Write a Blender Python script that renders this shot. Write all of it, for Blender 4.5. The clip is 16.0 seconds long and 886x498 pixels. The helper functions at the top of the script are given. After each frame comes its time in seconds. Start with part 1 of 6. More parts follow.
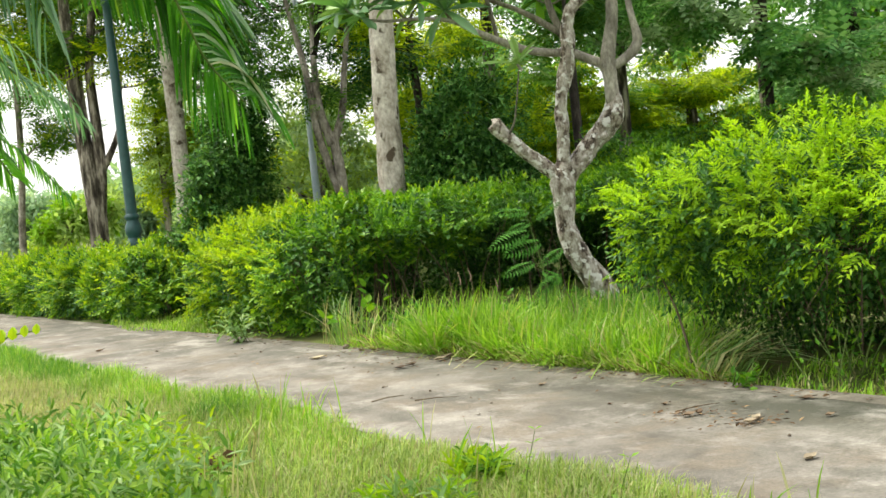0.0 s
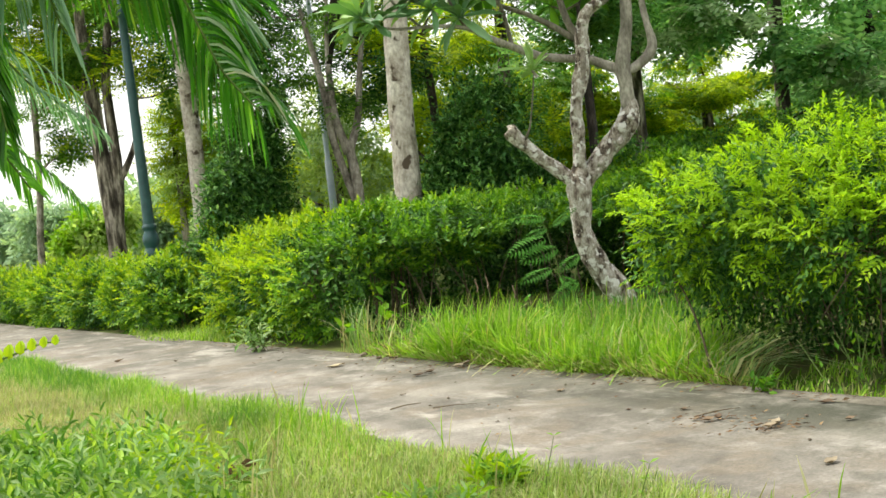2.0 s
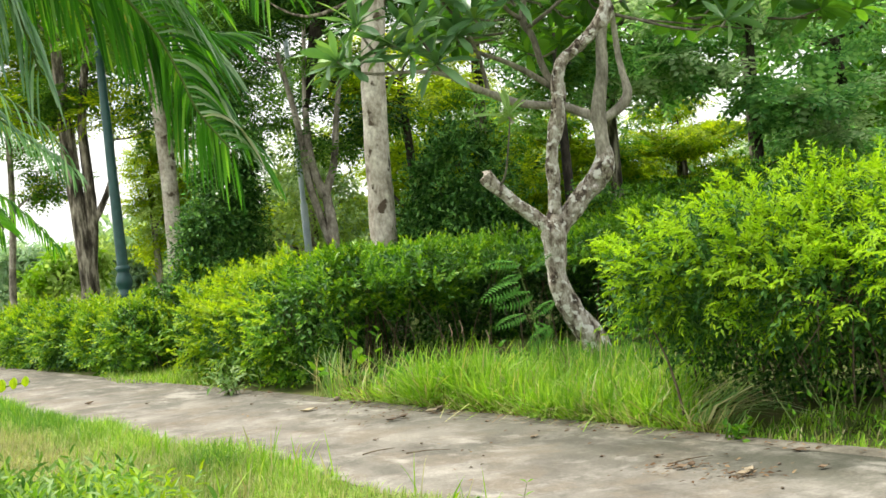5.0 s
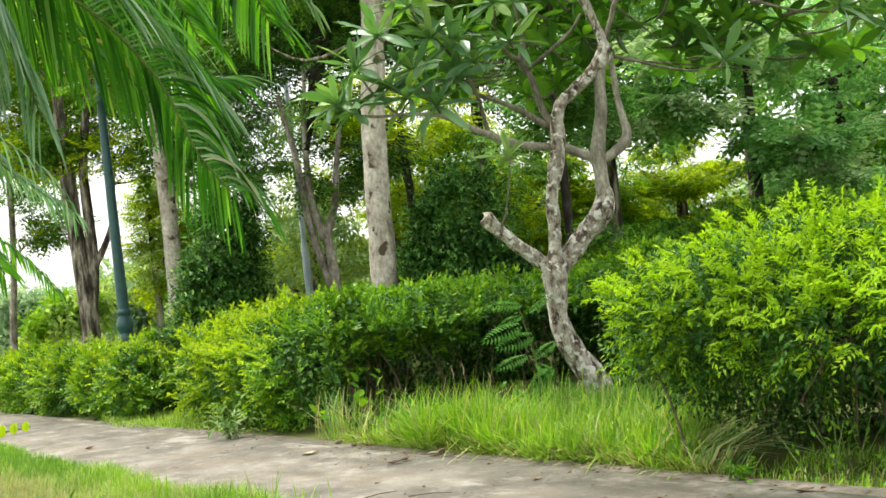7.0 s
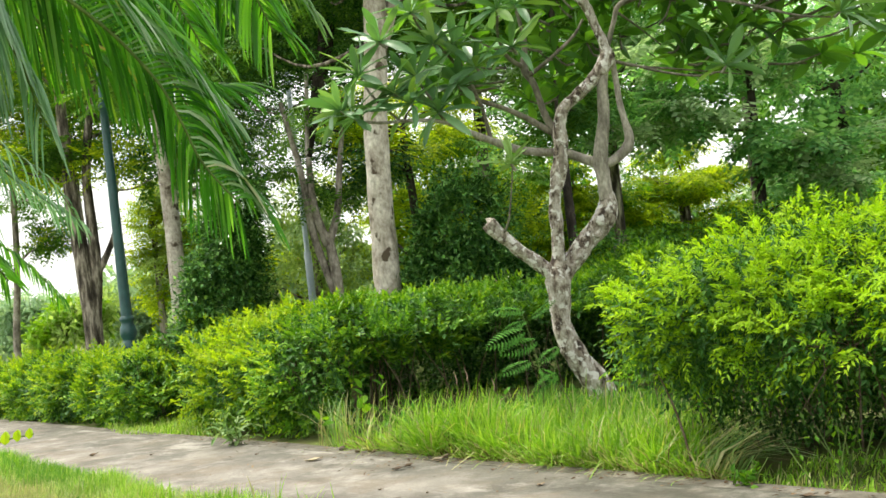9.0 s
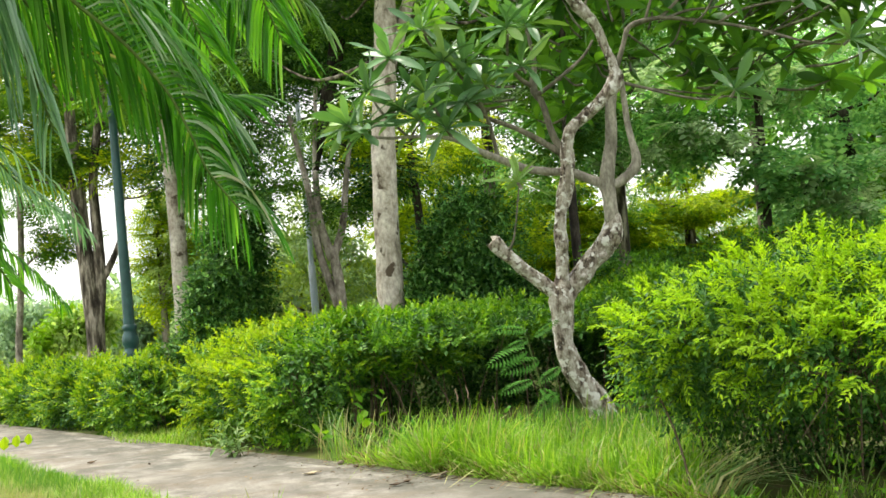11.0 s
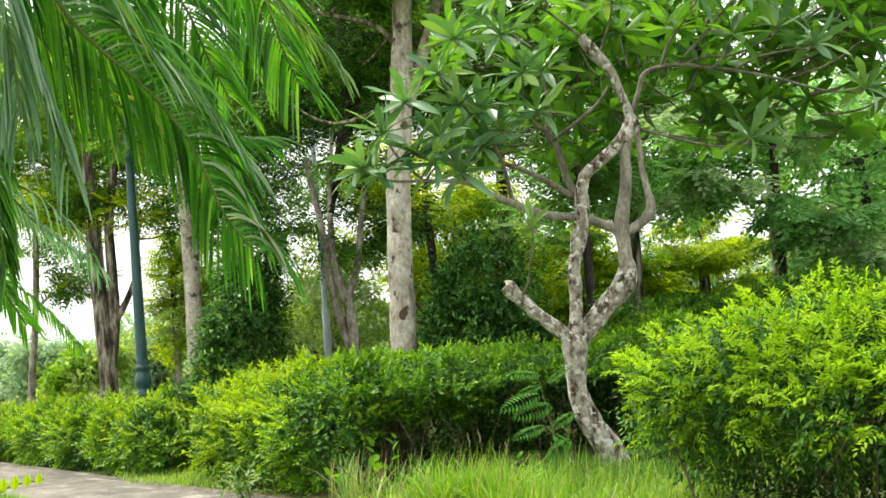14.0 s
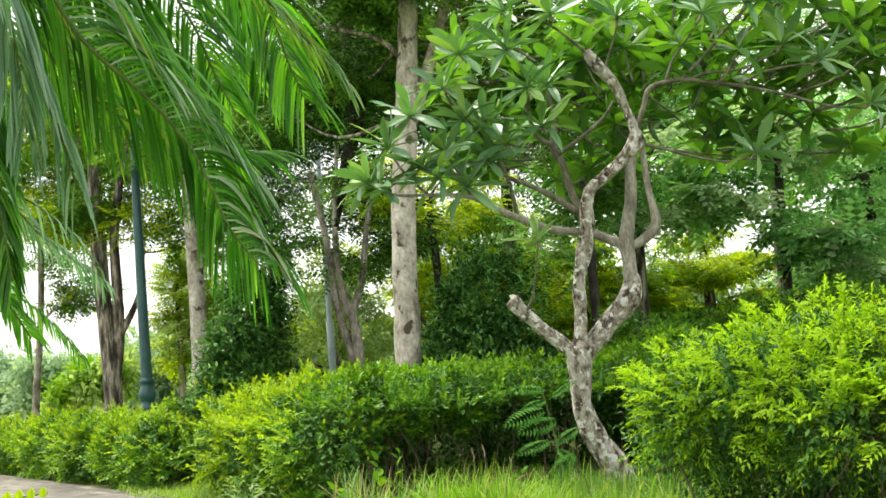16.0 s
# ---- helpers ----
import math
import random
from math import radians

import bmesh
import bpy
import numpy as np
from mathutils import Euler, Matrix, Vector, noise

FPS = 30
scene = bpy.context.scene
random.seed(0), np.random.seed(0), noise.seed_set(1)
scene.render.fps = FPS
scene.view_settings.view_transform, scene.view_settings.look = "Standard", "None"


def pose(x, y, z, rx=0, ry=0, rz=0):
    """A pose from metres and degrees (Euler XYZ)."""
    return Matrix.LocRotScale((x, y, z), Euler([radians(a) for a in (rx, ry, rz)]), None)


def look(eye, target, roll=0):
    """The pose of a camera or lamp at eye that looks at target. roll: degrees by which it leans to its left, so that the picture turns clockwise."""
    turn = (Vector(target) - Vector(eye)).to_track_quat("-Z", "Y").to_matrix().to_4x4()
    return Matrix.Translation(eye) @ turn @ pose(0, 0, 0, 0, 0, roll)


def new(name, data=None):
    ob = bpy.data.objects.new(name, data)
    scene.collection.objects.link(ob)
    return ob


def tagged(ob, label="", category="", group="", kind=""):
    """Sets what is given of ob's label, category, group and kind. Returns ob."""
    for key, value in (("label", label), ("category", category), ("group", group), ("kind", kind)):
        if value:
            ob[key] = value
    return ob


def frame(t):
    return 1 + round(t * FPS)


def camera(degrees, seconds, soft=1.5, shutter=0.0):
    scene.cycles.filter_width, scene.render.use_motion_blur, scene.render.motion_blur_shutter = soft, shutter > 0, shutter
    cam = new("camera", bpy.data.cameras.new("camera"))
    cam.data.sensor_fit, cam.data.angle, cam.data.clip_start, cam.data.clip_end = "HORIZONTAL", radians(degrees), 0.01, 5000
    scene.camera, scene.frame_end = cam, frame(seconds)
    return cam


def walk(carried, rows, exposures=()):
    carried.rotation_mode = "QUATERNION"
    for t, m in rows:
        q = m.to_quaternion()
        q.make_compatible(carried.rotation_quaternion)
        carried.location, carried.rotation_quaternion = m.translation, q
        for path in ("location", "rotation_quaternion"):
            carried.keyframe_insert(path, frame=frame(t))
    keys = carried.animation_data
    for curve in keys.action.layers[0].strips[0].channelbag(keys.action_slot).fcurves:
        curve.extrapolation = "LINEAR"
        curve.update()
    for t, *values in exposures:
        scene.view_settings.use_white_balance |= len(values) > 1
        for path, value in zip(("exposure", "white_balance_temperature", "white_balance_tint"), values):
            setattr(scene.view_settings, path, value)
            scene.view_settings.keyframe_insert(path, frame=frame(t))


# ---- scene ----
# One eye point on the lawn; the camera turns slowly upwards.
cam = camera(38.0, 16.0, soft=1.6)
EYE, TILT, LEAN = 1.4, -2.55, 6.3
ROWS = [
    (0.0, 0.000, 0.000, 0.000),
    (0.5, 0.312, 0.360, 0.277),
    (1.0, 0.476, 0.451, 0.074),
    (1.5, 0.597, 0.293, 0.543),
    (2.0, 0.743, 0.321, 0.584),
    (2.5, 0.806, 0.687, 0.740),
    (3.0, 0.902, 1.219, 1.085),
    (3.5, 0.800, 1.421, 0.898),
    (4.0, -0.271, 1.665, 0.156),
    (6.3, -0.335, 3.620, -0.030),
    (6.5, -0.339, 3.858, 0.044),
    (7.0, -0.352, 4.158, 0.394),
    (7.5, -0.277, 4.230, 0.536),
    (8.0, -0.229, 4.263, 0.614),
    (8.5, -0.207, 4.335, 0.524),
    (9.0, -0.221, 4.421, 0.544),
    (9.2, -0.218, 4.430, 0.400),
    (11.3, 0.030, 5.290, -1.120),
    (11.5, 0.063, 5.379, -1.191),
    (12.0, 0.185, 5.872, -1.484),
    (12.5, 0.365, 6.347, -1.934),
    (13.0, 0.466, 6.666, -1.890),
    (13.5, 0.588, 6.904, -2.127),
    (14.0, 0.651, 7.097, -1.699),
    (14.5, 0.711, 7.304, -1.810),
    (15.0, 0.759, 7.481, -1.867),
    (15.5, 0.824, 7.679, -1.841),
    (16.0, 0.886, 7.725, -1.889),
]
walk(cam, [(t, pose(0, 0, EYE, TILT) @ pose(0, 0, 0, 0, LEAN) @ pose(0, 0, 0, 0, 0, yaw) @ pose(0, 0, 0, pitch)
            @ pose(0, 0, 0, 0, roll) @ pose(0, 0, 0, 90)) for t, yaw, pitch, roll in ROWS],
     exposures=[(0.0, 0.64), (16.0, 0.80)])

# ---- light: a bright hazy sky and a soft high sun over the open side ----
SUN_ELEV, SUN_AZ = 62.0, -60.0   # azimuth in degrees to the right of straight ahead
world = bpy.data.worlds.new("world")
scene.world = world
world.use_nodes = True
wn, wl = world.node_tree.nodes, world.node_tree.links
bg = wn["Background"]
sky = wn.new("ShaderNodeTexSky")
sky.sky_type, sky.sun_disc = "NISHITA", False
sky.sun_elevation, sky.sun_rotation = radians(SUN_ELEV), radians(SUN_AZ)
sky.dust_density, sky.air_density, sky.ozone_density = 4.0, 1.0, 1.0
cloud = wn.new("ShaderNodeMix")
cloud.data_type = "RGBA"
cloud.inputs[0].default_value = 0.65
cloud.inputs[7].default_value = (14.5, 14.4, 13.6, 1)
wl.new(sky.outputs[0], cloud.inputs[6])
wl.new(cloud.outputs[2], bg.inputs[0])
bg.inputs[1].default_value = 0.098
sun = new("sun", bpy.data.lights.new("sun", "SUN"))
sun.data.energy, sun.data.angle, sun.data.color = 4.2, radians(28), (1.0, 0.94, 0.82)
az, el = radians(SUN_AZ), radians(SUN_ELEV)
sun.matrix_world = look((40 * math.sin(az) * math.cos(el), 40 * math.cos(az) * math.cos(el), 40 * math.sin(el)), (0, 0, 0))


# ---- materials ----
def material(name, rough=0.6, spec=0.4):
    m = bpy.data.materials.new(name)
    m.use_nodes = True
    b = m.node_tree.nodes["Principled BSDF"]
    b.inputs["Roughness"].default_value = rough
    b.inputs["Specular IOR Level"].default_value = spec
    return m, m.node_tree.nodes, m.node_tree.links, b


def ramp(nodes, links, fac, stops):
    r = nodes.new("ShaderNodeValToRGB")
    while len(r.color_ramp.elements) < len(stops):
        r.color_ramp.elements.new(0.5)
    for el_, (p, c) in zip(r.color_ramp.elements, stops):
        el_.position, el_.color = p, (*c, 1)
    links.new(fac, r.inputs[0])
    return r.outputs[0]


def noise_tex(nodes, links, scale, detail=4.0, rough=0.55, vec=None, stretch=None):
    n = nodes.new("ShaderNodeTexNoise")
    n.inputs["Scale"].default_value, n.inputs["Detail"].default_value, n.inputs["Roughness"].default_value = scale, detail, rough
    if vec is None:
        vec = nodes.new("ShaderNodeNewGeometry").outputs["Position"]
    if stretch:
        mp = nodes.new("ShaderNodeMapping")
        mp.inputs["Scale"].default_value = stretch
        links.new(vec, mp.inputs[0])
        vec = mp.outputs[0]
    links.new(vec, n.inputs["Vector"])
    return n.outputs["Fac"]


def mix_col(nodes, links, fac, a, b, mode="MIX"):
    m = nodes.new("ShaderNodeMix")
    m.data_type, m.blend_type = "RGBA", mode
    for sock, v in ((0, fac), (6, a), (7, b)):
        if isinstance(v, (int, float)):
            m.inputs[sock].default_value = v
        elif isinstance(v, tuple):
            m.inputs[sock].default_value = (*v, 1)
        else:
            links.new(v, m.inputs[sock])
    return m.outputs[2]


def bump(nodes, links, bsdf, height, strength, dist):
    b = nodes.new("ShaderNodeBump")
    b.inputs["Strength"].default_value, b.inputs["Distance"].default_value = strength, dist
    links.new(height, b.inputs["Height"])
    links.new(b.outputs[0], bsdf.inputs["Normal"])


def leaf_material(name, stops, through_col, share=0.35, rough=0.5, spec=0.16, single=False, wax=0.0):
    """A leaf: tones vary from leaf to leaf, light passes through the blade."""
    m, nodes, links, b = material(name, rough, spec)
    b.inputs["Coat Weight"].default_value, b.inputs["Coat Roughness"].default_value = wax, 0.3
    if single:
        rnd = nodes.new("ShaderNodeObjectInfo").outputs["Random"]
    else:
        rnd = nodes.new("ShaderNodeNewGeometry").outputs["Random Per Island"]
    col = ramp(nodes, links, rnd, stops)
    patch = noise_tex(nodes, links, 1.7, 2.0)
    tone = ramp(nodes, links, patch, [(0.3, (0.72, 0.74, 0.7)), (0.7, (1.15, 1.12, 1.0))])
    col = mix_col(nodes, links, 1.0, col, tone, "MULTIPLY")
    links.new(col, b.inputs["Base Color"])
    tr = nodes.new("ShaderNodeBsdfTranslucent")
    tcol = mix_col(nodes, links, 1.0, col, through_col, "MULTIPLY")
    links.new(tcol, tr.inputs["Color"])
    mx = nodes.new("ShaderNodeMixShader")
    mx.inputs[0].default_value = share
    links.new(b.outputs[0], mx.inputs[1])
    links.new(tr.outputs[0], mx.inputs[2])
    links.new(mx.outputs[0], nodes["Material Output"].inputs["Surface"])
    return m


def bark_material(name, stops, scale=6.0, stretch=(1, 1, 0.45), blotch=None, relief=0.02):
    m, nodes, links, b = material(name, 0.85, 0.2)
    n1 = noise_tex(nodes, links, scale, 6.0, 0.65, stretch=stretch)
    col = ramp(nodes, links, n1, stops)
    n2 = noise_tex(nodes, links, scale * 5, 4.0, 0.6, stretch=stretch)
    fine = ramp(nodes, links, n2, [(0.3, (0.6, 0.58, 0.55)), (0.65, (1.1, 1.1, 1.1))])
    col = mix_col(nodes, links, 1.0, col, fine, "MULTIPLY")
    if blotch:
        bcol, bscale, edge = blotch
        n3 = noise_tex(nodes, links, bscale, 3.0, 0.55)
        mask = ramp(nodes, links, n3, [(edge, (0, 0, 0)), (edge + 0.05, (1, 1, 1))])
        col = mix_col(nodes, links, mask, col, bcol)
    links.new(col, b.inputs["Base Color"])
    add = nodes.new("ShaderNodeMath")
    add.operation = "ADD"
    links.new(n1, add.inputs[0])
    links.new(n2, add.inputs[1])
    bump(nodes, links, b, add.outputs[0], 0.8, relief)
    return m


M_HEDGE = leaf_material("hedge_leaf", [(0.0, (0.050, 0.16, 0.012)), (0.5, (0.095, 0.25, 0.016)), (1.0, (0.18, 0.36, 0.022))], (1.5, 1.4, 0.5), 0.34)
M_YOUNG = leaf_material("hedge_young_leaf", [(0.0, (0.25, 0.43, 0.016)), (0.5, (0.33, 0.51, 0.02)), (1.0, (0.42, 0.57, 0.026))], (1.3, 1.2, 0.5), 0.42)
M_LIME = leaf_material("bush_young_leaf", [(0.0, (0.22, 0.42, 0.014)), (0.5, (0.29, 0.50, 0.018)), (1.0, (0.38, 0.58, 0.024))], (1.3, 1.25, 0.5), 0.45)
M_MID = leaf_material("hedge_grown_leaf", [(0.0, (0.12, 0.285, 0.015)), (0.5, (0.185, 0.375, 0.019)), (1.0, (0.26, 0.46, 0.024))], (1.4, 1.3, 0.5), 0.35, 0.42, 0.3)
# Brightness of sunlit foliage put into the colour, for crowns left in shade.
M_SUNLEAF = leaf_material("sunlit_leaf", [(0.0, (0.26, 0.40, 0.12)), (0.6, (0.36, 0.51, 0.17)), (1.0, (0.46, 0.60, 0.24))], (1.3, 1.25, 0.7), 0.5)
M_FERN = leaf_material("seedling_leaf", [(0.0, (0.05, 0.165, 0.025)), (1.0, (0.10, 0.27, 0.05))], (1.4, 1.4, 0.6), 0.25, 0.65, 0.1)
M_BLEACH = leaf_material("bleached_leaf", [(0.0, (0.38, 0.33, 0.24)), (1.0, (0.55, 0.49, 0.38))], (1.0, 0.9, 0.75), 0.06, 0.8, 0.2, single=True)
# Blue-green haze of distance painted into the leaf colour.
M_HAZELEAF = leaf_material("hazy_far_leaf", [(0.0, (0.25, 0.40, 0.26)), (1.0, (0.40, 0.55, 0.39))], (1.2, 1.2, 0.9), 0.4, 0.8, 0.1)
# Dark tone; inside hedges and in dim crowns it paints in the shade.
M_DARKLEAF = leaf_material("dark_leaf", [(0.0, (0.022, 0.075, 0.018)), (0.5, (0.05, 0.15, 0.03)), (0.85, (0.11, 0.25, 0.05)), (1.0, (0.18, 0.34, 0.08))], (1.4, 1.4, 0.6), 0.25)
M_PINNATE = leaf_material("feathery_leaf", [(0.0, (0.055, 0.15, 0.022)), (0.6, (0.10, 0.235, 0.034)), (1.0, (0.19, 0.36, 0.05))], (1.7, 1.6, 0.6), 0.38)
M_YELLOW = leaf_material("yellow_green_leaf", [(0.0, (0.15, 0.27, 0.011)), (0.6, (0.31, 0.46, 0.018)), (1.0, (0.50, 0.61, 0.03))], (1.5, 1.38, 0.5), 0.6)
M_BLUELEAF = leaf_material("blue_green_leaf", [(0.0, (0.10, 0.26, 0.10)), (0.6, (0.19, 0.40, 0.15)), (1.0, (0.33, 0.54, 0.22))], (1.4, 1.5, 0.8), 0.5)
# Distance haze put into the leaf colour; also paints pale highlights on nearer crowns.
M_PALELEAF = leaf_material("haze_pale_leaf", [(0.0, (0.25, 0.39, 0.20)), (0.6, (0.35, 0.50, 0.28)), (1.0, (0.47, 0.60, 0.37))], (1.2, 1.2, 0.8), 0.45, 0.8, 0.1)
M_PLUM = leaf_material("frangipani_leaf", [(0.0, (0.075, 0.185, 0.075)), (0.45, (0.12, 0.265, 0.11)), (0.8, (0.18, 0.34, 0.15)), (1.0, (0.25, 0.41, 0.09))], (1.4, 1.5, 0.5), 0.2, 0.38, 0.5, single=True, wax=0.15)
M_PLUMB = leaf_material("frangipani_leaf_mass", [(0.0, (0.045, 0.125, 0.034)), (0.5, (0.08, 0.20, 0.042)), (1.0, (0.15, 0.315, 0.055))], (1.6, 1.7, 0.35), 0.43, 0.45, 0.4)
M_PALM = leaf_material("palm_leaflet", [(0.0, (0.016, 0.09, 0.012)), (0.35, (0.042, 0.18, 0.022)), (0.75, (0.10, 0.31, 0.045)), (0.95, (0.22, 0.43, 0.13)), (1.0, (0.30, 0.25, 0.06))], (1.7, 1.8, 0.32), 0.44, 0.34, 0.4, single=True, wax=0.22)
# Glossy highlights of the near leaflets painted as a pale colour.
M_PALMSHEEN = leaf_material("sheen_palm_leaflet", [(0.0, (0.12, 0.27, 0.10)), (0.5, (0.24, 0.40, 0.21)), (0.9, (0.38, 0.52, 0.35)), (1.0, (0.42, 0.36, 0.16))], (1.3, 1.3, 0.6), 0.2, 0.35, 0.6, single=True, wax=0.6)
M_PALMB = leaf_material("palm_leaflet_mass", [(0.0, (0.02, 0.10, 0.011)), (0.4, (0.05, 0.205, 0.018)), (0.8, (0.11, 0.32, 0.03)), (0.96, (0.21, 0.43, 0.08)), (1.0, (0.42, 0.36, 0.08))], (1.8, 1.8, 0.35), 0.5, 0.3, 0.5, wax=0.35)
# Lit copy of the palm leaflet: the sunlight is in its colour.
M_PALMLIT = leaf_material("sunlit_palm_leaflet", [(0.0, (0.05, 0.19, 0.02)), (0.5, (0.10, 0.32, 0.03)), (1.0, (0.19, 0.45, 0.06))], (1.7, 1.6, 0.4), 0.48, 0.32, 0.5, wax=0.3)
M_PALMTIP = leaf_material("yellowish_palm_leaflet", [(0.0, (0.05, 0.17, 0.02)), (0.5, (0.13, 0.30, 0.05)), (0.85, (0.26, 0.40, 0.10)), (1.0, (0.42, 0.40, 0.14))], (1.5, 1.5, 0.5), 0.35, 0.32, 0.5, wax=0.4)
# Grey-green puts the sky's gloss on the blades into their colour.
M_PALMGREY = leaf_material("grey_palm_leaflet", [(0.0, (0.05, 0.15, 0.06)), (0.5, (0.12, 0.27, 0.14)), (1.0, (0.24, 0.40, 0.26))], (1.3, 1.4, 0.8), 0.35, 0.3, 0.6, wax=0.6)
M_GRASS = leaf_material("tall_grass_blade", [(0.0, (0.11, 0.28, 0.018)), (0.5, (0.21, 0.43, 0.028)), (0.9, (0.34, 0.56, 0.07)), (1.0, (0.50, 0.50, 0.22))], (1.3, 1.2, 0.5), 0.4, 0.5, 0.3)
M_LAWN = leaf_material("lawn_blade", [(0.0, (0.13, 0.24, 0.04)), (0.35, (0.28, 0.42, 0.10)), (0.6, (0.35, 0.49, 0.14)), (0.85, (0.41, 0.54, 0.19)), (1.0, (0.54, 0.58, 0.32))], (1.2, 1.15, 0.6), 0.4, 0.55, 0.25)
M_LUSH = leaf_material("lush_blade", [(0.0, (0.07, 0.20, 0.02)), (0.6, (0.13, 0.31, 0.033)), (1.0, (0.22, 0.42, 0.06))], (1.3, 1.25, 0.5), 0.35, 0.5, 0.25)
M_DRY = leaf_material("dry_blade", [(0.0, (0.30, 0.31, 0.13)), (0.6, (0.43, 0.44, 0.22)), (1.0, (0.55, 0.54, 0.32))], (1.1, 1.0, 0.7), 0.3, 0.7, 0.2)
M_WEED = leaf_material("weed_leaf", [(0.0, (0.05, 0.16, 0.018)), (0.5, (0.17, 0.36, 0.04)), (1.0, (0.42, 0.60, 0.12))], (1.3, 1.25, 0.5), 0.35)
M_PALEWEED = leaf_material("pale_weed_leaf", [(0.0, (0.15, 0.30, 0.09)), (0.6, (0.26, 0.42, 0.16)), (1.0, (0.40, 0.54, 0.28))], (1.2, 1.2, 0.6), 0.3)
M_DEAD = leaf_material("dead_leaf", [(0.0, (0.09, 0.06, 0.04)), (0.6, (0.18, 0.13, 0.09)), (1.0, (0.33, 0.28, 0.21))], (1.0, 0.9, 0.75), 0.06, 0.75, 0.2, single=True)
M_CRUMB = leaf_material("leaf_crumb", [(0.0, (0.07, 0.04, 0.022)), (0.6, (0.15, 0.09, 0.05)), (1.0, (0.28, 0.20, 0.12))], (1.0, 0.8, 0.5), 0.1, 0.8, 0.15)
M_TWIG = bark_material("twig_bark", [(0.3, (0.07, 0.05, 0.03)), (0.7, (0.2, 0.16, 0.11))], 20.0, relief=0.004)
M_PLUMBARK = bark_material("frangipani_bark", [(0.385, (0.06, 0.046, 0.036)), (0.445, (0.20, 0.165, 0.13)), (0.51, (0.38, 0.345, 0.29)), (0.60, (0.52, 0.485, 0.43))], 13.0, (1, 1, 0.55), ((0.66, 0.65, 0.605), 15.0, 0.55), 0.03)
M_PLUMTWIG = bark_material("frangipani_limb_bark", [(0.36, (0.19, 0.175, 0.145)), (0.5, (0.31, 0.29, 0.245)), (0.64, (0.42, 0.395, 0.335))], 9.0, relief=0.006)
# Limb bark darkened to paint in the shade up in the crown.
M_PLUMBOUGH = bark_material("frangipani_shaded_bark", [(0.36, (0.085, 0.08, 0.062)), (0.5, (0.16, 0.15, 0.115)), (0.64, (0.26, 0.24, 0.19))], 9.0, relief=0.006)
M_PALEBARK = bark_material("pale_trunk_bark", [(0.32, (0.16, 0.135, 0.105)), (0.42, (0.41, 0.36, 0.30)), (0.55, (0.61, 0.56, 0.49)), (0.68, (0.74, 0.70, 0.62))], 4.6, (1, 1, 0.6), ((0.09, 0.068, 0.046), 4.2, 0.62), 0.02)
M_DARKBARK = bark_material("dark_trunk_bark", [(0.38, (0.035, 0.029, 0.023)), (0.49, (0.14, 0.12, 0.095)), (0.59, (0.44, 0.39, 0.325))], 7.0, (1, 1, 0.22), None, 0.03)
M_GREYBARK = bark_material("grey_trunk_bark", [(0.36, (0.09, 0.078, 0.062)), (0.5, (0.27, 0.24, 0.20)), (0.64, (0.46, 0.42, 0.36))], 6.0, (1, 1, 0.5), None, 0.02)
M_BLACKBARK = bark_material("blackish_trunk_bark", [(0.36, (0.015, 0.012, 0.010)), (0.5, (0.04, 0.034, 0.027)), (0.64, (0.09, 0.078, 0.062))], 6.0, (1, 1, 0.4), None, 0.02)
M_RACHIS = bark_material("palm_rachis", [(0.3, (0.07, 0.13, 0.03)), (0.7, (0.16, 0.22, 0.06))], 12.0, relief=0.002)

# concrete of the path: grey beige with brown silt, dark algae and pale worn patches
M_PATH, nodes, links, bsdf = material("path_concrete", 0.85, 0.25)
big = noise_tex(nodes, links, 0.9, 5.0, 0.65, stretch=(0.8, 0.55, 1))
col = ramp(nodes, links, big, [(0.34, (0.095, 0.088, 0.074)), (0.48, (0.17, 0.158, 0.136)), (0.62, (0.25, 0.235, 0.205))])
silt = ramp(nodes, links, noise_tex(nodes, links, 1.9, 6.0, 0.65), [(0.48, (0, 0, 0)), (0.58, (0.85, 0.85, 0.85))])
col = mix_col(nodes, links, silt, col, (0.175, 0.152, 0.12))
pale = ramp(nodes, links, noise_tex(nodes, links, 2.7, 5.0, 0.7), [(0.53, (0, 0, 0)), (0.66, (0.32, 0.32, 0.32))])
col = mix_col(nodes, links, pale, col, (0.40, 0.385, 0.35))
algae = ramp(nodes, links, noise_tex(nodes, links, 0.75, 6.0, 0.7, stretch=(1.0, 0.6, 1)), [(0.52, (0, 0, 0)), (0.60, (0.7, 0.7, 0.7))])
col = mix_col(nodes, links, algae, col, (0.105, 0.103, 0.086))
across = nodes.new("ShaderNodeVectorMath")
across.operation = "DOT_PRODUCT"
across.inputs[1].default_value = (0.848, 0.53, 0)
along = nodes.new("ShaderNodeVectorMath")
along.operation = "DOT_PRODUCT"
along.inputs[1].default_value = (-0.53, 0.848, 0)
where = nodes.new("ShaderNodeNewGeometry")
links.new(where.outputs["Position"], across.inputs[0])
links.new(where.outputs["Position"], along.inputs[0])
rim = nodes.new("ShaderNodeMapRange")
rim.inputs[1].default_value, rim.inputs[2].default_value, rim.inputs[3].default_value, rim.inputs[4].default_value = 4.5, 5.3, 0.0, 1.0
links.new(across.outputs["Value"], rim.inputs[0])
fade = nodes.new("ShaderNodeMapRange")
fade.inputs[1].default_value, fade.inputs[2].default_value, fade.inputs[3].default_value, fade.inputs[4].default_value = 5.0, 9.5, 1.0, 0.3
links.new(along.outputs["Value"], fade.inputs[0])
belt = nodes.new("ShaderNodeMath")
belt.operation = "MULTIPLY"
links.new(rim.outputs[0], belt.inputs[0])
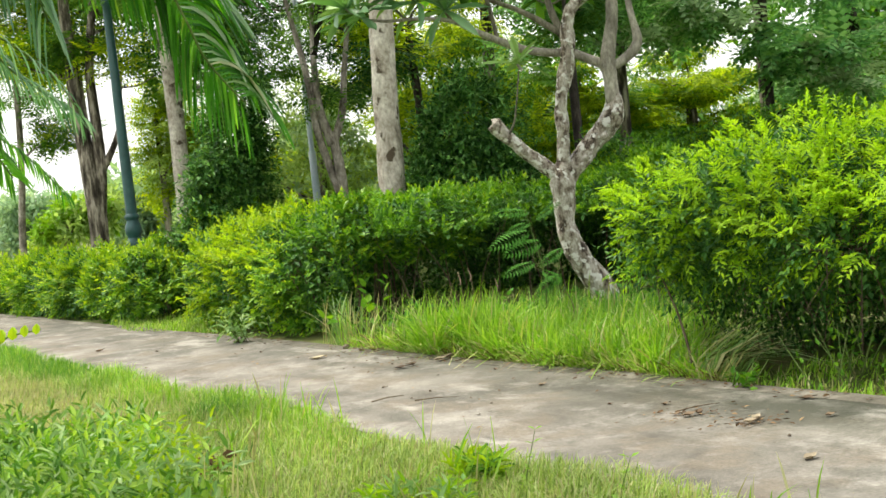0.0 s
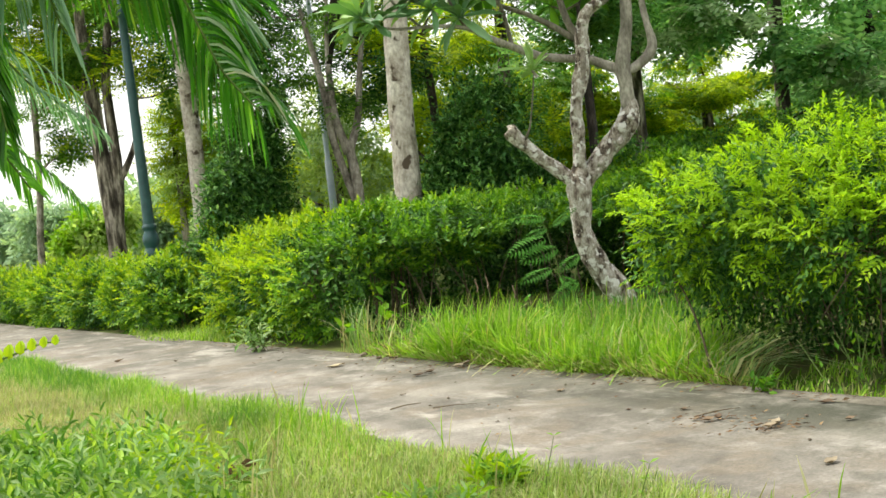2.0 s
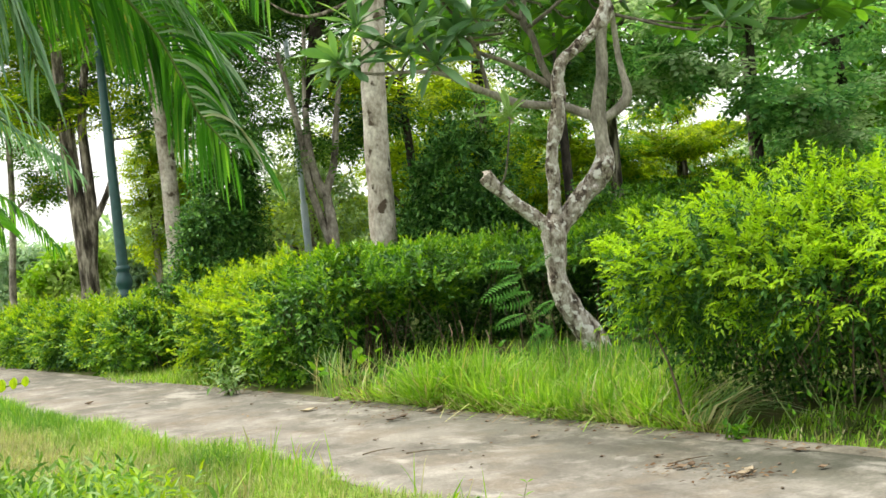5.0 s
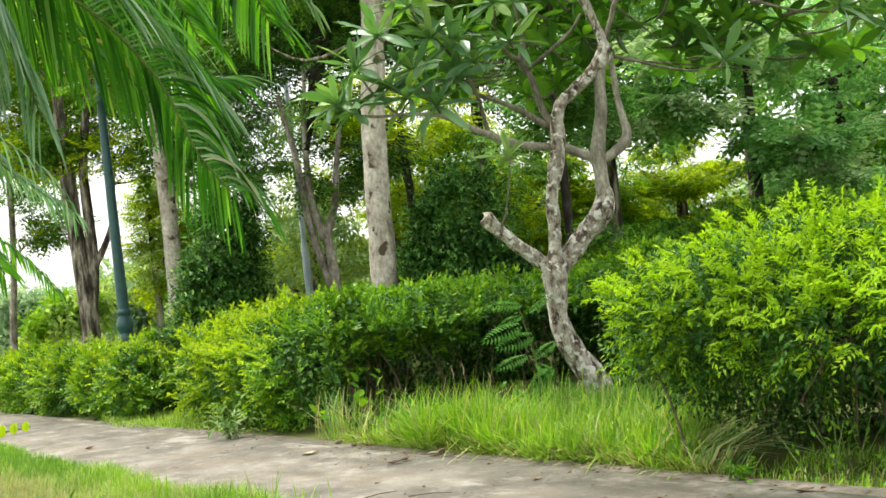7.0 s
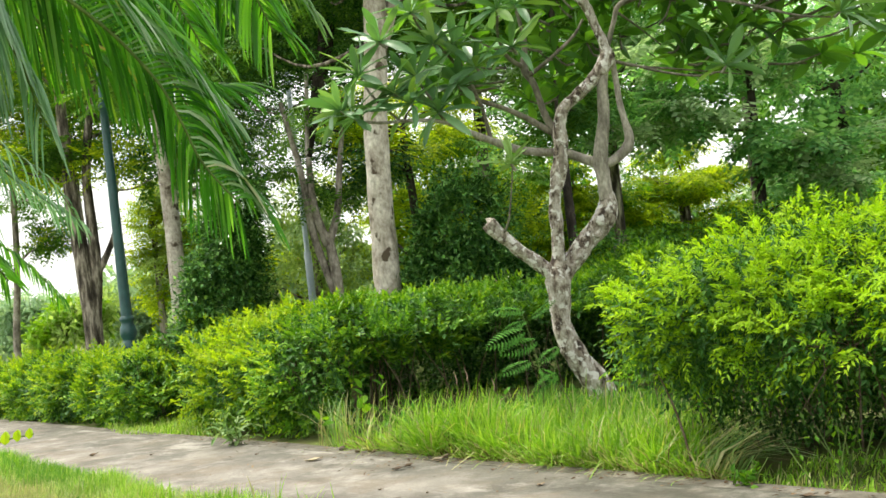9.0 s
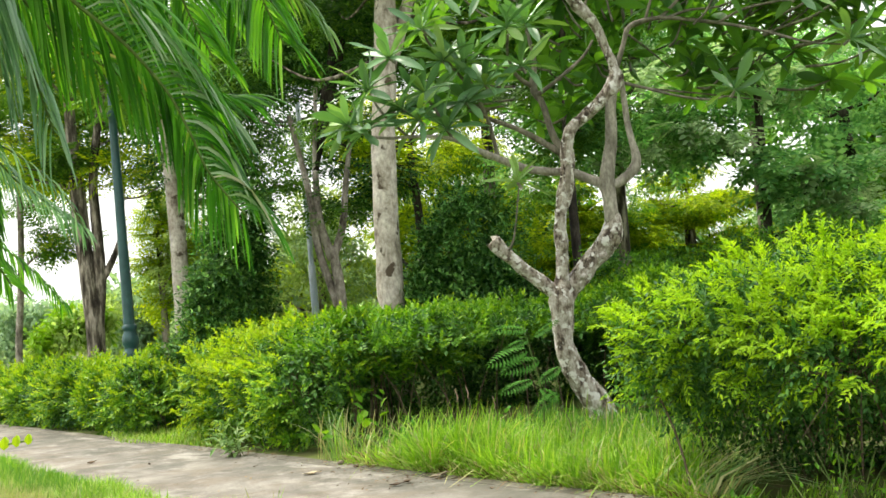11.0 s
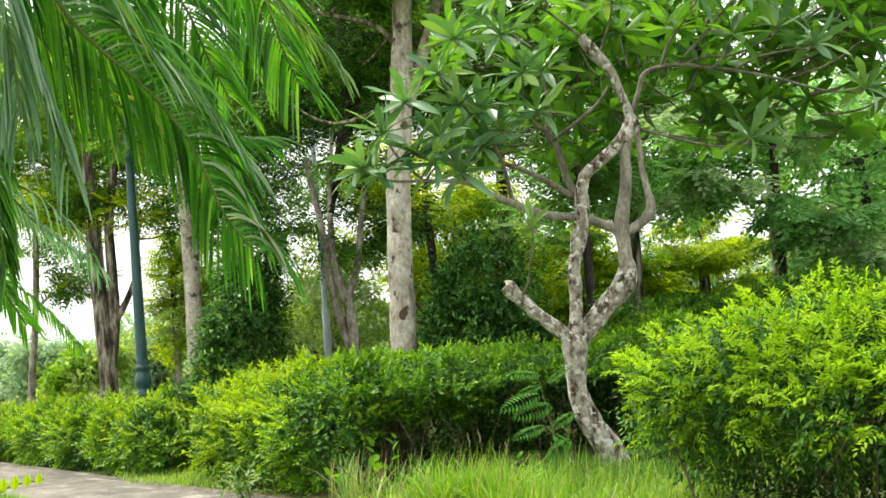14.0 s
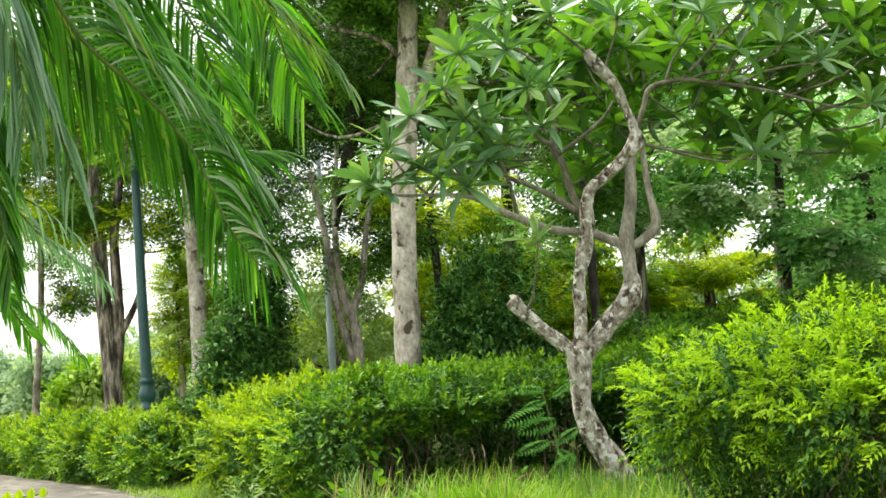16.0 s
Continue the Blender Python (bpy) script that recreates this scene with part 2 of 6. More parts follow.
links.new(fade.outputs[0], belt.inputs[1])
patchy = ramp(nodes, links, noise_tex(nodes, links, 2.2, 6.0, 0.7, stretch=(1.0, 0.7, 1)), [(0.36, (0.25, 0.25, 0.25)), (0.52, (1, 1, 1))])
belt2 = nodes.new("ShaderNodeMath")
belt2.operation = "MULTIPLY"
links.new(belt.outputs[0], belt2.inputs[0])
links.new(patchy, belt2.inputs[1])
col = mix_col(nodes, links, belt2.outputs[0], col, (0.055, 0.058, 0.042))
lime = ramp(nodes, links, noise_tex(nodes, links, 1.5, 7.0, 0.75, stretch=(1.0, 0.8, 1)), [(0.54, (0, 0, 0)), (0.68, (0.45, 0.45, 0.45))])
col = mix_col(nodes, links, lime, col, (0.44, 0.42, 0.38))
lay = nodes.new("ShaderNodeCombineXYZ")
links.new(along.outputs["Value"], lay.inputs[0])
links.new(across.outputs["Value"], lay.inputs[1])
damp = ramp(nodes, links, noise_tex(nodes, links, 2.6, 8.0, 0.7, lay.outputs[0], (0.30, 1.0, 1)), [(0.34, (0.72, 0.72, 0.70)), (0.5, (1.0, 1.0, 1.0)), (0.66, (1.12, 1.11, 1.09))])
col = mix_col(nodes, links, 1.0, col, damp, "MULTIPLY")
flake = ramp(nodes, links, noise_tex(nodes, links, 2.0, 9.0, 0.72, lay.outputs[0], (0.42, 1.0, 1)), [(0.53, (0, 0, 0)), (0.62, (0.42, 0.42, 0.42))])
zone = ramp(nodes, links, noise_tex(nodes, links, 0.55, 3.0, 0.5), [(0.46, (0, 0, 0)), (0.56, (1, 1, 1))])
flake = mix_col(nodes, links, 1.0, flake, zone, "MULTIPLY")
col = mix_col(nodes, links, flake, col, (0.52, 0.50, 0.45))
grit = noise_tex(nodes, links, 60.0, 3.0, 0.7)
col = mix_col(nodes, links, 1.0, col, ramp(nodes, links, grit, [(0.3, (0.72, 0.71, 0.7)), (0.7, (1.12, 1.12, 1.12))]), "MULTIPLY")
links.new(col, bsdf.inputs["Base Color"])
bump(nodes, links, bsdf, grit, 0.5, 0.01)

# old kerb strip, darker with algae
M_KERB, nodes, links, bsdf = material("kerb_concrete", 0.9, 0.2)
col = ramp(nodes, links, noise_tex(nodes, links, 2.2, 5.0, 0.65), [(0.3, (0.06, 0.058, 0.044)), (0.52, (0.135, 0.125, 0.10)), (0.68, (0.25, 0.235, 0.20))])
grit = noise_tex(nodes, links, 50.0, 3.0, 0.7)
col = mix_col(nodes, links, 1.0, col, ramp(nodes, links, grit, [(0.3, (0.7, 0.7, 0.68)), (0.7, (1.1, 1.1, 1.1))]), "MULTIPLY")
links.new(col, bsdf.inputs["Base Color"])
bump(nodes, links, bsdf, grit, 0.6, 0.012)

# earth with moss and grass tones
M_GROUND, nodes, links, bsdf = material("ground_earth", 0.95, 0.1)
col = ramp(nodes, links, noise_tex(nodes, links, 0.5, 5.0, 0.6), [(0.3, (0.055, 0.075, 0.02)), (0.55, (0.09, 0.125, 0.03)), (0.75, (0.15, 0.17, 0.05))])
soil = ramp(nodes, links, noise_tex(nodes, links, 3.0, 5.0, 0.65), [(0.5, (0, 0, 0)), (0.65, (0.7, 0.7, 0.7))])
col = mix_col(nodes, links, soil, col, (0.13, 0.10, 0.06))
links.new(col, bsdf.inputs["Base Color"])
bump(nodes, links, bsdf, noise_tex(nodes, links, 25.0, 4.0, 0.7), 0.7, 0.03)

# lamp post paint
M_POST, nodes, links, bsdf = material("post_green_paint", 0.42, 0.5)
col = ramp(nodes, links, noise_tex(nodes, links, 8.0, 4.0), [(0.3, (0.014, 0.062, 0.062)), (0.7, (0.03, 0.10, 0.098))])
links.new(col, bsdf.inputs["Base Color"])
M_STEEL, nodes, links, bsdf = material("galvanised_steel", 0.5, 0.5)
col = ramp(nodes, links, noise_tex(nodes, links, 6.0, 3.0), [(0.3, (0.30, 0.37, 0.42)), (0.7, (0.42, 0.48, 0.52))])
links.new(col, bsdf.inputs["Base Color"])
M_STONE = bark_material("stone_surface", [(0.3, (0.09, 0.07, 0.05)), (0.7, (0.22, 0.18, 0.14))], 14.0, (1, 1, 1), None, 0.008)
M_RED, nodes, links, bsdf = material("dry_red_flower", 0.8, 0.2)
col = ramp(nodes, links, noise_tex(nodes, links, 40.0, 3.0), [(0.3, (0.27, 0.15, 0.12)), (0.7, (0.46, 0.33, 0.27))])
links.new(col, bsdf.inputs["Base Color"])


# ---- mesh helpers ----
def thing(name, base, label, category, group="", kind=""):
    """A top-level thing: an empty at its base, which its parts hang on."""
    ob = new(name)
    ob.location = base
    return tagged(ob, label, category, group, kind)


def base_of(ob):
    p = Vector((0, 0, 0))
    while ob is not None:
        p += ob.location
        ob = ob.parent
    return p


def bulk(name, verts, faces, mats, which=None, smooth=False):
    """A mesh from arrays: verts n x 3, faces m x k (all of one size), which: material slot of each face."""
    verts, faces = np.asarray(verts, np.float32), np.asarray(faces, np.int32)
    me = bpy.data.meshes.new(name)
    m, k = faces.shape
    me.vertices.add(len(verts))
    me.vertices.foreach_set("co", verts.ravel())
    me.loops.add(m * k)
    me.loops.foreach_set("vertex_index", faces.ravel())
    me.polygons.add(m)
    me.polygons.foreach_set("loop_start", np.arange(0, m * k, k, dtype=np.int32))
    me.polygons.foreach_set("loop_total", np.full(m, k, np.int32))
    if which is not None:
        me.polygons.foreach_set("material_index", np.asarray(which, np.int32))
    me.polygons.foreach_set("use_smooth", np.full(m, smooth, bool))
    for mat in mats if isinstance(mats, (list, tuple)) else [mats]:
        me.materials.append(mat)
    me.update(calc_edges=True)
    return me


def part(name, me, parent, label="", kind=""):
    """Hangs a mesh given in world coordinates under a thing or part."""
    b = base_of(parent)
    me.transform(Matrix.Translation(-b))
    ob = new(name, me)
    ob.parent = parent
    return tagged(ob, label, kind=kind)


def single(name, me, base, label, category, group="", kind=""):
    """A thing of one mesh, given in world coordinates, with its origin at base."""
    me.transform(Matrix.Translation(-Vector(base)))
    ob = new(name, me)
    ob.location = base
    return tagged(ob, label, category, group, kind)


def unit(v):
    v = np.asarray(v, float)
    return v / np.maximum(np.linalg.norm(v, axis=-1, keepdims=True), 1e-9)


def smooth_line(pts, per=5):
    """Catmull-Rom through the rows of pts (any number of columns)."""
    p = np.asarray(pts, float)
    q = np.vstack([2 * p[0] - p[1], p, 2 * p[-1] - p[-2]])
    out = []
    for i in range(len(p) - 1):
        a, b, c, d = q[i:i + 4]
        for t in np.linspace(0, 1, per, endpoint=False):
            out.append(0.5 * (2 * b + (c - a) * t + (2 * a - 5 * b + 4 * c - d) * t * t + (3 * b - a - 3 * c + d) * t ** 3))
    out.append(p[-1])
    return np.array(out)


def tube(rows, seg=9, per=5, rough=0.05, rng=None):
    """A tapered limb through rows of x, y, z, radius; returns verts and quads."""
    line = smooth_line(rows, per)
    c, r = line[:, :3], np.maximum(line[:, 3], 0.001)
    tan = unit(np.gradient(c, axis=0))
    ref = np.array([1.0, 0, 0]) if abs(tan[0][0]) < 0.8 else np.array([0, 1.0, 0])
    u = unit(ref - tan[0] * ref.dot(tan[0]))
    rings = []
    ang = np.linspace(0, 2 * np.pi, seg, endpoint=False)
    knob = np.zeros(seg)
    for i in range(len(c)):
        u = unit(u - tan[i] * u.dot(tan[i]))
        v = np.cross(tan[i], u)
        if rng is not None:
            knob = 0.75 * knob + rough * rng.normal(size=seg)
        rr = r[i] * (1 + knob)
        rings.append(c[i] + np.outer(rr * np.cos(ang), u) + np.outer(rr * np.sin(ang), v))
    verts = np.vstack(rings + [c[:1], c[-1:]])
    n = len(c)
    faces = []
    for i in range(n - 1):
        for j in range(seg):
            k = (j + 1) % seg
            faces.append((i * seg + j, i * seg + k, (i + 1) * seg + k, (i + 1) * seg + j))
    a, b = n * seg, n * seg + 1
    for j in range(0, seg):
        k = (j + 1) % seg
        faces.append((a, k, j, a))
        faces.append((b, (n - 1) * seg + j, (n - 1) * seg + k, b))
    return verts, faces


def tube_mesh(name, tubes, mat):
    """Joins tubes into one mesh; end caps become triangles."""
    verts, faces, at = [], [], 0
    for v, f in tubes:
        verts.append(v)
        faces += [tuple(i + at for i in (q if q[0] != q[3] else q[:3])) for q in f]
        at += len(v)
    me = bpy.data.meshes.new(name)
    me.from_pydata(np.vstack(verts).tolist(), [], faces)
    me.materials.append(mat)
    me.polygons.foreach_set("use_smooth", np.full(len(me.polygons), True))
    me.update()
    return me


# leaf outlines: along, across, up, in leaf lengths; with their faces
SLIM = (np.array([(0, 0, 0), (0.42, -0.17, 0.05), (1, 0, -0.14), (0.42, 0.17, 0.05)]), [(0, 1, 2), (0, 2, 3)])
LEAF = (np.array([(0, 0, 0), (0.45, -0.23, 0.06), (1, 0, -0.05), (0.45, 0.23, 0.06)]), [(0, 1, 2), (0, 2, 3)])
BROAD = (np.array([(0, 0, 0), (0.3, -0.30, 0.05), (0.7, -0.24, 0.03), (1, 0, -0.12), (0.7, 0.24, 0.03), (0.3, 0.30, 0.05), (0.45, 0, -0.02)]),
         [(0, 1, 6), (1, 2, 6), (2, 3, 6), (3, 4, 6), (4, 5, 6), (5, 0, 6)])


def pinnate_template(pairs, width=0.5, fat=0.035):
    """A compound leaf of narrow leaflets in pairs along a thin midrib."""
    v, f = [], []
    for i in range(pairs):
        u = 0.12 + 0.86 * i / (pairs - 1)
        w = width * math.sin(math.pi * (0.2 + 0.72 * i / (pairs - 1))) * 0.55
        for s in (-1, 1):
            k = len(v)
            sag = -0.10 * u * u
            v += [(u, 0, sag), (u + 0.03 - fat, s * w * 0.55, sag - 0.02), (u + 0.10, s * w, sag - 0.07), (u + 0.03 + fat, s * w * 0.55, sag - 0.02)]
            f += [(k, k + 1, k + 2), (k, k + 2, k + 3)]
    return np.array(v), f


PINNATE_FAR = pinnate_template(6, 0.55, 0.06)
PINNATE_BROAD = pinnate_template(5, 0.62, 0.10)


def place(template, pos, axis, normal, length, width=None):
    """Copies of a leaf outline as one array of verts and triangles."""
    tv, tf = template
    axis = unit(axis)
    side = unit(np.cross(normal, axis))
    nrm = np.cross(axis, side)
    length = np.asarray(length, float).reshape(-1, 1)
    width = length if width is None else np.asarray(width, float).reshape(-1, 1)
    verts = (pos[:, None, :] + (length * axis)[:, None, :] * tv[None, :, 0:1] + (width * side)[:, None, :] * tv[None, :, 1:2]
             + (length * nrm)[:, None, :] * tv[None, :, 2:3])
    faces = np.arange(len(pos))[:, None, None] * len(tv) + np.array(tf)[None]
    return verts.reshape(-1, 3), faces.reshape(-1, 3)


def lump(p, k):
    """Soft bumps, about -1 to 1."""
    x, y, z = p[:, 0] * k, p[:, 1] * k, p[:, 2] * k
    return (np.sin(x + 1.3 * np.sin(y * 0.9 + 0.4)) + np.sin(y * 1.1 + 1.7 * np.sin(z * 0.8 + 1.1)) + np.sin(z * 1.3 + 1.2 * np.sin(x * 1.1 + 2.0))) / 3


def anchors(blobs, n, rng, bumpy=0.10, depth=0.25, low=0.04, k=3.2, tuft=1, loose=0.13):
    """Points near the skin of a union of ellipsoids (x, y, z, rx, ry, rz), with outward directions."""
    b = np.array(blobs, float)
    area = (b[:, 3] * b[:, 4] + b[:, 3] * b[:, 5] + b[:, 4] * b[:, 5])
    groups = max(1, n // tuft)
    pick = np.repeat(rng.choice(len(b), groups, p=area / area.sum()), tuft)
    d = unit(np.repeat(unit(rng.normal(size=(groups, 3))), tuft, axis=0) + (loose if tuft > 1 else 0) * rng.normal(size=(groups * tuft, 3)))
    n = groups * tuft
    swell = np.repeat(rng.uniform(-0.36, 0.12, groups), tuft) if tuft > 1 else 0.0
    c, r = b[pick, :3], b[pick, 3:]
    p0 = c + d * r
    scale = 1 + bumpy * lump(p0, k) + 0.5 * bumpy * lump(p0 + 5, k * 2.7) + swell - depth * rng.random(n) ** 2.2
    p = c + d * r * scale[:, None]
    out = unit(d / r)
    keep = p[:, 2] > low
    for j in range(len(b)):
        inside = (((p - b[j, :3]) / b[j, 3:]) ** 2).sum(1) < 0.62
        keep &= ~(inside & (pick != j))
    return p[keep], out[keep]


def shoot_leaves(p, out, rng, length=0.2, leaves=9, leaf=0.05, lift=0.5, spread=0.55):
    """Leaves in pairs along short shoots; returns place, axis, normal, size and how near the tip each one is."""
    n = len(p)
    d = unit(out + np.array([0, 0, lift]) + spread * rng.normal(size=(n, 3)))
    ref = unit(rng.normal(size=(n, 3)))
    a = unit(np.cross(d, ref))
    b = np.cross(d, a)
    ln = length * (0.6 + 0.8 * rng.random(n))
    P, A, N, S, T = [], [], [], [], []
    for i in range(leaves):
        f = (i + 1) / leaves
        th = i * 1.9 + rng.random(n) * 0.8
        rad = np.cos(th)[:, None] * a + np.sin(th)[:, None] * b
        bend = np.array([0, 0, -1.0]) * (ln * 0.35 * f * f)[:, None]
        P.append(p + d * (ln * f)[:, None] + bend)
        axis = unit(rad * (1.05 - 0.5 * f) + d * (0.35 + 0.5 * f) + np.array([0, 0, -0.18]) + 0.2 * rng.normal(size=(n, 3)))
        A.append(axis)
        N.append(unit(d * 0.45 + np.array([0, 0, 1.15]) + 0.3 * rng.normal(size=(n, 3))))
        S.append(leaf * (0.75 + 0.5 * rng.random(n)) * (1.1 - 0.35 * f))
        T.append(np.full(n, f))
    return np.vstack(P), np.vstack(A), np.vstack(N), np.concatenate(S), np.concatenate(T)


def spray_leaves(p, out, rng, length=0.3, leaves=11, leaf=0.06, lift=0.35, spread=0.35, droop=0.4):
    """Leaves in two ranks along arching sprays; returns place, axis, normal, size and how near the tip each one is."""
    n = len(p)
    up = np.array([0, 0, 1.0])
    d = unit(out + up * lift + spread * rng.normal(size=(n, 3)))
    nrm = unit(up * 0.9 + out * 0.55 + 0.3 * rng.normal(size=(n, 3)))
    side = unit(np.cross(d, nrm))
    ln = length * (0.55 + 0.8 * rng.random(n))
    P, A, N, S, T = [], [], [], [], []
    for i in range(leaves):
        f = (i + 0.6) / leaves
        s = 1.0 if i % 2 else -1.0
        if i == leaves - 1:
            s = 0.0
        here = unit(d - up * (2 * droop * f))
        P.append(p + d * (ln * f)[:, None] - up * (droop * ln * f * f)[:, None])
        A.append(unit(side * s * (0.95 - 0.3 * f) + here * (0.45 + 0.35 * f) + 0.16 * rng.normal(size=(n, 3))))
        N.append(unit(nrm + 0.22 * rng.normal(size=(n, 3))))
        S.append(leaf * (0.8 + 0.4 * rng.random(n)) * (1.05 - 0.45 * abs(f - 0.45)))
        T.append(np.full(n, f))
    return np.vstack(P), np.vstack(A), np.vstack(N), np.concatenate(S), np.concatenate(T)


E_ALONG, E_ACROSS = np.array([-0.53, 0.848]), np.array([0.848, 0.53])   # along the path, and across it away from the eye


def on_path(s, n, z=0.0):
    q = s * E_ALONG + n * E_ACROSS
    return (float(q[0]), float(q[1]), z)


KERB, EDGE = 5.72, 3.62   # far and near edge of the concrete, across the path

# ---- ground, path and kerb ----
def grid_sheet(name, xs, ys, height, mat):
    X, Y = np.meshgrid(xs, ys)
    Z = height(X, Y)
    verts = np.stack([X.ravel(), Y.ravel(), Z.ravel()], 1)
    w = len(xs)
    i = (np.arange(len(ys) - 1)[:, None] * w + np.arange(w - 1)[None]).ravel()
    return bulk(name, verts, np.stack([i, i + 1, i + w + 1, i + w], 1), mat, smooth=True)


gx = np.unique(np.concatenate([np.linspace(-1500, -40, 12), np.linspace(-40, 40, 121), np.linspace(40, 1500, 12)]))
gy = np.unique(np.concatenate([np.linspace(-1500, -10, 12), np.linspace(-10, 60, 121), np.linspace(60, 1500, 12)]))


def ground_z(X, Y):
    n = X * E_ACROSS[0] + Y * E_ACROSS[1]
    bumpy = 0.02 * np.sin(X * 1.7 + 0.6 * np.sin(Y)) * np.sin(Y * 1.3 + 0.5)
    lawn = np.clip((EDGE + 0.02 - n) / 0.15, 0, 1)
    far = np.clip((n - KERB - 0.3) / 1.5, 0, 1)
    return -0.03 + bumpy * np.maximum(lawn * np.clip((EDGE - n) / 1.0, 0, 1), far) + 0.042 * lawn + 0.05 * far


ground = single("ground", grid_sheet("ground", gx, gy, ground_z, M_GROUND), (0, 0, 0), "earth ground with sparse green grass", "ground", kind="structure")


def strip(name, n0, n1, s0, s1, top, bottom, mat, ds=0.12, dn=0.12, wobble=0.0, seed=1):
    """A slab along the path with slightly worn edges."""
    rng = np.random.default_rng(seed)
    S = np.arange(s0, s1 + ds, ds)
    k = max(2, int(round((n1 - n0) / dn)) + 1)
    Nn = np.linspace(n0, n1, k)
    e0 = wobble * np.convolve(rng.normal(size=len(S)), np.ones(5) / 2.2, "same")
    e1 = 0.2 * wobble * np.convolve(rng.normal(size=len(S)), np.ones(5) / 2.2, "same")
    verts = []
    for i, s in enumerate(S):
        row = []
        for j, n in enumerate(Nn):
            n_ = n + (e0[i] if j == 0 else e1[i] if j == k - 1 else 0)
            z = top + 0.006 * math.sin(s * 1.9 + n * 2.3) * math.sin(n * 1.7 + s * 0.6) - (0.008 if j in (0, k - 1) else 0)
            row.append(on_path(s, n_, z))
        a, b = row[0], row[-1]
        verts += [(a[0], a[1], bottom)] + row + [(b[0], b[1], bottom)]
    w = k + 2
    faces = [(i * w + j, i * w + j + 1, (i + 1) * w + j + 1, (i + 1) * w + j) for i in range(len(S) - 1) for j in range(w - 1)]
    return bulk(name, np.array(verts), np.array(faces)[:, ::-1], mat, smooth=False)


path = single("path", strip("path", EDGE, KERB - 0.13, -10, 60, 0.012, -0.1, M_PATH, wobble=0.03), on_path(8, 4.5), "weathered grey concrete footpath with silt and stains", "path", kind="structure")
kerb = single("kerb", strip("kerb", KERB - 0.198, KERB, -10, 60, 0.018, -0.1, M_KERB, ds=0.15, wobble=0.012, seed=4), on_path(8, KERB), "worn concrete kerb strip with dark algae", "kerb", kind="structure")


# ---- hedges and the big bush ----
def stems(base, blobs, n, rng, r=0.008):
    """Bare woody stems from the ground up into the leaves."""
    b = np.array(blobs, float)
    out = []
    for _ in range(n):
        k = b[rng.integers(len(b))]
        x, y = k[0] + k[3] * rng.uniform(-0.4, 0.4), k[1] + k[4] * rng.uniform(-0.35, 0.45)
        top = k[2] + k[5] * rng.uniform(-0.2, 0.7)
        dx, dy = rng.normal(size=2) * 0.22
        out.append(tube([(x, y, -0.05, r * 1.3), (x + dx * 0.3, y + dy * 0.3, top * 0.45, r), (x + dx, y + dy, top, r * 0.4)], 5, 3, 0.05, rng))
    return out


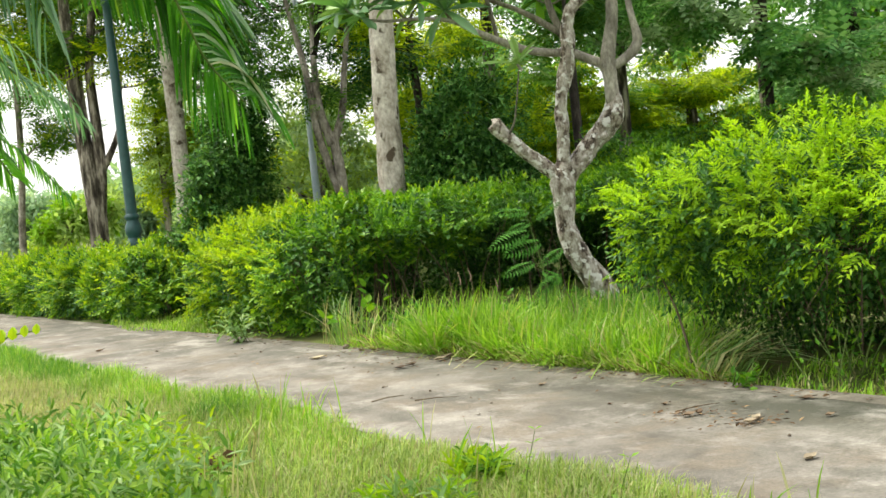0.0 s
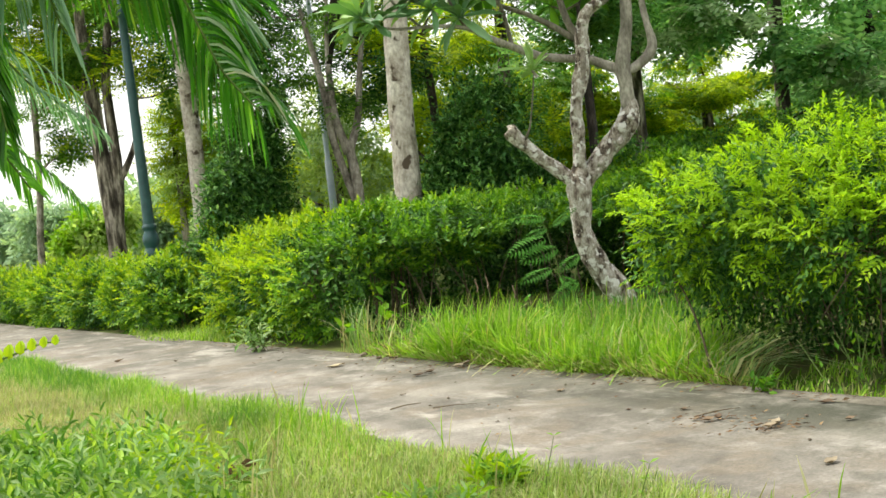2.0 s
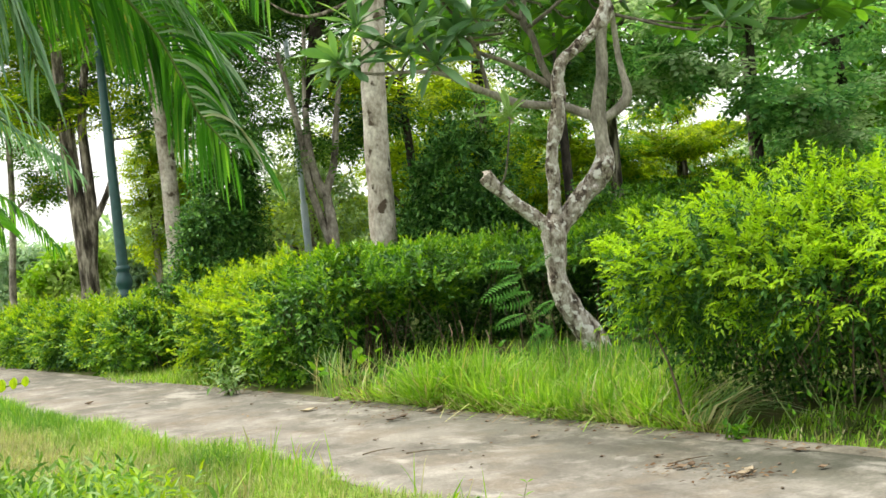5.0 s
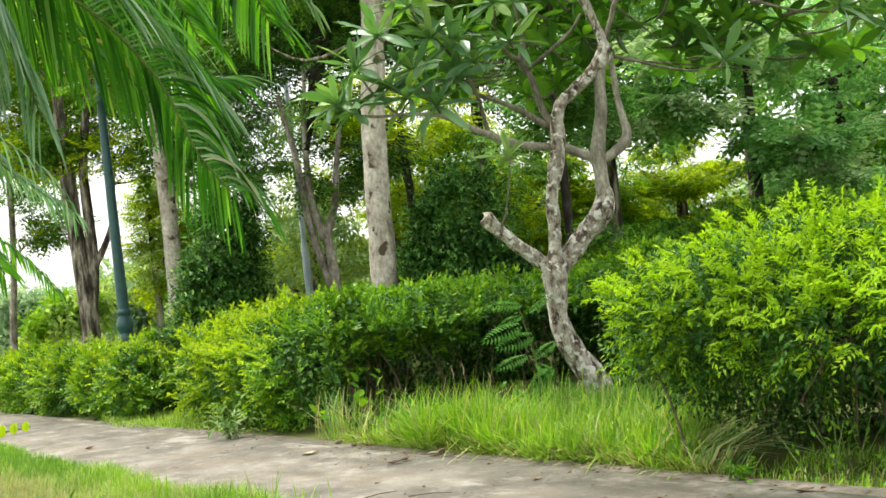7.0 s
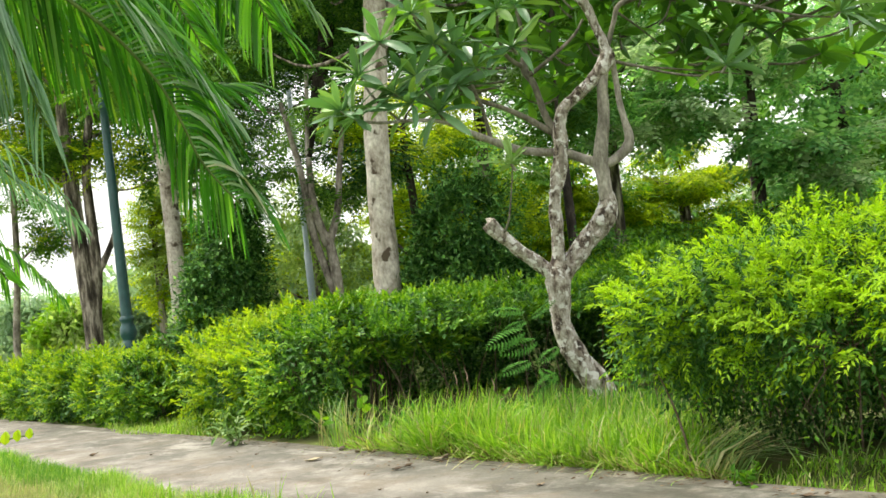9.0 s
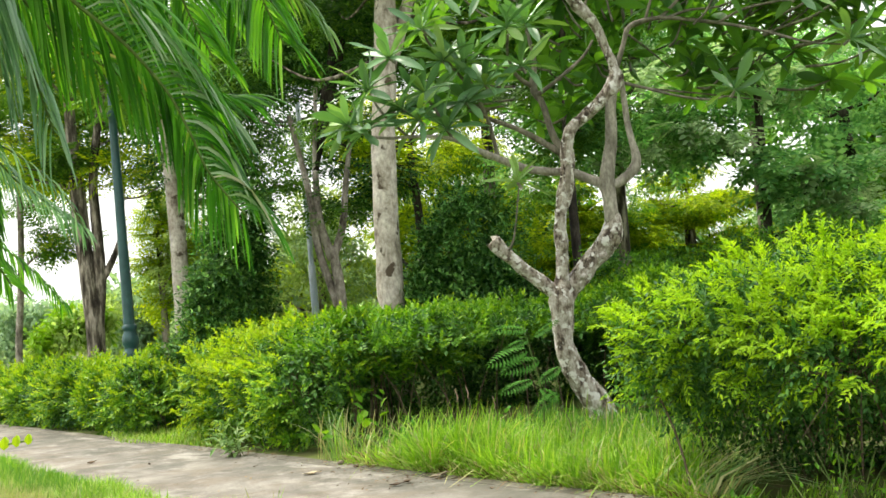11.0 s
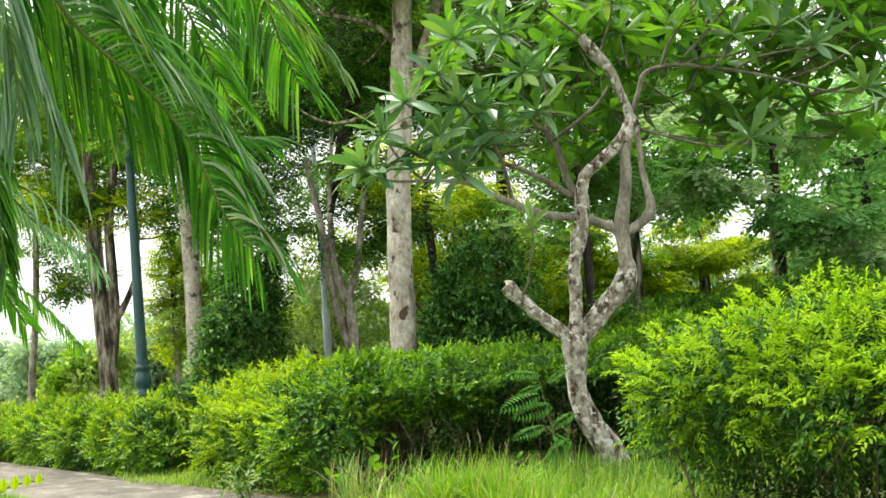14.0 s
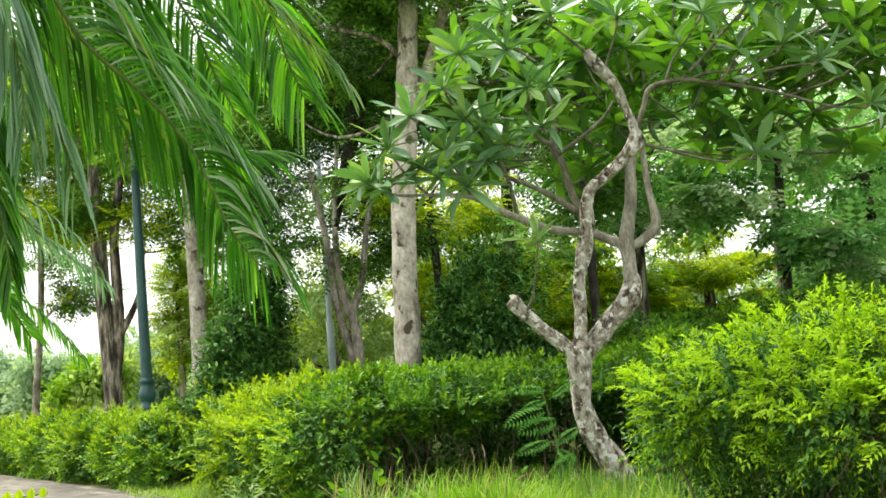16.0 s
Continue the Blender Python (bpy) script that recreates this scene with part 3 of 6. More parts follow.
def hedge(name, label, blobs, shoots, leaf, seed, young=1.0, shoot_len=0.24, leaves=11, n_stems=40, depth=0.3, lift=0.35, low=0.05, group="clipped hedges", category="hedge", inner=0.5, hollow=None, shape=LEAF, tips=None, tuft=13, droop=0.35):
    rng = np.random.default_rng(seed)
    b = np.array(blobs)
    base = (float(b[:, 0].mean()), float(b[:, 1].mean()), 0.0)
    ob = thing(name, base, label, category, group)
    p, out = anchors(blobs, shoots, rng, 0.12, depth, low, tuft=tuft, loose=0.14)
    if hollow:
        stay = rng.random(len(p)) < hollow(p)
        p, out = p[stay], out[stay]
    P, A, N, S, T = spray_leaves(p, out, rng, shoot_len, leaves, leaf, lift, 0.35, droop)
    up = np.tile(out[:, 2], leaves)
    # Young tips, with sunlit tops and ends also painted in by leaf tone.
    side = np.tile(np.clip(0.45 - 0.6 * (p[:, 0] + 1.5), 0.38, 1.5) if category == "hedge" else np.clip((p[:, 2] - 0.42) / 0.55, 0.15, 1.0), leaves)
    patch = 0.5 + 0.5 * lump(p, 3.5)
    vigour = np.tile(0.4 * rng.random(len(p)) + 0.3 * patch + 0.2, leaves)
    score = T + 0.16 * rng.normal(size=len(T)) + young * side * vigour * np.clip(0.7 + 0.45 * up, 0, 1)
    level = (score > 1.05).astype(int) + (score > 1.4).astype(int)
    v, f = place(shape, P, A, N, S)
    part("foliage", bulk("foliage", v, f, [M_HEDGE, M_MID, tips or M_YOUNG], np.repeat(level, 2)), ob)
    # dark leaves further in, painting the shade inside
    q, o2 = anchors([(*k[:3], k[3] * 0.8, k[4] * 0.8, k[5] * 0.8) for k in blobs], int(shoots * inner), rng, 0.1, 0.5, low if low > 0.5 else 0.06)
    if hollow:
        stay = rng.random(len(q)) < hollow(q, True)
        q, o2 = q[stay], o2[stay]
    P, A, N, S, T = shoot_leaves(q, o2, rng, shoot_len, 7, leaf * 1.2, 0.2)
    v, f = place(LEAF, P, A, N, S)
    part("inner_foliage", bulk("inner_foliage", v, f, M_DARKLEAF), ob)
    if n_stems:
        for st_ in stems(base, blobs, n_stems, rng):
            part("stem", tube_mesh("stem", [st_], M_TWIG), ob)
    # leafless twigs poking out between the leaves
    k = rng.choice(len(p), min(60, len(p)), replace=False)
    tw = []
    for i in k:
        d = unit(out[i] + np.array([0, 0, 0.6]) + 0.4 * rng.normal(size=3))
        a = p[i] - d * 0.2
        tw.append(tube([(*a, 0.005), (*(a + d * 0.12), 0.004), (*(a + d * 0.26), 0.002)], 4, 2))
    if hollow and category == "bush":
        q, o2 = anchors([(*k[:3], k[3] * 0.93, k[4] * 0.93, k[5] * 0.93) for k in blobs], 2600, rng, 0.1, 0.4, 0.2)
        bare = np.where(hollow(q) < 0.75)[0][:420]
        for i in bare:
            d = unit(o2[i] * np.array([1, 1, 0.3]) + 0.9 * rng.normal(size=3))
            a, ln = q[i] - o2[i] * 0.15, rng.uniform(0.15, 0.4)
            tw.append(tube([(*a, 0.005), (*(a + d * ln * 0.5 + 0.02 * rng.normal(size=3)), 0.004), (*(a + d * ln - np.array([0, 0, ln * 0.25])), 0.002)], 4, 3))
    part("twig_tip", tube_mesh("twig_tip", tw, M_TWIG), ob, kind="stuff")
    return ob


mid = []
for i, s in enumerate(np.linspace(12.75, 15.4, 6)):
    x, y, _ = on_path(s, 6.62 + 0.05 * math.sin(i * 2.0))
    mid.append((x, y, 0.66 + 0.03 * math.sin(i * 1.7), 0.80, 0.80, 0.64 + 0.012 * min(i, 3)))
    x, y, _ = on_path(s + 0.2, 7.5)
    mid.append((x, y, 0.66, 0.8, 0.8, 0.66))


def under_hedge(p, inner=False):
    """How leafy the hedge is at a point: its shaded end is bare below."""
    floor_ = (0.66 + 0.10 * lump(p, 4.0)) * np.clip((p[:, 0] + 1.25) / 0.45, 0, 1)
    return np.clip((p[:, 2] - floor_ + 0.05) / 0.16, 0.0, 1)


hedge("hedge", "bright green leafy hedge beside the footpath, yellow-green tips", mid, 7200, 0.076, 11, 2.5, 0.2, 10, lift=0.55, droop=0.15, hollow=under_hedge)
back = [(-0.85, 14.0, 0.91, 0.7, 0.75, 0.43), (-0.2, 14.0, 0.91, 0.7, 0.75, 0.43), (0.35, 14.25, 0.90, 0.7, 0.75, 0.41), (0.95, 14.4, 0.90, 0.7, 0.75, 0.41), (1.55, 14.5, 0.91, 0.7, 0.75, 0.42),
        (2.15, 14.5, 0.95, 0.7, 0.75, 0.45), (2.75, 14.5, 1.01, 0.75, 0.8, 0.53)]
# two more rows behind, added only to roof over and darken the hollow
back += [(x, y + 1.05, z, 0.8, 0.8, rz) for x, y, z, _, _, rz in back] + [(x, y + 2.1, z, 0.8, 0.8, rz) for x, y, z, _, _, rz in back]
hedge("hedge", "dark green leafy hedge behind tall grass, bare shaded stems below", back, 13000, 0.076, 12, 0.9, 0.2, 10, n_stems=26, low=0.96, lift=0.55, droop=0.15)
far = []
for i, s in enumerate(np.linspace(18.2, 31.0, 13)):
    x, y, _ = on_path(s, 6.42 + 0.05 * math.sin(i * 1.3))
    far.append((x, y, 0.46, 0.68, 0.78, 0.57 - 0.012 * i + 0.09 * math.exp(-((i - 4.5) / 2.0) ** 2) + 0.03 * math.sin(i * 2.1)))
hedge("hedge", "long green hedge further along the footpath", far, 6600, 0.082, 13, 0.9, 0.24, 10, lift=0.55, droop=0.15)
hedge("hedge", "loose green hedge top beside the lamp post", [(-3.65, 19.3, 0.80, 0.75, 0.7, 0.62), (-2.9, 18.9, 0.75, 0.8, 0.7, 0.6)], 1600, 0.085, 14, 0.6, 0.24, n_stems=20, lift=0.55, droop=0.15)
# low rear blobs: added backing of dark leaves for the hollow
bush = [(2.62, 8.5, 1.02, 0.6, 0.55, 0.56), (2.3, 8.55, 1.0, 0.85, 0.75, 0.54), (1.80, 8.65, 1.02, 0.70, 0.65, 0.42), (3.0, 8.3, 0.98, 0.9, 0.8, 0.56), (3.7, 8.1, 0.96, 1.0, 0.9, 0.62),
        (3.3, 7.5, 0.96, 0.8, 0.7, 0.50), (2.55, 8.05, 0.90, 0.65, 0.6, 0.40), (4.3, 7.4, 0.98, 0.9, 0.8, 0.58), (3.1, 9.5, 0.85, 1.4, 0.6, 0.74), (2.3, 9.2, 0.75, 0.8, 0.5, 0.7), (3.7, 8.9, 0.55, 1.0, 0.45, 0.55), (4.5, 8.4, 0.55, 0.9, 0.5, 0.55), (2.9, 8.95, 0.35, 0.8, 0.35, 0.35), (3.8, 8.6, 0.35, 0.9, 0.35, 0.4)]


def under_bush(p, inner=False):
    """How leafy the bush is at a point: open and twiggy near the ground."""
    floor_ = 0.46 + 0.26 * np.clip((p[:, 0] - 1.9) / 0.6, 0, 1) + 0.16 * lump(p, 4.0)
    # dark inner leaves stay at the back, as painted shade in the hollow
    back_ = np.clip((p[:, 1] - 8.75 + 0.25 * (p[:, 0] - 2.5)) / 0.25, 0, 1) if inner else np.clip((p[:, 1] - 9.4) / 0.3, 0, 1)
    return np.maximum(np.clip((p[:, 2] - floor_ + 0.15) / 0.4, 0.02, 1), back_)


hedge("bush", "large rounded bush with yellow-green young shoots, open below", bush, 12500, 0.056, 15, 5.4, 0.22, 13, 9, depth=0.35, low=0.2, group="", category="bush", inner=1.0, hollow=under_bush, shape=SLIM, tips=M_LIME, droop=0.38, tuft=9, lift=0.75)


# ---- frangipani ----
def branch(rows, mat, seg=8, per=5, rough=0.05, seed=1):
    return tube_mesh("branch", [tube(rows, seg, per, rough, np.random.default_rng(seed))], mat)


plum = thing("frangipani_tree", (1.62, 12.55, 0.0), "gnarled frangipani tree with blotched grey bark standing in tall grass", "tree")
tr = np.random.default_rng(5)

def gnarled(name, rows, label="", seg=22, per=10, amp=1.0, mat=None):
    """A limb with lumpy, scarred bark."""
    v, f = tube(rows, seg, per, 0.012, tr)
    ring = smooth_line(rows, per)
    c = np.vstack([np.repeat(ring[:, :3], seg, axis=0), ring[:1, :3], ring[-1:, :3]])
    q = v * np.array([1.0, 1.0, 0.6])
    k = 1 + amp * (0.12 * lump(q, 13.0) + 0.10 * lump(q + 2.0, 31.0) - 0.16 * np.clip(lump(q + 5.0, 21.0) - 0.35, 0, 1))
    return part(name, tube_mesh(name, [(c + (v - c) * k[:, None], f)], mat or M_PLUMBARK), plum, label)


gnarled("trunk", [(1.65, 12.58, -0.08, 0.190), (1.56, 12.54, 0.15, 0.155), (1.47, 12.50, 0.35, 0.135), (1.36, 12.50, 0.52, 0.118), (1.27, 12.50, 0.72, 0.110), (1.22, 12.50, 0.94, 0.099), (1.22, 12.50, 1.16, 0.112), (1.23, 12.50, 1.36, 0.122), (1.26, 12.50, 1.55, 0.085)], "leaning grey trunk with white lichen")
gnarled("stump", [(1.24, 12.5, 1.38, 0.085), (1.10, 12.49, 1.51, 0.066), (0.97, 12.47, 1.62, 0.062), (0.84, 12.45, 1.74, 0.064), (0.73, 12.44, 1.85, 0.066), (0.645, 12.43, 1.955, 0.074), (0.615, 12.43, 1.995, 0.066), (0.61, 12.43, 2.0, 0.02)], "sawn-off limb", 18, 8)
gnarled("limb", [(1.22, 12.5, 1.36, 0.075), (1.26, 12.49, 1.62, 0.070), (1.28, 12.48, 1.87, 0.066), (1.28, 12.47, 2.06, 0.066), (1.31, 12.46, 2.23, 0.070), (1.375, 12.46, 2.47, 0.070), (1.41, 12.46, 2.69, 0.064), (1.415, 12.46, 2.87, 0.060), (1.475, 12.47, 3.01, 0.062), (1.59, 12.48, 3.10, 0.062), (1.72, 12.49, 3.19, 0.064), (1.83, 12.5, 3.31, 0.062), (1.93, 12.5, 3.39, 0.074), (1.975, 12.5, 3.49, 0.070), (1.965, 12.5, 3.56, 0.05)], "crooked peeling grey limb", 22, 10, 1.4)
gnarled("limb", [(1.24, 12.53, 1.34, 0.085), (1.39, 12.54, 1.53, 0.095), (1.52, 12.55, 1.67, 0.098), (1.65, 12.55, 1.80, 0.102), (1.755, 12.55, 1.91, 0.118), (1.80, 12.55, 2.04, 0.100), (1.80, 12.55, 2.16, 0.070)], "grey limb with scarred bark", 22, 10, 1.3)
gnarled("limb", [(1.80, 12.55, 2.08, 0.074), (1.80, 12.55, 2.28, 0.070), (1.79, 12.55, 2.46, 0.078), (1.82, 12.54, 2.66, 0.066), (1.865, 12.53, 2.87, 0.062), (1.88, 12.52, 3.08, 0.058), (1.895, 12.51, 3.25, 0.056), (1.93, 12.5, 3.40, 0.056)], "smooth grey limb", 14, 6, 0.35, M_PLUMTWIG)
gnarled("limb", [(1.80, 12.55, 2.42, 0.052), (1.93, 12.55, 2.47, 0.050), (2.05, 12.55, 2.56, 0.052), (2.10, 12.55, 2.67, 0.046), (2.075, 12.56, 2.84, 0.036), (2.05, 12.58, 3.03, 0.032), (2.04, 12.58, 3.27, 0.030), (2.02, 12.55, 3.44, 0.034), (1.99, 12.52, 3.54, 0.03)], "", 10, 5, 0.4, M_PLUMTWIG)
ring = []
for i in range(15):
    a = 2 * math.pi * i / 14
    ring.append((1.392 + 0.036 * math.sin(a) + 0.02 * math.cos(a), 12.392 + 0.02 * abs(math.sin(a)), 2.53 + 0.16 * math.cos(a), 0.013))
part("scar_rim", tube_mesh("scar_rim", [tube(ring, 6, 3, 0.06, tr)], M_PLUMBARK), plum, "raised rim of an old bark scar")
part("scar", tube_mesh("scar", [tube([(1.375, 12.41, 2.39, 0.012), (1.385, 12.402, 2.46, 0.030), (1.40, 12.402, 2.60, 0.030), (1.41, 12.41, 2.67, 0.012)], 9, 4, 0.03, tr)], M_GREYBARK), plum, "bare grey wood inside the scar")
for kx, kz, kr in ((1.44, 2.93, 0.028), (1.60, 3.09, 0.032), (1.70, 3.17, 0.026), (1.79, 1.98, 0.04), (1.66, 1.76, 0.034), (1.45, 1.57, 0.03), (1.29, 1.48, 0.035), (1.22, 1.02, 0.03), (1.33, 0.74, 0.028), (0.72, 1.86, 0.028)):
    ky = 12.40 if kx < 1.2 or 2.5 < kz else 12.43
    part("knot", tube_mesh("knot", [tube([(kx, ky + 0.03, kz - kr, kr * 0.3), (kx, ky + 0.012, kz - kr * 0.4, kr), (kx + 0.01, ky + 0.012, kz + kr * 0.4, kr * 0.9), (kx, ky + 0.03, kz + kr, kr * 0.3)], 9, 4, 0.08, tr)], M_PLUMBARK), plum)
BOUGHS = [
    [(1.97, 12.5, 3.46, 0.058), (1.955, 12.5, 3.61, 0.052), (1.89, 12.5, 3.79, 0.046), (1.84, 12.49, 3.96, 0.048), (1.77, 12.48, 4.08, 0.056), (1.68, 12.46, 4.19, 0.064), (1.59, 12.44, 4.31, 0.062), (1.555, 12.43, 4.38, 0.04)],
    [(1.80, 12.58, 2.44, 0.052), (1.63, 12.62, 2.52, 0.050), (1.47, 12.63, 2.60, 0.046), (1.24, 12.6, 2.63, 0.044), (0.98, 12.5, 2.68, 0.042), (0.74, 12.4, 2.78, 0.036), (0.51, 12.25, 2.88, 0.028), (0.31, 12.1, 2.97, 0.022), (0.06, 11.95, 3.0, 0.018), (-0.27, 11.85, 3.0, 0.015), (-0.48, 11.8, 3.03, 0.013)],
    [(1.41, 12.6, 2.60, 0.036), (1.38, 12.6, 2.80, 0.042), (1.30, 12.62, 3.03, 0.038), (1.24, 12.65, 3.32, 0.034), (1.17, 12.7, 3.49, 0.040), (1.21, 12.75, 3.77, 0.026), (1.17, 12.8, 4.09, 0.018)],
    [(1.20, 12.66, 3.40, 0.026), (1.44, 12.6, 3.55, 0.020), (1.67, 12.55, 3.72, 0.018), (1.78, 12.5, 3.87, 0.013)],
    [(1.37, 12.6, 2.80, 0.034), (1.14, 12.6, 2.97, 0.032), (0.93, 12.55, 3.09, 0.027), (0.72, 12.45, 3.17, 0.021), (0.50, 12.2, 3.27, 0.015)],
    [(0.74, 12.4, 2.78, 0.024), (0.69, 12.4, 3.10, 0.021), (0.60, 12.35, 3.37, 0.018), (0.50, 12.2, 3.6, 0.014)],
    [(1.17, 12.7, 3.49, 0.026), (1.0, 12.6, 3.62, 0.021), (0.92, 12.3, 3.78, 0.017), (0.92, 12.05, 3.90, 0.013)],
    [(0.60, 12.35, 3.37, 0.018), (0.40, 12.25, 3.65, 0.016), (0.2, 12.1, 3.86, 0.014), (0.13, 12.0, 3.97, 0.012)],
    [(0.31, 12.1, 2.97, 0.017), (0.2, 12.05, 3.2, 0.015), (0.1, 12.0, 3.38, 0.012)],
    [(-0.1, 11.9, 3.0, 0.015), (-0.32, 11.95, 3.25, 0.013), (-0.43, 12.0, 3.45, 0.011)],
    [(1.97, 12.5, 3.54, 0.052), (2.07, 12.5, 3.79, 0.046), (2.14, 12.5, 3.96, 0.044), (2.31, 12.5, 4.02, 0.040), (2.52, 12.48, 4.02, 0.036), (2.85, 12.4, 3.94, 0.032), (3.13, 12.3, 3.85, 0.028), (3.45, 12.15, 3.71, 0.024), (3.72, 12.0, 3.57, 0.020), (4.0, 11.9, 3.5, 0.015)],
    [(2.46, 12.5, 4.02, 0.032), (2.68, 12.45, 4.22, 0.028), (2.88, 12.35, 4.43, 0.026), (3.06, 12.2, 4.6, 0.018)],
    [(2.98, 12.35, 3.9, 0.026), (3.24, 12.3, 4.0, 0.024), (3.50, 12.2, 4.02, 0.020), (3.65, 12.0, 3.98, 0.014)],
    [(2.31, 12.5, 4.02, 0.028), (2.40, 12.48, 4.24, 0.024), (2.56, 12.45, 4.43, 0.020), (2.68, 12.4, 4.59, 0.013)],
    [(1.70, 12.46, 4.14, 0.030), (1.75, 12.4, 4.27, 0.022), (1.79, 12.2, 4.40, 0.018), (1.81, 12.0, 4.50, 0.013)],
    [(1.57, 12.44, 4.34, 0.030), (1.36, 12.35, 4.51, 0.024), (1.13, 12.2, 4.64, 0.018), (0.76, 12.0, 4.68, 0.013)],
    [(2.03, 12.58, 3.44, 0.034), (2.27, 12.58, 3.36, 0.026), (2.54, 12.5, 3.25, 0.022), (2.82, 12.4, 3.17, 0.018), (3.0, 12.2, 3.16, 0.013)],
    [(2.52, 12.48, 4.02, 0.026), (2.75, 12.5, 4.08, 0.023), (3.05, 12.5, 4.09, 0.020), (3.40, 12.4, 4.2, 0.014)],
    [(0.74, 12.42, 1.85, 0.022), (0.81, 12.3, 1.99, 0.017), (0.85, 12.2, 2.2, 0.014), (0.89, 12.1, 2.46, 0.011)],
    [(2.3, 12.57, 3.35, 0.021), (2.8, 12.8, 3.3, 0.017), (3.5, 13.0, 3.2, 0.013)],
    [(2.2, 12.55, 3.98, 0.025), (2.6, 12.9, 4.15, 0.021), (2.92, 13.2, 4.35, 0.014)],
    [(2.45, 12.55, 4.0, 0.025), (2.9, 12.8, 4.0, 0.021), (3.32, 13.0, 4.1, 0.014)],
    [(2.14, 12.55, 3.9, 0.025), (2.35, 12.8, 3.8, 0.017), (2.65, 13.2, 3.65, 0.012)],
]
for i, rows in enumerate(BOUGHS):
    rows = [(x, y, z, r * (0.58 if i > 9 else 0.95)) for x, y, z, r in rows]
    part("branch", branch(rows, (M_PLUMBARK if i == 0 else M_PLUMTWIG if i == 1 else M_PLUMBOUGH), 9, 5, 0.035, 40 + i), plum)


def frangipani_leaf(variant):
    """A long leaf, widest past the middle, arching, with a sunk midrib."""
    rng = np.random.default_rng(70 + variant)
    U = np.linspace(0, 1, 9)
    bend = (0.10, 0.34, 0.55, 0.2)[variant]
    v = []
    for u in U:
        w = 0.142 * (math.sin(math.pi * min(1, 0.06 + u ** 1.65 * 0.93)) ** 0.85) + 0.012
        if u > 0.97:
            w = 0.006
        z = -bend * u * u
        wav = 0.012 * math.sin(u * 14 + variant)
        v += [(u, -w, z + 0.028 + wav), (u, -w * 0.5, z + 0.017), (u, 0, z), (u, w * 0.5, z + 0.017), (u, w, z + 0.028 - wav)]
    f = [(i * 5 + j, i * 5 + j + 1, i * 5 + j + 6, i * 5 + j + 5) for i in range(8) for j in range(4)]
    return np.array(v), np.array(f)


LEAF_SHAPES = [frangipani_leaf(i) for i in range(4)]
SPROUT_MESHES = [bulk("leaf", v, f, M_PALEWEED, smooth=True) for v, f in LEAF_SHAPES]
LEAF_MESHES = [bulk("leaf", v, f, M_PLUM, smooth=True) for v, f in LEAF_SHAPES]


def frame_of(axis, normal):
    a = unit(axis)
    s = unit(np.cross(normal, a))
    n = np.cross(a, s)
    return a, s, n


def rosette_dirs(rng, count, tilt, up):
    """Leaf axes spread round a branch tip."""
    upv = unit(up)
    a = unit(np.cross(upv, np.array([0.3, 0.9, 0.1])))
    b = np.cross(upv, a)
    out = []
    for i in range(count):
        th = i * 2.39996 + rng.uniform(-0.2, 0.2)
        el_ = 1.0 - 1.55 * (i + 0.5) / count + tilt + rng.uniform(-0.15, 0.15)
        rad = math.cos(th) * a + math.sin(th) * b
        out.append((math.cos(el_) * rad + math.sin(el_) * upv, upv * math.cos(el_) - rad * math.sin(el_) * 0.6 + 0.42 * rng.normal(size=3)))
    return out


ROSETTES = [(-0.50, 11.8, 3.05), (0.28, 12.0, 3.04), (0.13, 12.0, 4.0), (-0.43, 12.0, 3.48), (0.10, 12.0, 3.41), (0.49, 12.2, 3.30), (0.49, 12.15, 3.64), (0.92, 12.0, 3.94),
            (1.81, 12.0, 4.54), (0.74, 12.0, 4.70), (3.08, 12.15, 4.64), (3.42, 12.3, 4.24), (4.06, 11.85, 3.52), (3.66, 11.98, 4.0), (3.02, 12.15, 3.18), (2.69, 12.35, 4.62),
            (1.17, 12.8, 4.13), (0.89, 12.1, 2.49), (-0.62, 11.7, 3.12), (0.02, 11.8, 3.12), (4.38, 12.5, 4.07), (0.30, 11.9, 4.3), (1.2, 12.1, 4.66),
            (0.75, 12.0, 4.32), (0.68, 12.2, 3.45), (0.30, 12.1, 3.70), (1.05, 12.3, 3.62), (-0.12, 11.9, 3.25), (-0.20, 11.95, 3.75)]
rr = np.random.default_rng(21)
for i, (x, y, z) in enumerate(ROSETTES):
    lean = np.array([x - 1.9, y - 12.5, 1.6])
    tip = np.array([x, y, z])
    u = unit(lean)
    ros = part("rosette", tube_mesh("rosette", [tube([(*(tip - u * 0.06), 0.016), (*tip, 0.014), (*(tip + u * 0.05), 0.004)], 6, 3)], M_PLUMTWIG), plum)
    b = base_of(ros)
    small = 0.8 if z < 2.5 else 1.0
    count = 13 if z < 2.5 else 15
    for axis, normal in rosette_dirs(rr, count, 0.42 if z < 2.5 else 0.22, u * (0.1 if z < 2.5 else 0.6) + np.array([0, 0, 0.8])):
        a, s, n = frame_of(axis, normal)
        ln = small * rr.uniform(0.31, 0.44)
        m = Matrix(((a[0], s[0], n[0], 0), (a[1], s[1], n[1], 0), (a[2], s[2], n[2], 0), (0, 0, 0, 1)))
        leaf = new("leaf", (SPROUT_MESHES if z < 2.5 else LEAF_MESHES)[rr.integers(4)])
        leaf.parent = ros
        leaf.matrix_basis = Matrix.Translation(Vector(tip + u * 0.015) - b) @ m @ Matrix.Diagonal((ln, ln * rr.uniform(0.60, 0.78), ln, 1))

# the rest of the leafy crown, overhead and behind
V, F, at = [], [], 0
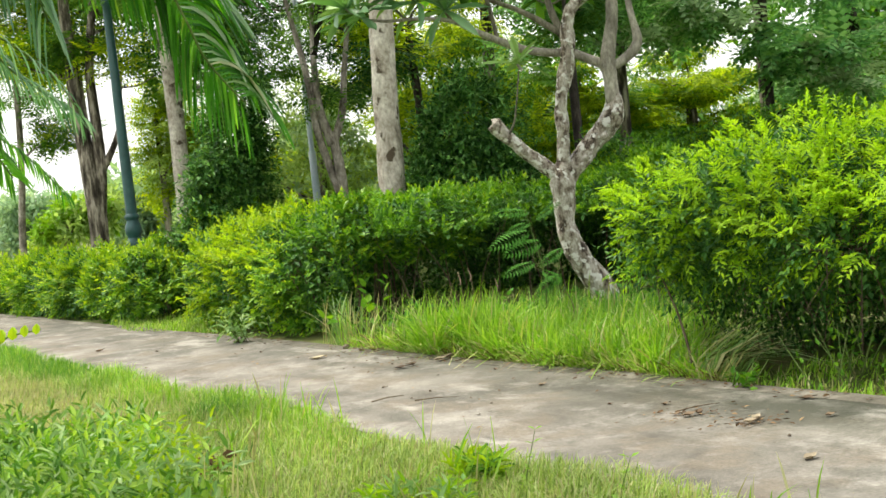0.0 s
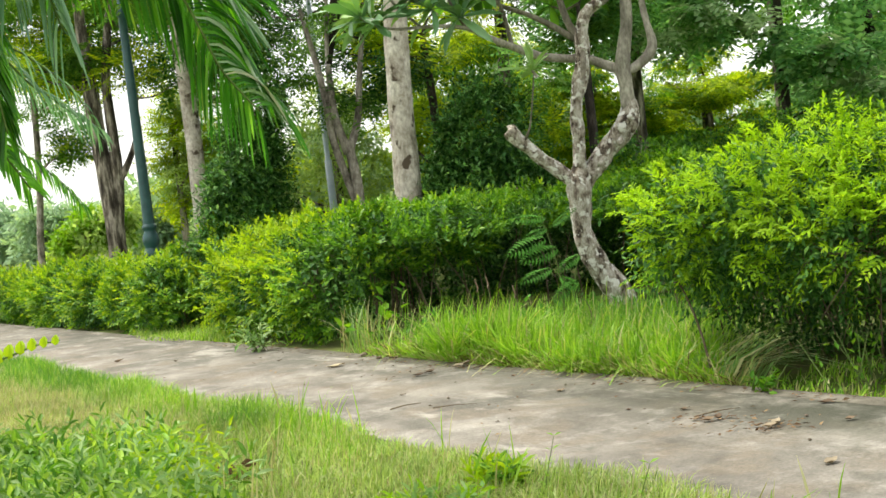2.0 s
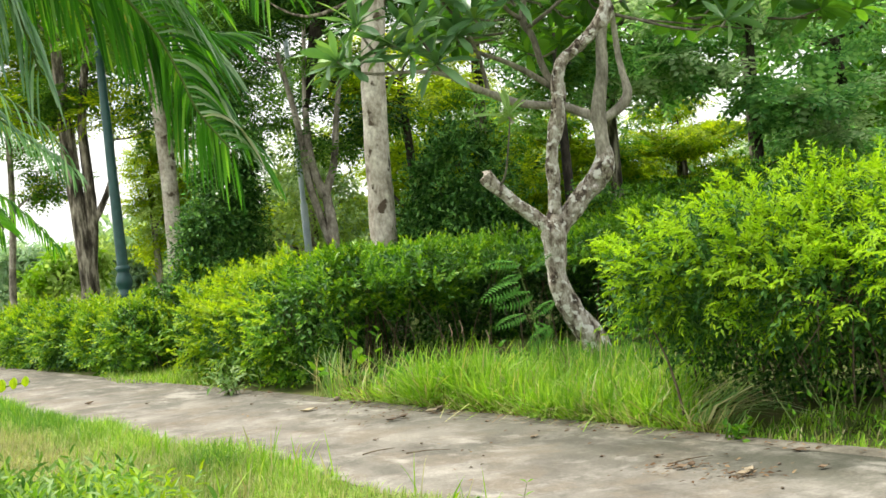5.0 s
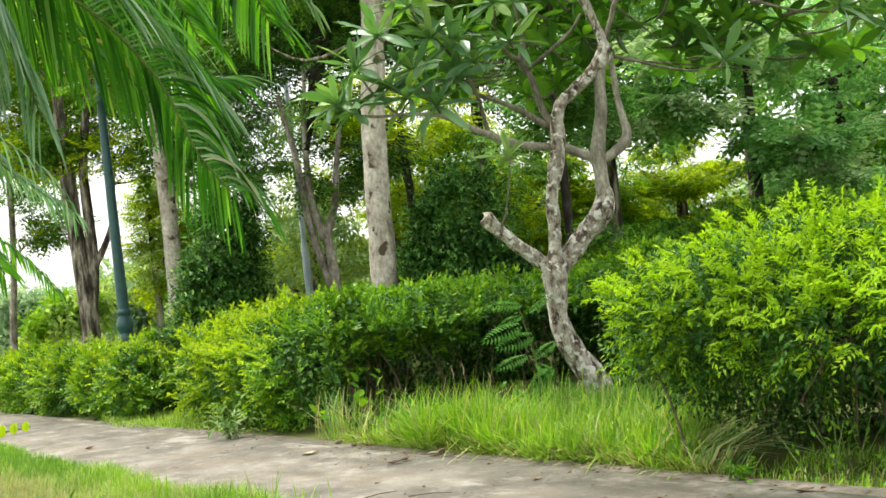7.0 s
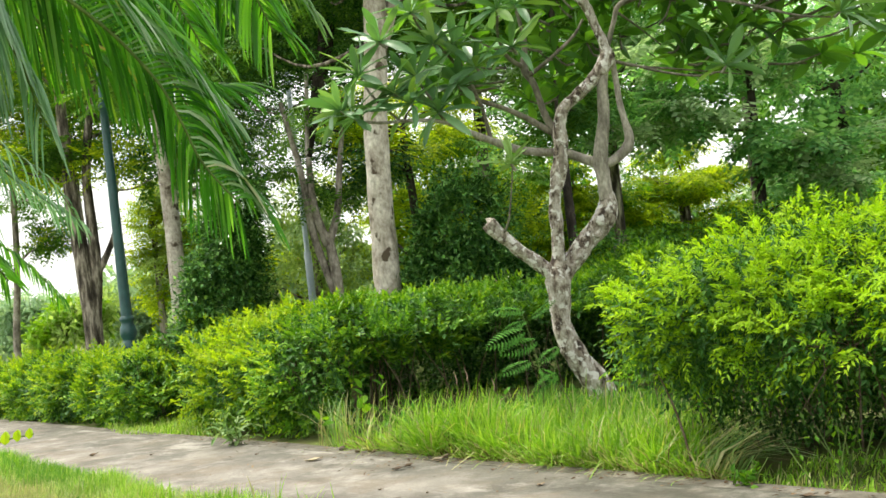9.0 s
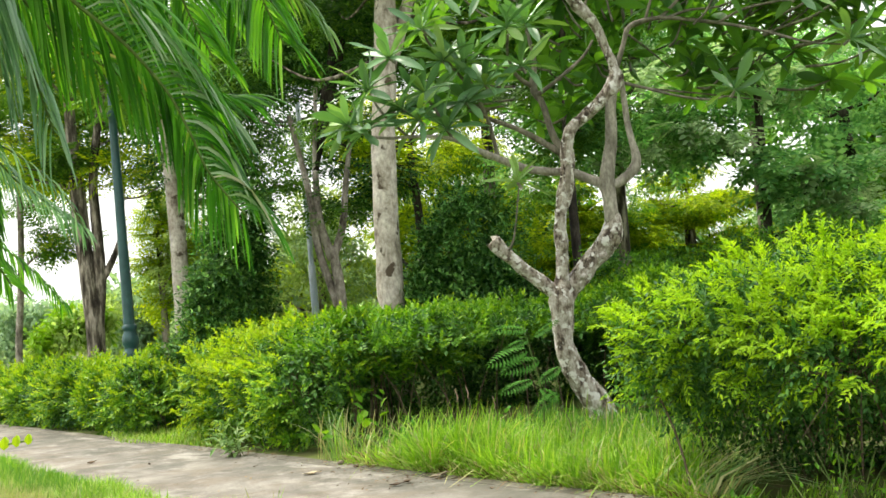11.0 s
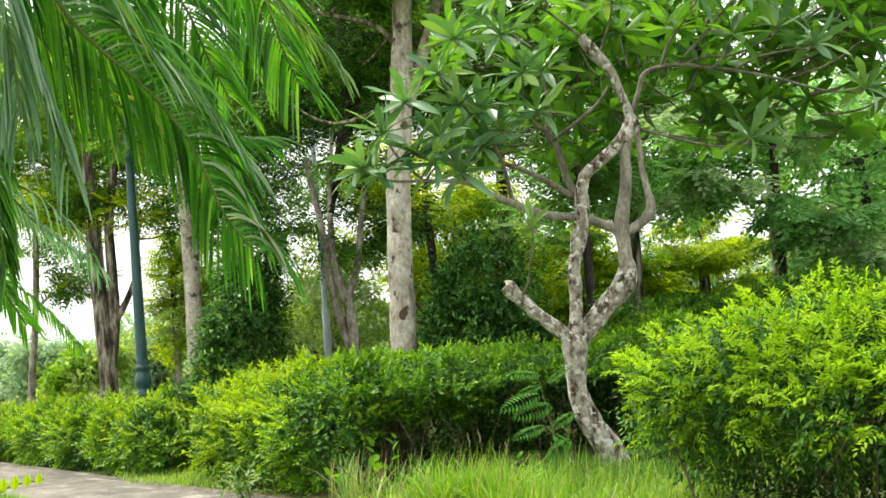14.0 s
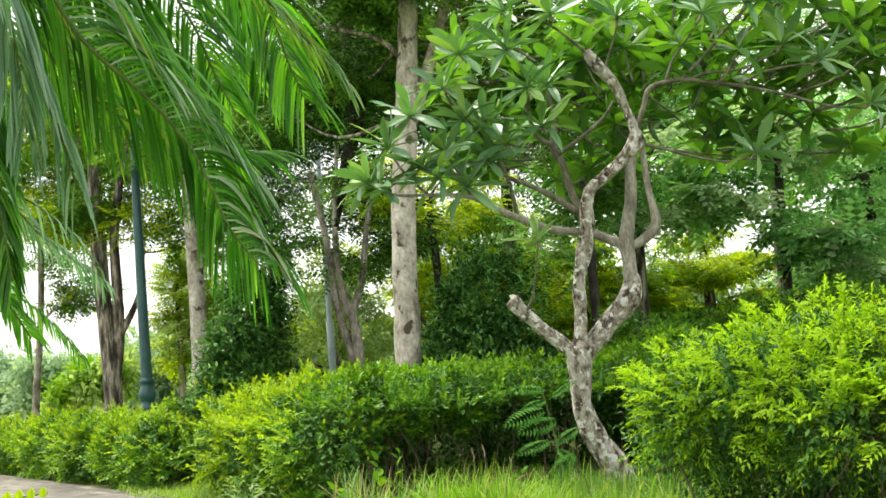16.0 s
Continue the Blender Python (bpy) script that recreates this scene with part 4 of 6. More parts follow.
for i in range(166):
    if i >= 142:
        x, y, z = rr.uniform(1.2, 3.2), rr.uniform(13.0, 14.2), rr.uniform(4.3, 5.3)
    elif i >= 96:
        x, y, z = rr.uniform(2.9, 5.3), rr.uniform(12.0, 13.6), rr.uniform(3.9, 5.4)
    elif i < 44:
        x, y, z = rr.uniform(2.3, 5.0), rr.uniform(12.5, 14.2), rr.uniform(3.35, 4.6)
    elif i < 76:
        x, y, z = rr.uniform(0.1, 2.2), rr.uniform(12.9, 14.2), rr.uniform(3.3, 4.8)
    elif i < 96:
        # added overhead, mostly out of view, to shade what lies below
        x, y, z = rr.uniform(0.2, 4.8), rr.uniform(12.6, 14.6), rr.uniform(4.6, 5.3)
    u = unit(np.array([x - 2.2, y - 12.8, 1.5]))
    tip = np.array([x, y, z])
    src = tip + 0.28 * (np.array([2.2, 12.9, 3.6]) - tip) + np.array([0, 0, -0.12])
    if i % 2 == 0:
        part("twig", tube_mesh("twig", [tube([(*src, 0.015), (*((src + tip) / 2 - np.array([0, 0, 0.05])), 0.012), (*tip, 0.010)], 5, 4)], M_PLUMBOUGH), plum)
    for axis, normal in rosette_dirs(rr, 11, 0.15, u * 0.6 + np.array([0, 0, 0.8])):
        ln = rr.uniform(0.27, 0.39)
        tv, tf = LEAF_SHAPES[rr.integers(4)]
        a, s, n = frame_of(axis, normal)
        V.append(tip + ln * (tv[:, 0:1] * a + tv[:, 1:2] * s + tv[:, 2:3] * n))
        F.append(tf + at)
        at += len(tv)
part("crown", bulk("crown", np.vstack(V), np.vstack(F), M_PLUMB, smooth=True), plum, "dense glossy green leaf crown")


# ---- background trees ----
def crown_leaves(crowns, rng, style, leaf, mats, mix=0.0):
    """Leaf clumps with gaps between them. crowns: x, y, z, rx, ry, rz, clumps, clump radius, leaves per clump."""
    V, F, W, at, centres = [], [], [], 0, []
    for cx, cy, cz, rx, ry, rz, clumps, cr, per in crowns:
        for _ in range(clumps):
            d = unit(rng.normal(size=3)) * rng.uniform(0.35, 1.0)
            c = np.array([cx + rx * d[0], cy + ry * d[1], cz + rz * d[2]])
            r = cr * rng.uniform(0.6, 1.25)
            centres.append(c)
            q = unit(rng.normal(size=(per, 3))) * (rng.random(per) ** 0.45)[:, None]
            pos = c + q * np.array([r, r, r * {"pinnate": 0.42, "layered": 0.2}.get(style, 0.7)])
            if style == "layered":
                axis = unit(q * np.array([1, 1, 0.1]) + 0.2 * rng.normal(size=(per, 3)) + np.array([0, 0, -0.22]))
                nrm = np.array([0, 0, 1.0]) + 0.22 * rng.normal(size=(per, 3))
                v, f = place(PINNATE_BROAD, pos, axis, nrm, leaf * rng.uniform(0.7, 1.3, per))
            elif style == "pinnate":
                flat = q * np.array([1, 1, 0.25]) + 0.25 * rng.normal(size=(per, 3))
                axis = unit(flat + np.array([0, 0, -0.12]))
                nrm = np.array([0, 0, 1.0]) + 0.3 * rng.normal(size=(per, 3))
                v, f = place(PINNATE_FAR, pos, axis, nrm, leaf * rng.uniform(0.7, 1.3, per))
            else:
                axis = unit(q + 0.7 * rng.normal(size=(per, 3)) + np.array([0, 0, -0.25]))
                nrm = np.array([0, 0, 0.9]) + 0.6 * rng.normal(size=(per, 3))
                v, f = place(BROAD if 0.14 < leaf < 0.22 else LEAF, pos, axis, nrm, leaf * rng.uniform(0.65, 1.35, per))
            V.append(v)
            F.append(f + at)
            W.append(np.full(len(f), 1 if rng.random() < mix else 0))
            at += len(v)
    return bulk("crown", np.vstack(V), np.vstack(F), mats, np.concatenate(W)), np.array(centres)


def tree(name, label, trunks, crowns, style, leaf, mats, bark, seed, mix=0.0, limbs=10, limb_r=0.04, seg=12, rough=0.03, limb_bark=None):
    rng = np.random.default_rng(seed)
    base = (trunks[0][0][0], trunks[0][0][1], 0.0)
    ob = thing(name, base, label, "tree")
    for i, rows in enumerate(trunks):
        part("trunk" if i == 0 else "limb", tube_mesh("trunk", [tube(rows, seg, 6, rough, rng)], bark if i < 4 and rows[0][3] > 0.05 else limb_bark or bark), ob)
    me, centres = crown_leaves(crowns, rng, style, leaf, mats, mix)
    part("crown", me, ob)
    tips = [np.array(q) for t in trunks for q in smooth_line(t, 4) if q[2] > 1.3]
    for c in centres[rng.permutation(len(centres))[:limbs]]:
        t = min(tips, key=lambda q: np.linalg.norm(q[:3] - c) + 3.0 * max(0.0, q[2] + 0.25 - c[2]))
        m = t[:3] * 0.45 + c * 0.55 + np.array([0, 0, -0.12 * np.linalg.norm(c - t[:3])]) + rng.normal(size=3) * 0.08
        r = min(limb_r, max(0.6 * t[3], 0.02))
        part("bough", tube_mesh("bough", [tube([(*t[:3], r), (*m, r * 0.6), (*c, r * 0.2)], 6, 4, 0.04, rng)], limb_bark or bark), ob)
    return ob


# third crown layer: added overhead to shade the upper trunk
tree("tree", "tall tree with smooth pale grey-brown trunk and knots", [[(-0.62, 18, -0.1, 0.26), (-0.60, 18, 0.9, 0.20), (-0.6, 18, 1.6, 0.19), (-0.57, 18, 2.8, 0.175), (-0.52, 18, 3.7, 0.165), (-0.37, 18, 5.0, 0.155), (-0.25, 18, 6.4, 0.135), (-0.1, 18, 8.0, 0.1)],
     [(-0.40, 18, 4.7, 0.12), (-0.12, 18.1, 5.4, 0.1), (0.2, 18.2, 6.3, 0.08), (0.6, 18.4, 7.6, 0.05)], [(-0.3, 18, 5.7, 0.045), (-0.7, 17.95, 6.1, 0.035), (-1.5, 17.9, 6.35, 0.02)]],
     [(0.0, 18.6, 7.4, 3.2, 2.5, 1.3, 36, 0.65, 60), (-0.3, 19.9, 6.0, 2.6, 0.9, 0.8, 13, 0.55, 50), (-0.2, 18.0, 7.0, 2.2, 2.0, 0.4, 16, 0.6, 60)], "pinnate", 0.42, [M_PINNATE, M_DARKLEAF], M_PALEBARK, 31, 0.35, 14, limb_bark=M_DARKBARK)
tree("tree", "dark twin-trunked tree with peeling bark", [[(-6.34, 24, -0.1, 0.26), (-6.34, 24, 0.8, 0.19), (-6.33, 24, 1.5, 0.17), (-6.36, 24, 2.5, 0.17), (-6.45, 24, 3.4, 0.14), (-6.48, 24, 4.6, 0.12), (-6.5, 24, 6.5, 0.08)],
     [(-6.28, 24, 1.6, 0.12), (-6.17, 24, 2.5, 0.12), (-6.15, 24, 3.4, 0.10), (-6.12, 24, 4.6, 0.08), (-5.8, 24.2, 6.5, 0.06)], [(-6.15, 24, 2.45, 0.07), (-5.9, 24, 2.85, 0.06), (-5.72, 24, 3.3, 0.045), (-5.6, 24, 4.2, 0.04)]],
     [(-6.3, 24.4, 6.8, 2.4, 2.0, 1.9, 24, 0.65, 55), (-5.6, 24.3, 4.8, 1.1, 1.0, 0.9, 9, 0.5, 50), (-7.0, 24.2, 4.6, 0.9, 0.8, 0.8, 6, 0.45, 45)], "pinnate", 0.42, [M_PINNATE, M_YELLOW], M_DARKBARK, 32, 0.25, 16)
tree("tree", "slim tree with pale brown trunk", [[(-4.32, 22, -0.1, 0.2), (-4.3, 22, 0.9, 0.155), (-4.3, 22, 1.6, 0.15), (-4.28, 22, 3.2, 0.135), (-4.3, 22, 5.0, 0.12), (-4.2, 22, 7.0, 0.07)]],
     [(-4.2, 22.3, 6.2, 2.0, 1.8, 1.5, 22, 0.6, 55), (-3.6, 22.4, 4.2, 1.2, 0.9, 0.7, 12, 0.5, 50)], "pinnate", 0.42, [M_DARKLEAF, M_PINNATE], M_PALEBARK, 33, 0.4, 14)
tree("tree", "slender forked tree with grey trunk", [[(-1.44, 20, -0.1, 0.12), (-1.44, 20, 1.2, 0.09), (-1.45, 20, 1.9, 0.085), (-1.5, 20, 2.4, 0.075)],
     [(-1.47, 20, 1.45, 0.06), (-1.60, 20, 1.95, 0.06), (-1.74, 20, 2.6, 0.058), (-1.80, 20, 3.4, 0.05), (-2.0, 20, 4.6, 0.035)], [(-1.52, 20, 2.3, 0.08), (-1.66, 20, 2.9, 0.06), (-1.66, 20, 3.8, 0.045), (-1.55, 20, 5.0, 0.03)],
     [(-1.52, 20, 2.3, 0.075), (-1.32, 20, 2.8, 0.06), (-1.2, 20, 3.5, 0.045), (-1.0, 20.1, 4.6, 0.03)],
     [(-1.66, 20, 3.7, 0.05), (-1.4, 20.1, 4.8, 0.10), (-1.15, 20.1, 5.8, 0.13), (-1.3, 20.2, 7.0, 0.12), (-1.5, 20.3, 8.2, 0.05)], [(-1.16, 20.1, 5.7, 0.05), (-1.6, 20.2, 6.3, 0.05), (-2.1, 20.4, 6.6, 0.035)]],
     [(-1.9, 21.6, 6.5, 2.1, 1.2, 1.6, 34, 0.6, 55), (-1.6, 20.3, 5.4, 1.7, 1.5, 1.2, 17, 0.5, 50), (-1.1, 20.3, 3.4, 0.7, 0.6, 0.6, 7, 0.35, 45)], "pinnate", 0.36, [M_DARKLEAF, M_PINNATE], M_GREYBARK, 34, 0.25, 14, limb_bark=M_BLACKBARK)
tree("tree", "thin dark trunk with side branches under light foliage", [[(-0.1, 24, -0.1, 0.12), (-0.12, 24, 1.6, 0.1), (-0.14, 24, 2.8, 0.085), (-0.2, 24, 4.5, 0.06)], [(-0.12, 24, 1.9, 0.035), (-0.5, 24, 2.3, 0.03), (-0.9, 24, 2.8, 0.02)], [(-0.12, 24, 1.7, 0.035), (-0.4, 24, 1.95, 0.03), (-0.9, 24, 2.1, 0.02)]],
     [(-0.2, 24.6, 4.5, 2.2, 1.2, 1.1, 22, 0.55, 55), (0.9, 25.0, 2.9, 1.3, 1.0, 0.8, 14, 0.5, 50)], "pinnate", 0.4, [M_YELLOW, M_PINNATE], M_BLACKBARK, 35, 0.3, 18)
tree("tree", "brown-trunked tree behind the frangipani", [[(2.3, 20, -0.1, 0.12), (2.28, 20, 1.2, 0.085), (2.28, 20, 2.2, 0.075), (2.3, 20, 4.0, 0.065), (2.4, 20, 6.0, 0.05)]],
     [(2.6, 20.5, 6.0, 2.2, 1.4, 1.4, 28, 0.6, 55), (2.4, 21.5, 4.2, 1.5, 0.7, 0.8, 15, 0.5, 50)], "pinnate", 0.42, [M_PINNATE, M_BLUELEAF], M_BLACKBARK, 36, 0.5, 4)
# pale clumps in the next three crowns paint their light patches
tree("tree", "dark feathery tree with drooping layered foliage", [[(5.8, 22, -0.1, 0.12), (5.8, 22, 1.2, 0.09), (5.82, 22, 2.4, 0.08), (5.85, 22, 4.0, 0.07), (5.9, 22, 6.5, 0.05)]],
     [(5.9, 22.2, 4.9, 2.6, 1.4, 1.5, 34, 0.40, 26), (4.6, 21.6, 3.9, 1.2, 0.8, 0.4, 7, 0.32, 24), (6.0, 21.5, 3.2, 0.7, 0.4, 0.8, 8, 0.3, 22), (7.2, 21.6, 2.8, 0.9, 0.8, 0.6, 9, 0.32, 24)], "layered", 0.46, [M_BLUELEAF, M_PALELEAF], M_BLACKBARK, 37, 0.3, 8)
tree("tree", "tree with blue-green feathery crown beyond the bush", [[(8.4, 25, -0.1, 0.2), (8.4, 25, 2.0, 0.15), (8.3, 25, 4.5, 0.1)], ],
     [(8.2, 25, 4.8, 2.4, 1.2, 2.2, 28, 0.45, 26), (7.6, 24, 2.2, 1.3, 0.8, 0.9, 14, 0.4, 24)], "layered", 0.5, [M_BLUELEAF, M_PALELEAF], M_BLACKBARK, 38, 0.3, 8)
tree("tree", "leafy tree with spreading boughs", [[(3.9, 26, -0.1, 0.2), (3.9, 26, 2.0, 0.15), (4.0, 26, 5.0, 0.1)]],
     [(4.0, 26, 6.2, 2.8, 1.2, 2.0, 46, 0.48, 28), (4.6, 26, 4.6, 1.9, 1.0, 0.8, 22, 0.45, 28)], "layered", 0.5, [M_BLUELEAF, M_PALELEAF], M_DARKBARK, 39, 0.3, 8)
tree("tree", "slim far palm-like trunk with sparse crown", [[(-9.75, 30, -0.1, 0.11), (-9.7, 30, 1.4, 0.085), (-9.55, 30, 2.8, 0.075), (-9.45, 30, 4.2, 0.07), (-9.4, 30, 6.0, 0.06)]],
     [(-9.2, 30.3, 5.6, 1.9, 1.4, 1.3, 16, 0.55, 45), (-8.7, 30, 3.9, 0.8, 0.7, 0.5, 6, 0.4, 40)], "pinnate", 0.42, [M_PINNATE, M_YELLOW], M_GREYBARK, 40, 0.3, 10)


tree("tree", "tall feathery park tree", [[(-1.0, 31, -0.1, 0.15), (-1.0, 31, 2.7, 0.12), (-1.3, 31, 5.6, 0.1), (-2.3, 31, 7.4, 0.07)]],
     [(-3.4, 31, 8.0, 3.4, 1.4, 2.0, 36, 0.8, 60), (-1.2, 30.5, 8.7, 2.6, 1.2, 1.9, 44, 0.8, 70), (-4.4, 32.5, 6.4, 1.7, 1.0, 1.3, 16, 0.7, 60)], "pinnate", 0.46, [M_DARKLEAF, M_PINNATE], M_DARKBARK, 41, 0.15, 14)
tree("tree", "tall feathery park tree", [[(1.4, 28, -0.1, 0.2), (1.4, 28, 2.5, 0.16), (1.5, 28, 6.0, 0.1)]],
     [(1.5, 28, 7.0, 3.4, 1.4, 1.9, 38, 0.75, 55)], "pinnate", 0.46, [M_DARKLEAF, M_PINNATE], M_DARKBARK, 42, 0.5, 6)
tree("tree", "tall feathery park tree", [[(-7.4, 28, -0.1, 0.14), (-7.4, 28, 2.5, 0.11), (-7.5, 28, 6.0, 0.1)]],
     [(-8.0, 28, 7.2, 3.0, 1.6, 2.4, 54, 0.75, 60)], "pinnate", 0.46, [M_PINNATE, M_YELLOW], M_DARKBARK, 43, 0.35, 14)
tree("tree", "tall feathery park tree", [[(7.6, 29, -0.1, 0.2), (7.6, 29, 2.5, 0.16), (7.6, 29, 6.0, 0.1)]],
     [(7.6, 29, 7.6, 3.6, 1.2, 2.0, 26, 0.8, 50)], "pinnate", 0.46, [M_BLUELEAF, M_PINNATE], M_DARKBARK, 44, 0.4, 3)
tree("tree", "pale green tree between grey trunks, sunlight put into its leaf colour", [[(-2.3, 26.5, -0.1, 0.1), (-2.3, 26.5, 1.5, 0.08), (-2.3, 26.5, 2.8, 0.05)]],
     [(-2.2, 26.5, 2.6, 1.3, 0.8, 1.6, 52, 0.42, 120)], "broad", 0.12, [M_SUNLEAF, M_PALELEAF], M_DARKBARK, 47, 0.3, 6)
tree("tree", "light green tree beside the lamp post", [[(-6.5, 31, -0.1, 0.1), (-6.5, 31, 2.0, 0.08), (-6.5, 31, 4.0, 0.05)]],
     [(-6.2, 31, 3.3, 0.75, 0.8, 1.8, 28, 0.45, 60)], "pinnate", 0.4, [M_YELLOW, M_SUNLEAF], M_DARKBARK, 46, 0.4, 10)
tree("tree", "sunlit yellow-green tree with light foliage", [[(3.4, 29.5, -0.1, 0.16), (3.4, 29.5, 1.6, 0.12), (3.4, 29.5, 3.0, 0.08)]],
     [(3.2, 29.5, 2.8, 1.9, 1.0, 2.0, 50, 0.5, 56)], "layered", 0.30, [M_YELLOW, M_HEDGE], M_DARKBARK, 45, 0.25, 12)

def shrub(label, blobs, n, leaf, mats, seed, young=0.3, sprout=0.35, per=8, category="shrub"):
    rng = np.random.default_rng(seed)
    b = np.array(blobs)
    base = (float(b[:, 0].mean()), float(b[:, 1].mean()), 0.0)
    ob = thing("shrub", base, label, category)
    p, out = anchors(blobs, n, rng, 0.2, 0.4, 0.1, 2.6, tuft=16, loose=0.16)
    P, A, N, S, T = shoot_leaves(p, out, rng, sprout, per, leaf, 0.3)
    v, f = place(LEAF, P, A, N, S)
    lighter = rng.random(len(P)) < young * T
    part("foliage", bulk("foliage", v, f, mats, np.repeat(lighter.astype(int), 2)), ob)
    for st_ in stems(base, blobs, 10, rng, 0.03):
        part("stem", tube_mesh("stem", [st_], M_DARKBARK), ob)
    return ob


# blue-green leaves in these two paint teal highlights on the dark ones
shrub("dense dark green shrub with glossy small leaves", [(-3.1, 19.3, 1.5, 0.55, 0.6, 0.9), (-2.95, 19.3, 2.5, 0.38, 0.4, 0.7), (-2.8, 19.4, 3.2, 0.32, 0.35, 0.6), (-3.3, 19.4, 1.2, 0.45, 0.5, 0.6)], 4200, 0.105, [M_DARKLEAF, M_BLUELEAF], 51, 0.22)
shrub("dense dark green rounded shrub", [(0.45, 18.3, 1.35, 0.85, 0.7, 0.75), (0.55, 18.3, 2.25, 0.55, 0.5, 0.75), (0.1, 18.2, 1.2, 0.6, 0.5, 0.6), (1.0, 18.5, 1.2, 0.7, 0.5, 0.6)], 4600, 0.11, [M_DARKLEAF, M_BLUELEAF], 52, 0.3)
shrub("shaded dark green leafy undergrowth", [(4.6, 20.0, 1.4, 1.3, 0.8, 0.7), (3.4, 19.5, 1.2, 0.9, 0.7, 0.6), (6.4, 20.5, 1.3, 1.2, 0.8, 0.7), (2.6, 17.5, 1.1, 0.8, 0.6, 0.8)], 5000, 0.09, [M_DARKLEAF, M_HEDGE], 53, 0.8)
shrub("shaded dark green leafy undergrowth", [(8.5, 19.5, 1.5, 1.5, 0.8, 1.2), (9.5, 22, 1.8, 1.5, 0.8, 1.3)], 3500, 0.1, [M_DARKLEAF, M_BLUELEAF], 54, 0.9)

# added backing; its dark leaf colour stands in for the hollow's shade
shrub("added dark leafy backing behind the hedge, standing in for shade", [(-1.4, 17.3, 0.5, 0.9, 0.5, 0.5), (-0.1, 17.4, 0.5, 0.9, 0.5, 0.5), (1.2, 17.4, 0.5, 1.0, 0.5, 0.5), (2.6, 17.4, 0.55, 1.0, 0.5, 0.55), (3.8, 15.6, 0.7, 1.0, 0.5, 0.7)], 3800, 0.09, [M_DARKLEAF, M_HEDGE], 55, 0.05)

# sunlit yellow-green trees behind
tree("tree", "sunlit yellow-green tree with light foliage", [[(0.8, 32, -0.1, 0.2), (0.8, 32, 2.0, 0.15), (0.9, 32, 4.0, 0.1)]],
     [(0.6, 32, 3.4, 3.2, 1.4, 2.2, 84, 0.6, 62)], "layered", 0.30, [M_YELLOW, M_HEDGE], M_DARKBARK, 61, 0.25, 18)
tree("tree", "sunlit yellow-green tree with light foliage", [[(6.3, 31, -0.1, 0.2), (6.3, 31, 2.0, 0.15), (6.3, 31, 3.4, 0.1)]],
     [(6.2, 31, 2.8, 2.6, 1.4, 1.6, 66, 0.55, 60)], "layered", 0.30, [M_YELLOW, M_HEDGE], M_DARKBARK, 62, 0.25, 16)
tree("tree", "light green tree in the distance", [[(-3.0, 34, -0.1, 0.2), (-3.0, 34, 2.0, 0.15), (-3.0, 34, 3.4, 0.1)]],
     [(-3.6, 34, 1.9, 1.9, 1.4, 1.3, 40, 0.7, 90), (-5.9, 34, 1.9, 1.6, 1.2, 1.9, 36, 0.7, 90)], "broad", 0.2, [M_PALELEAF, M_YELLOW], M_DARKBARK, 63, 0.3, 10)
tree("tree", "green tree closing the park behind", [[(12.0, 34, -0.1, 0.2), (12.0, 34, 2.0, 0.15), (12.0, 34, 5.0, 0.1)]],
     [(11.5, 34, 4.2, 3.2, 1.4, 3.2, 70, 0.9, 90)], "broad", 0.31, [M_HEDGE, M_BLUELEAF], M_DARKBARK, 64, 0.4, 14)
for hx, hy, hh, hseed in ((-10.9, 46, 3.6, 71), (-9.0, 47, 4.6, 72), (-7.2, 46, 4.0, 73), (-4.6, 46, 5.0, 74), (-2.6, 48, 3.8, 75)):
    tree("tree", "leafy tree across the park, haze painted into its pale green", [[(hx, hy, -0.1, 0.2), (hx, hy, hh * 0.4, 0.15), (hx, hy, hh * 0.6, 0.1)]],
         [(hx, hy, hh * 0.52, 1.7, 1.2, hh * 0.44, 44, 0.75, 110)], "broad", 0.31, [M_HAZELEAF, M_PALELEAF], M_DARKBARK, hseed, 0.3, 5)
tree("tree", "yellow-green leafy tree across the park", [[(-11.6, 40, -0.1, 0.16), (-11.6, 40, 1.2, 0.1), (-11.6, 40, 2.0, 0.06)]],
     [(-11.6, 40, 1.5, 0.9, 0.8, 0.9, 20, 0.5, 90), (-10.6, 40.2, 1.9, 0.8, 0.7, 0.9, 18, 0.45, 90)], "broad", 0.24, [M_SUNLEAF, M_MID], M_DARKBARK, 76, 0.4, 5)
for hx, hy, hh, hseed in ((0.8, 50, 8.5, 91), (5.2, 52, 6.4, 92), (9.8, 50, 4.8, 93), (14.5, 48, 5.2, 94)):
    tree("tree", "broad green park tree far behind", [[(hx, hy, -0.1, 0.3), (hx, hy, hh * 0.3, 0.25), (hx, hy, hh * 0.6, 0.15)]],
         [(hx, hy, hh * 0.52, 2.9, 1.4, hh * 0.46, 64, 1.0, 120)], "broad", 0.31, [M_HEDGE, M_PALELEAF], M_DARKBARK, hseed, 0.5, 6)
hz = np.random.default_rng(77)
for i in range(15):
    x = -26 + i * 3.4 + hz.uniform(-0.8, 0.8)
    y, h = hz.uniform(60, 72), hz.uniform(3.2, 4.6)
    tree("tree", "small distant park tree with haze painted into its leaves", [[(x, y, -0.1, 0.25), (x, y, h * 0.4, 0.2), (x, y, h * 0.6, 0.15)]],
         [(x, y, h * 0.55, 2.4, 1.6, h * 0.45, 44, 0.9, 80)], "broad", 0.38, [M_HAZELEAF, M_PALELEAF], M_DARKBARK, 80 + i, 0.2, 4)


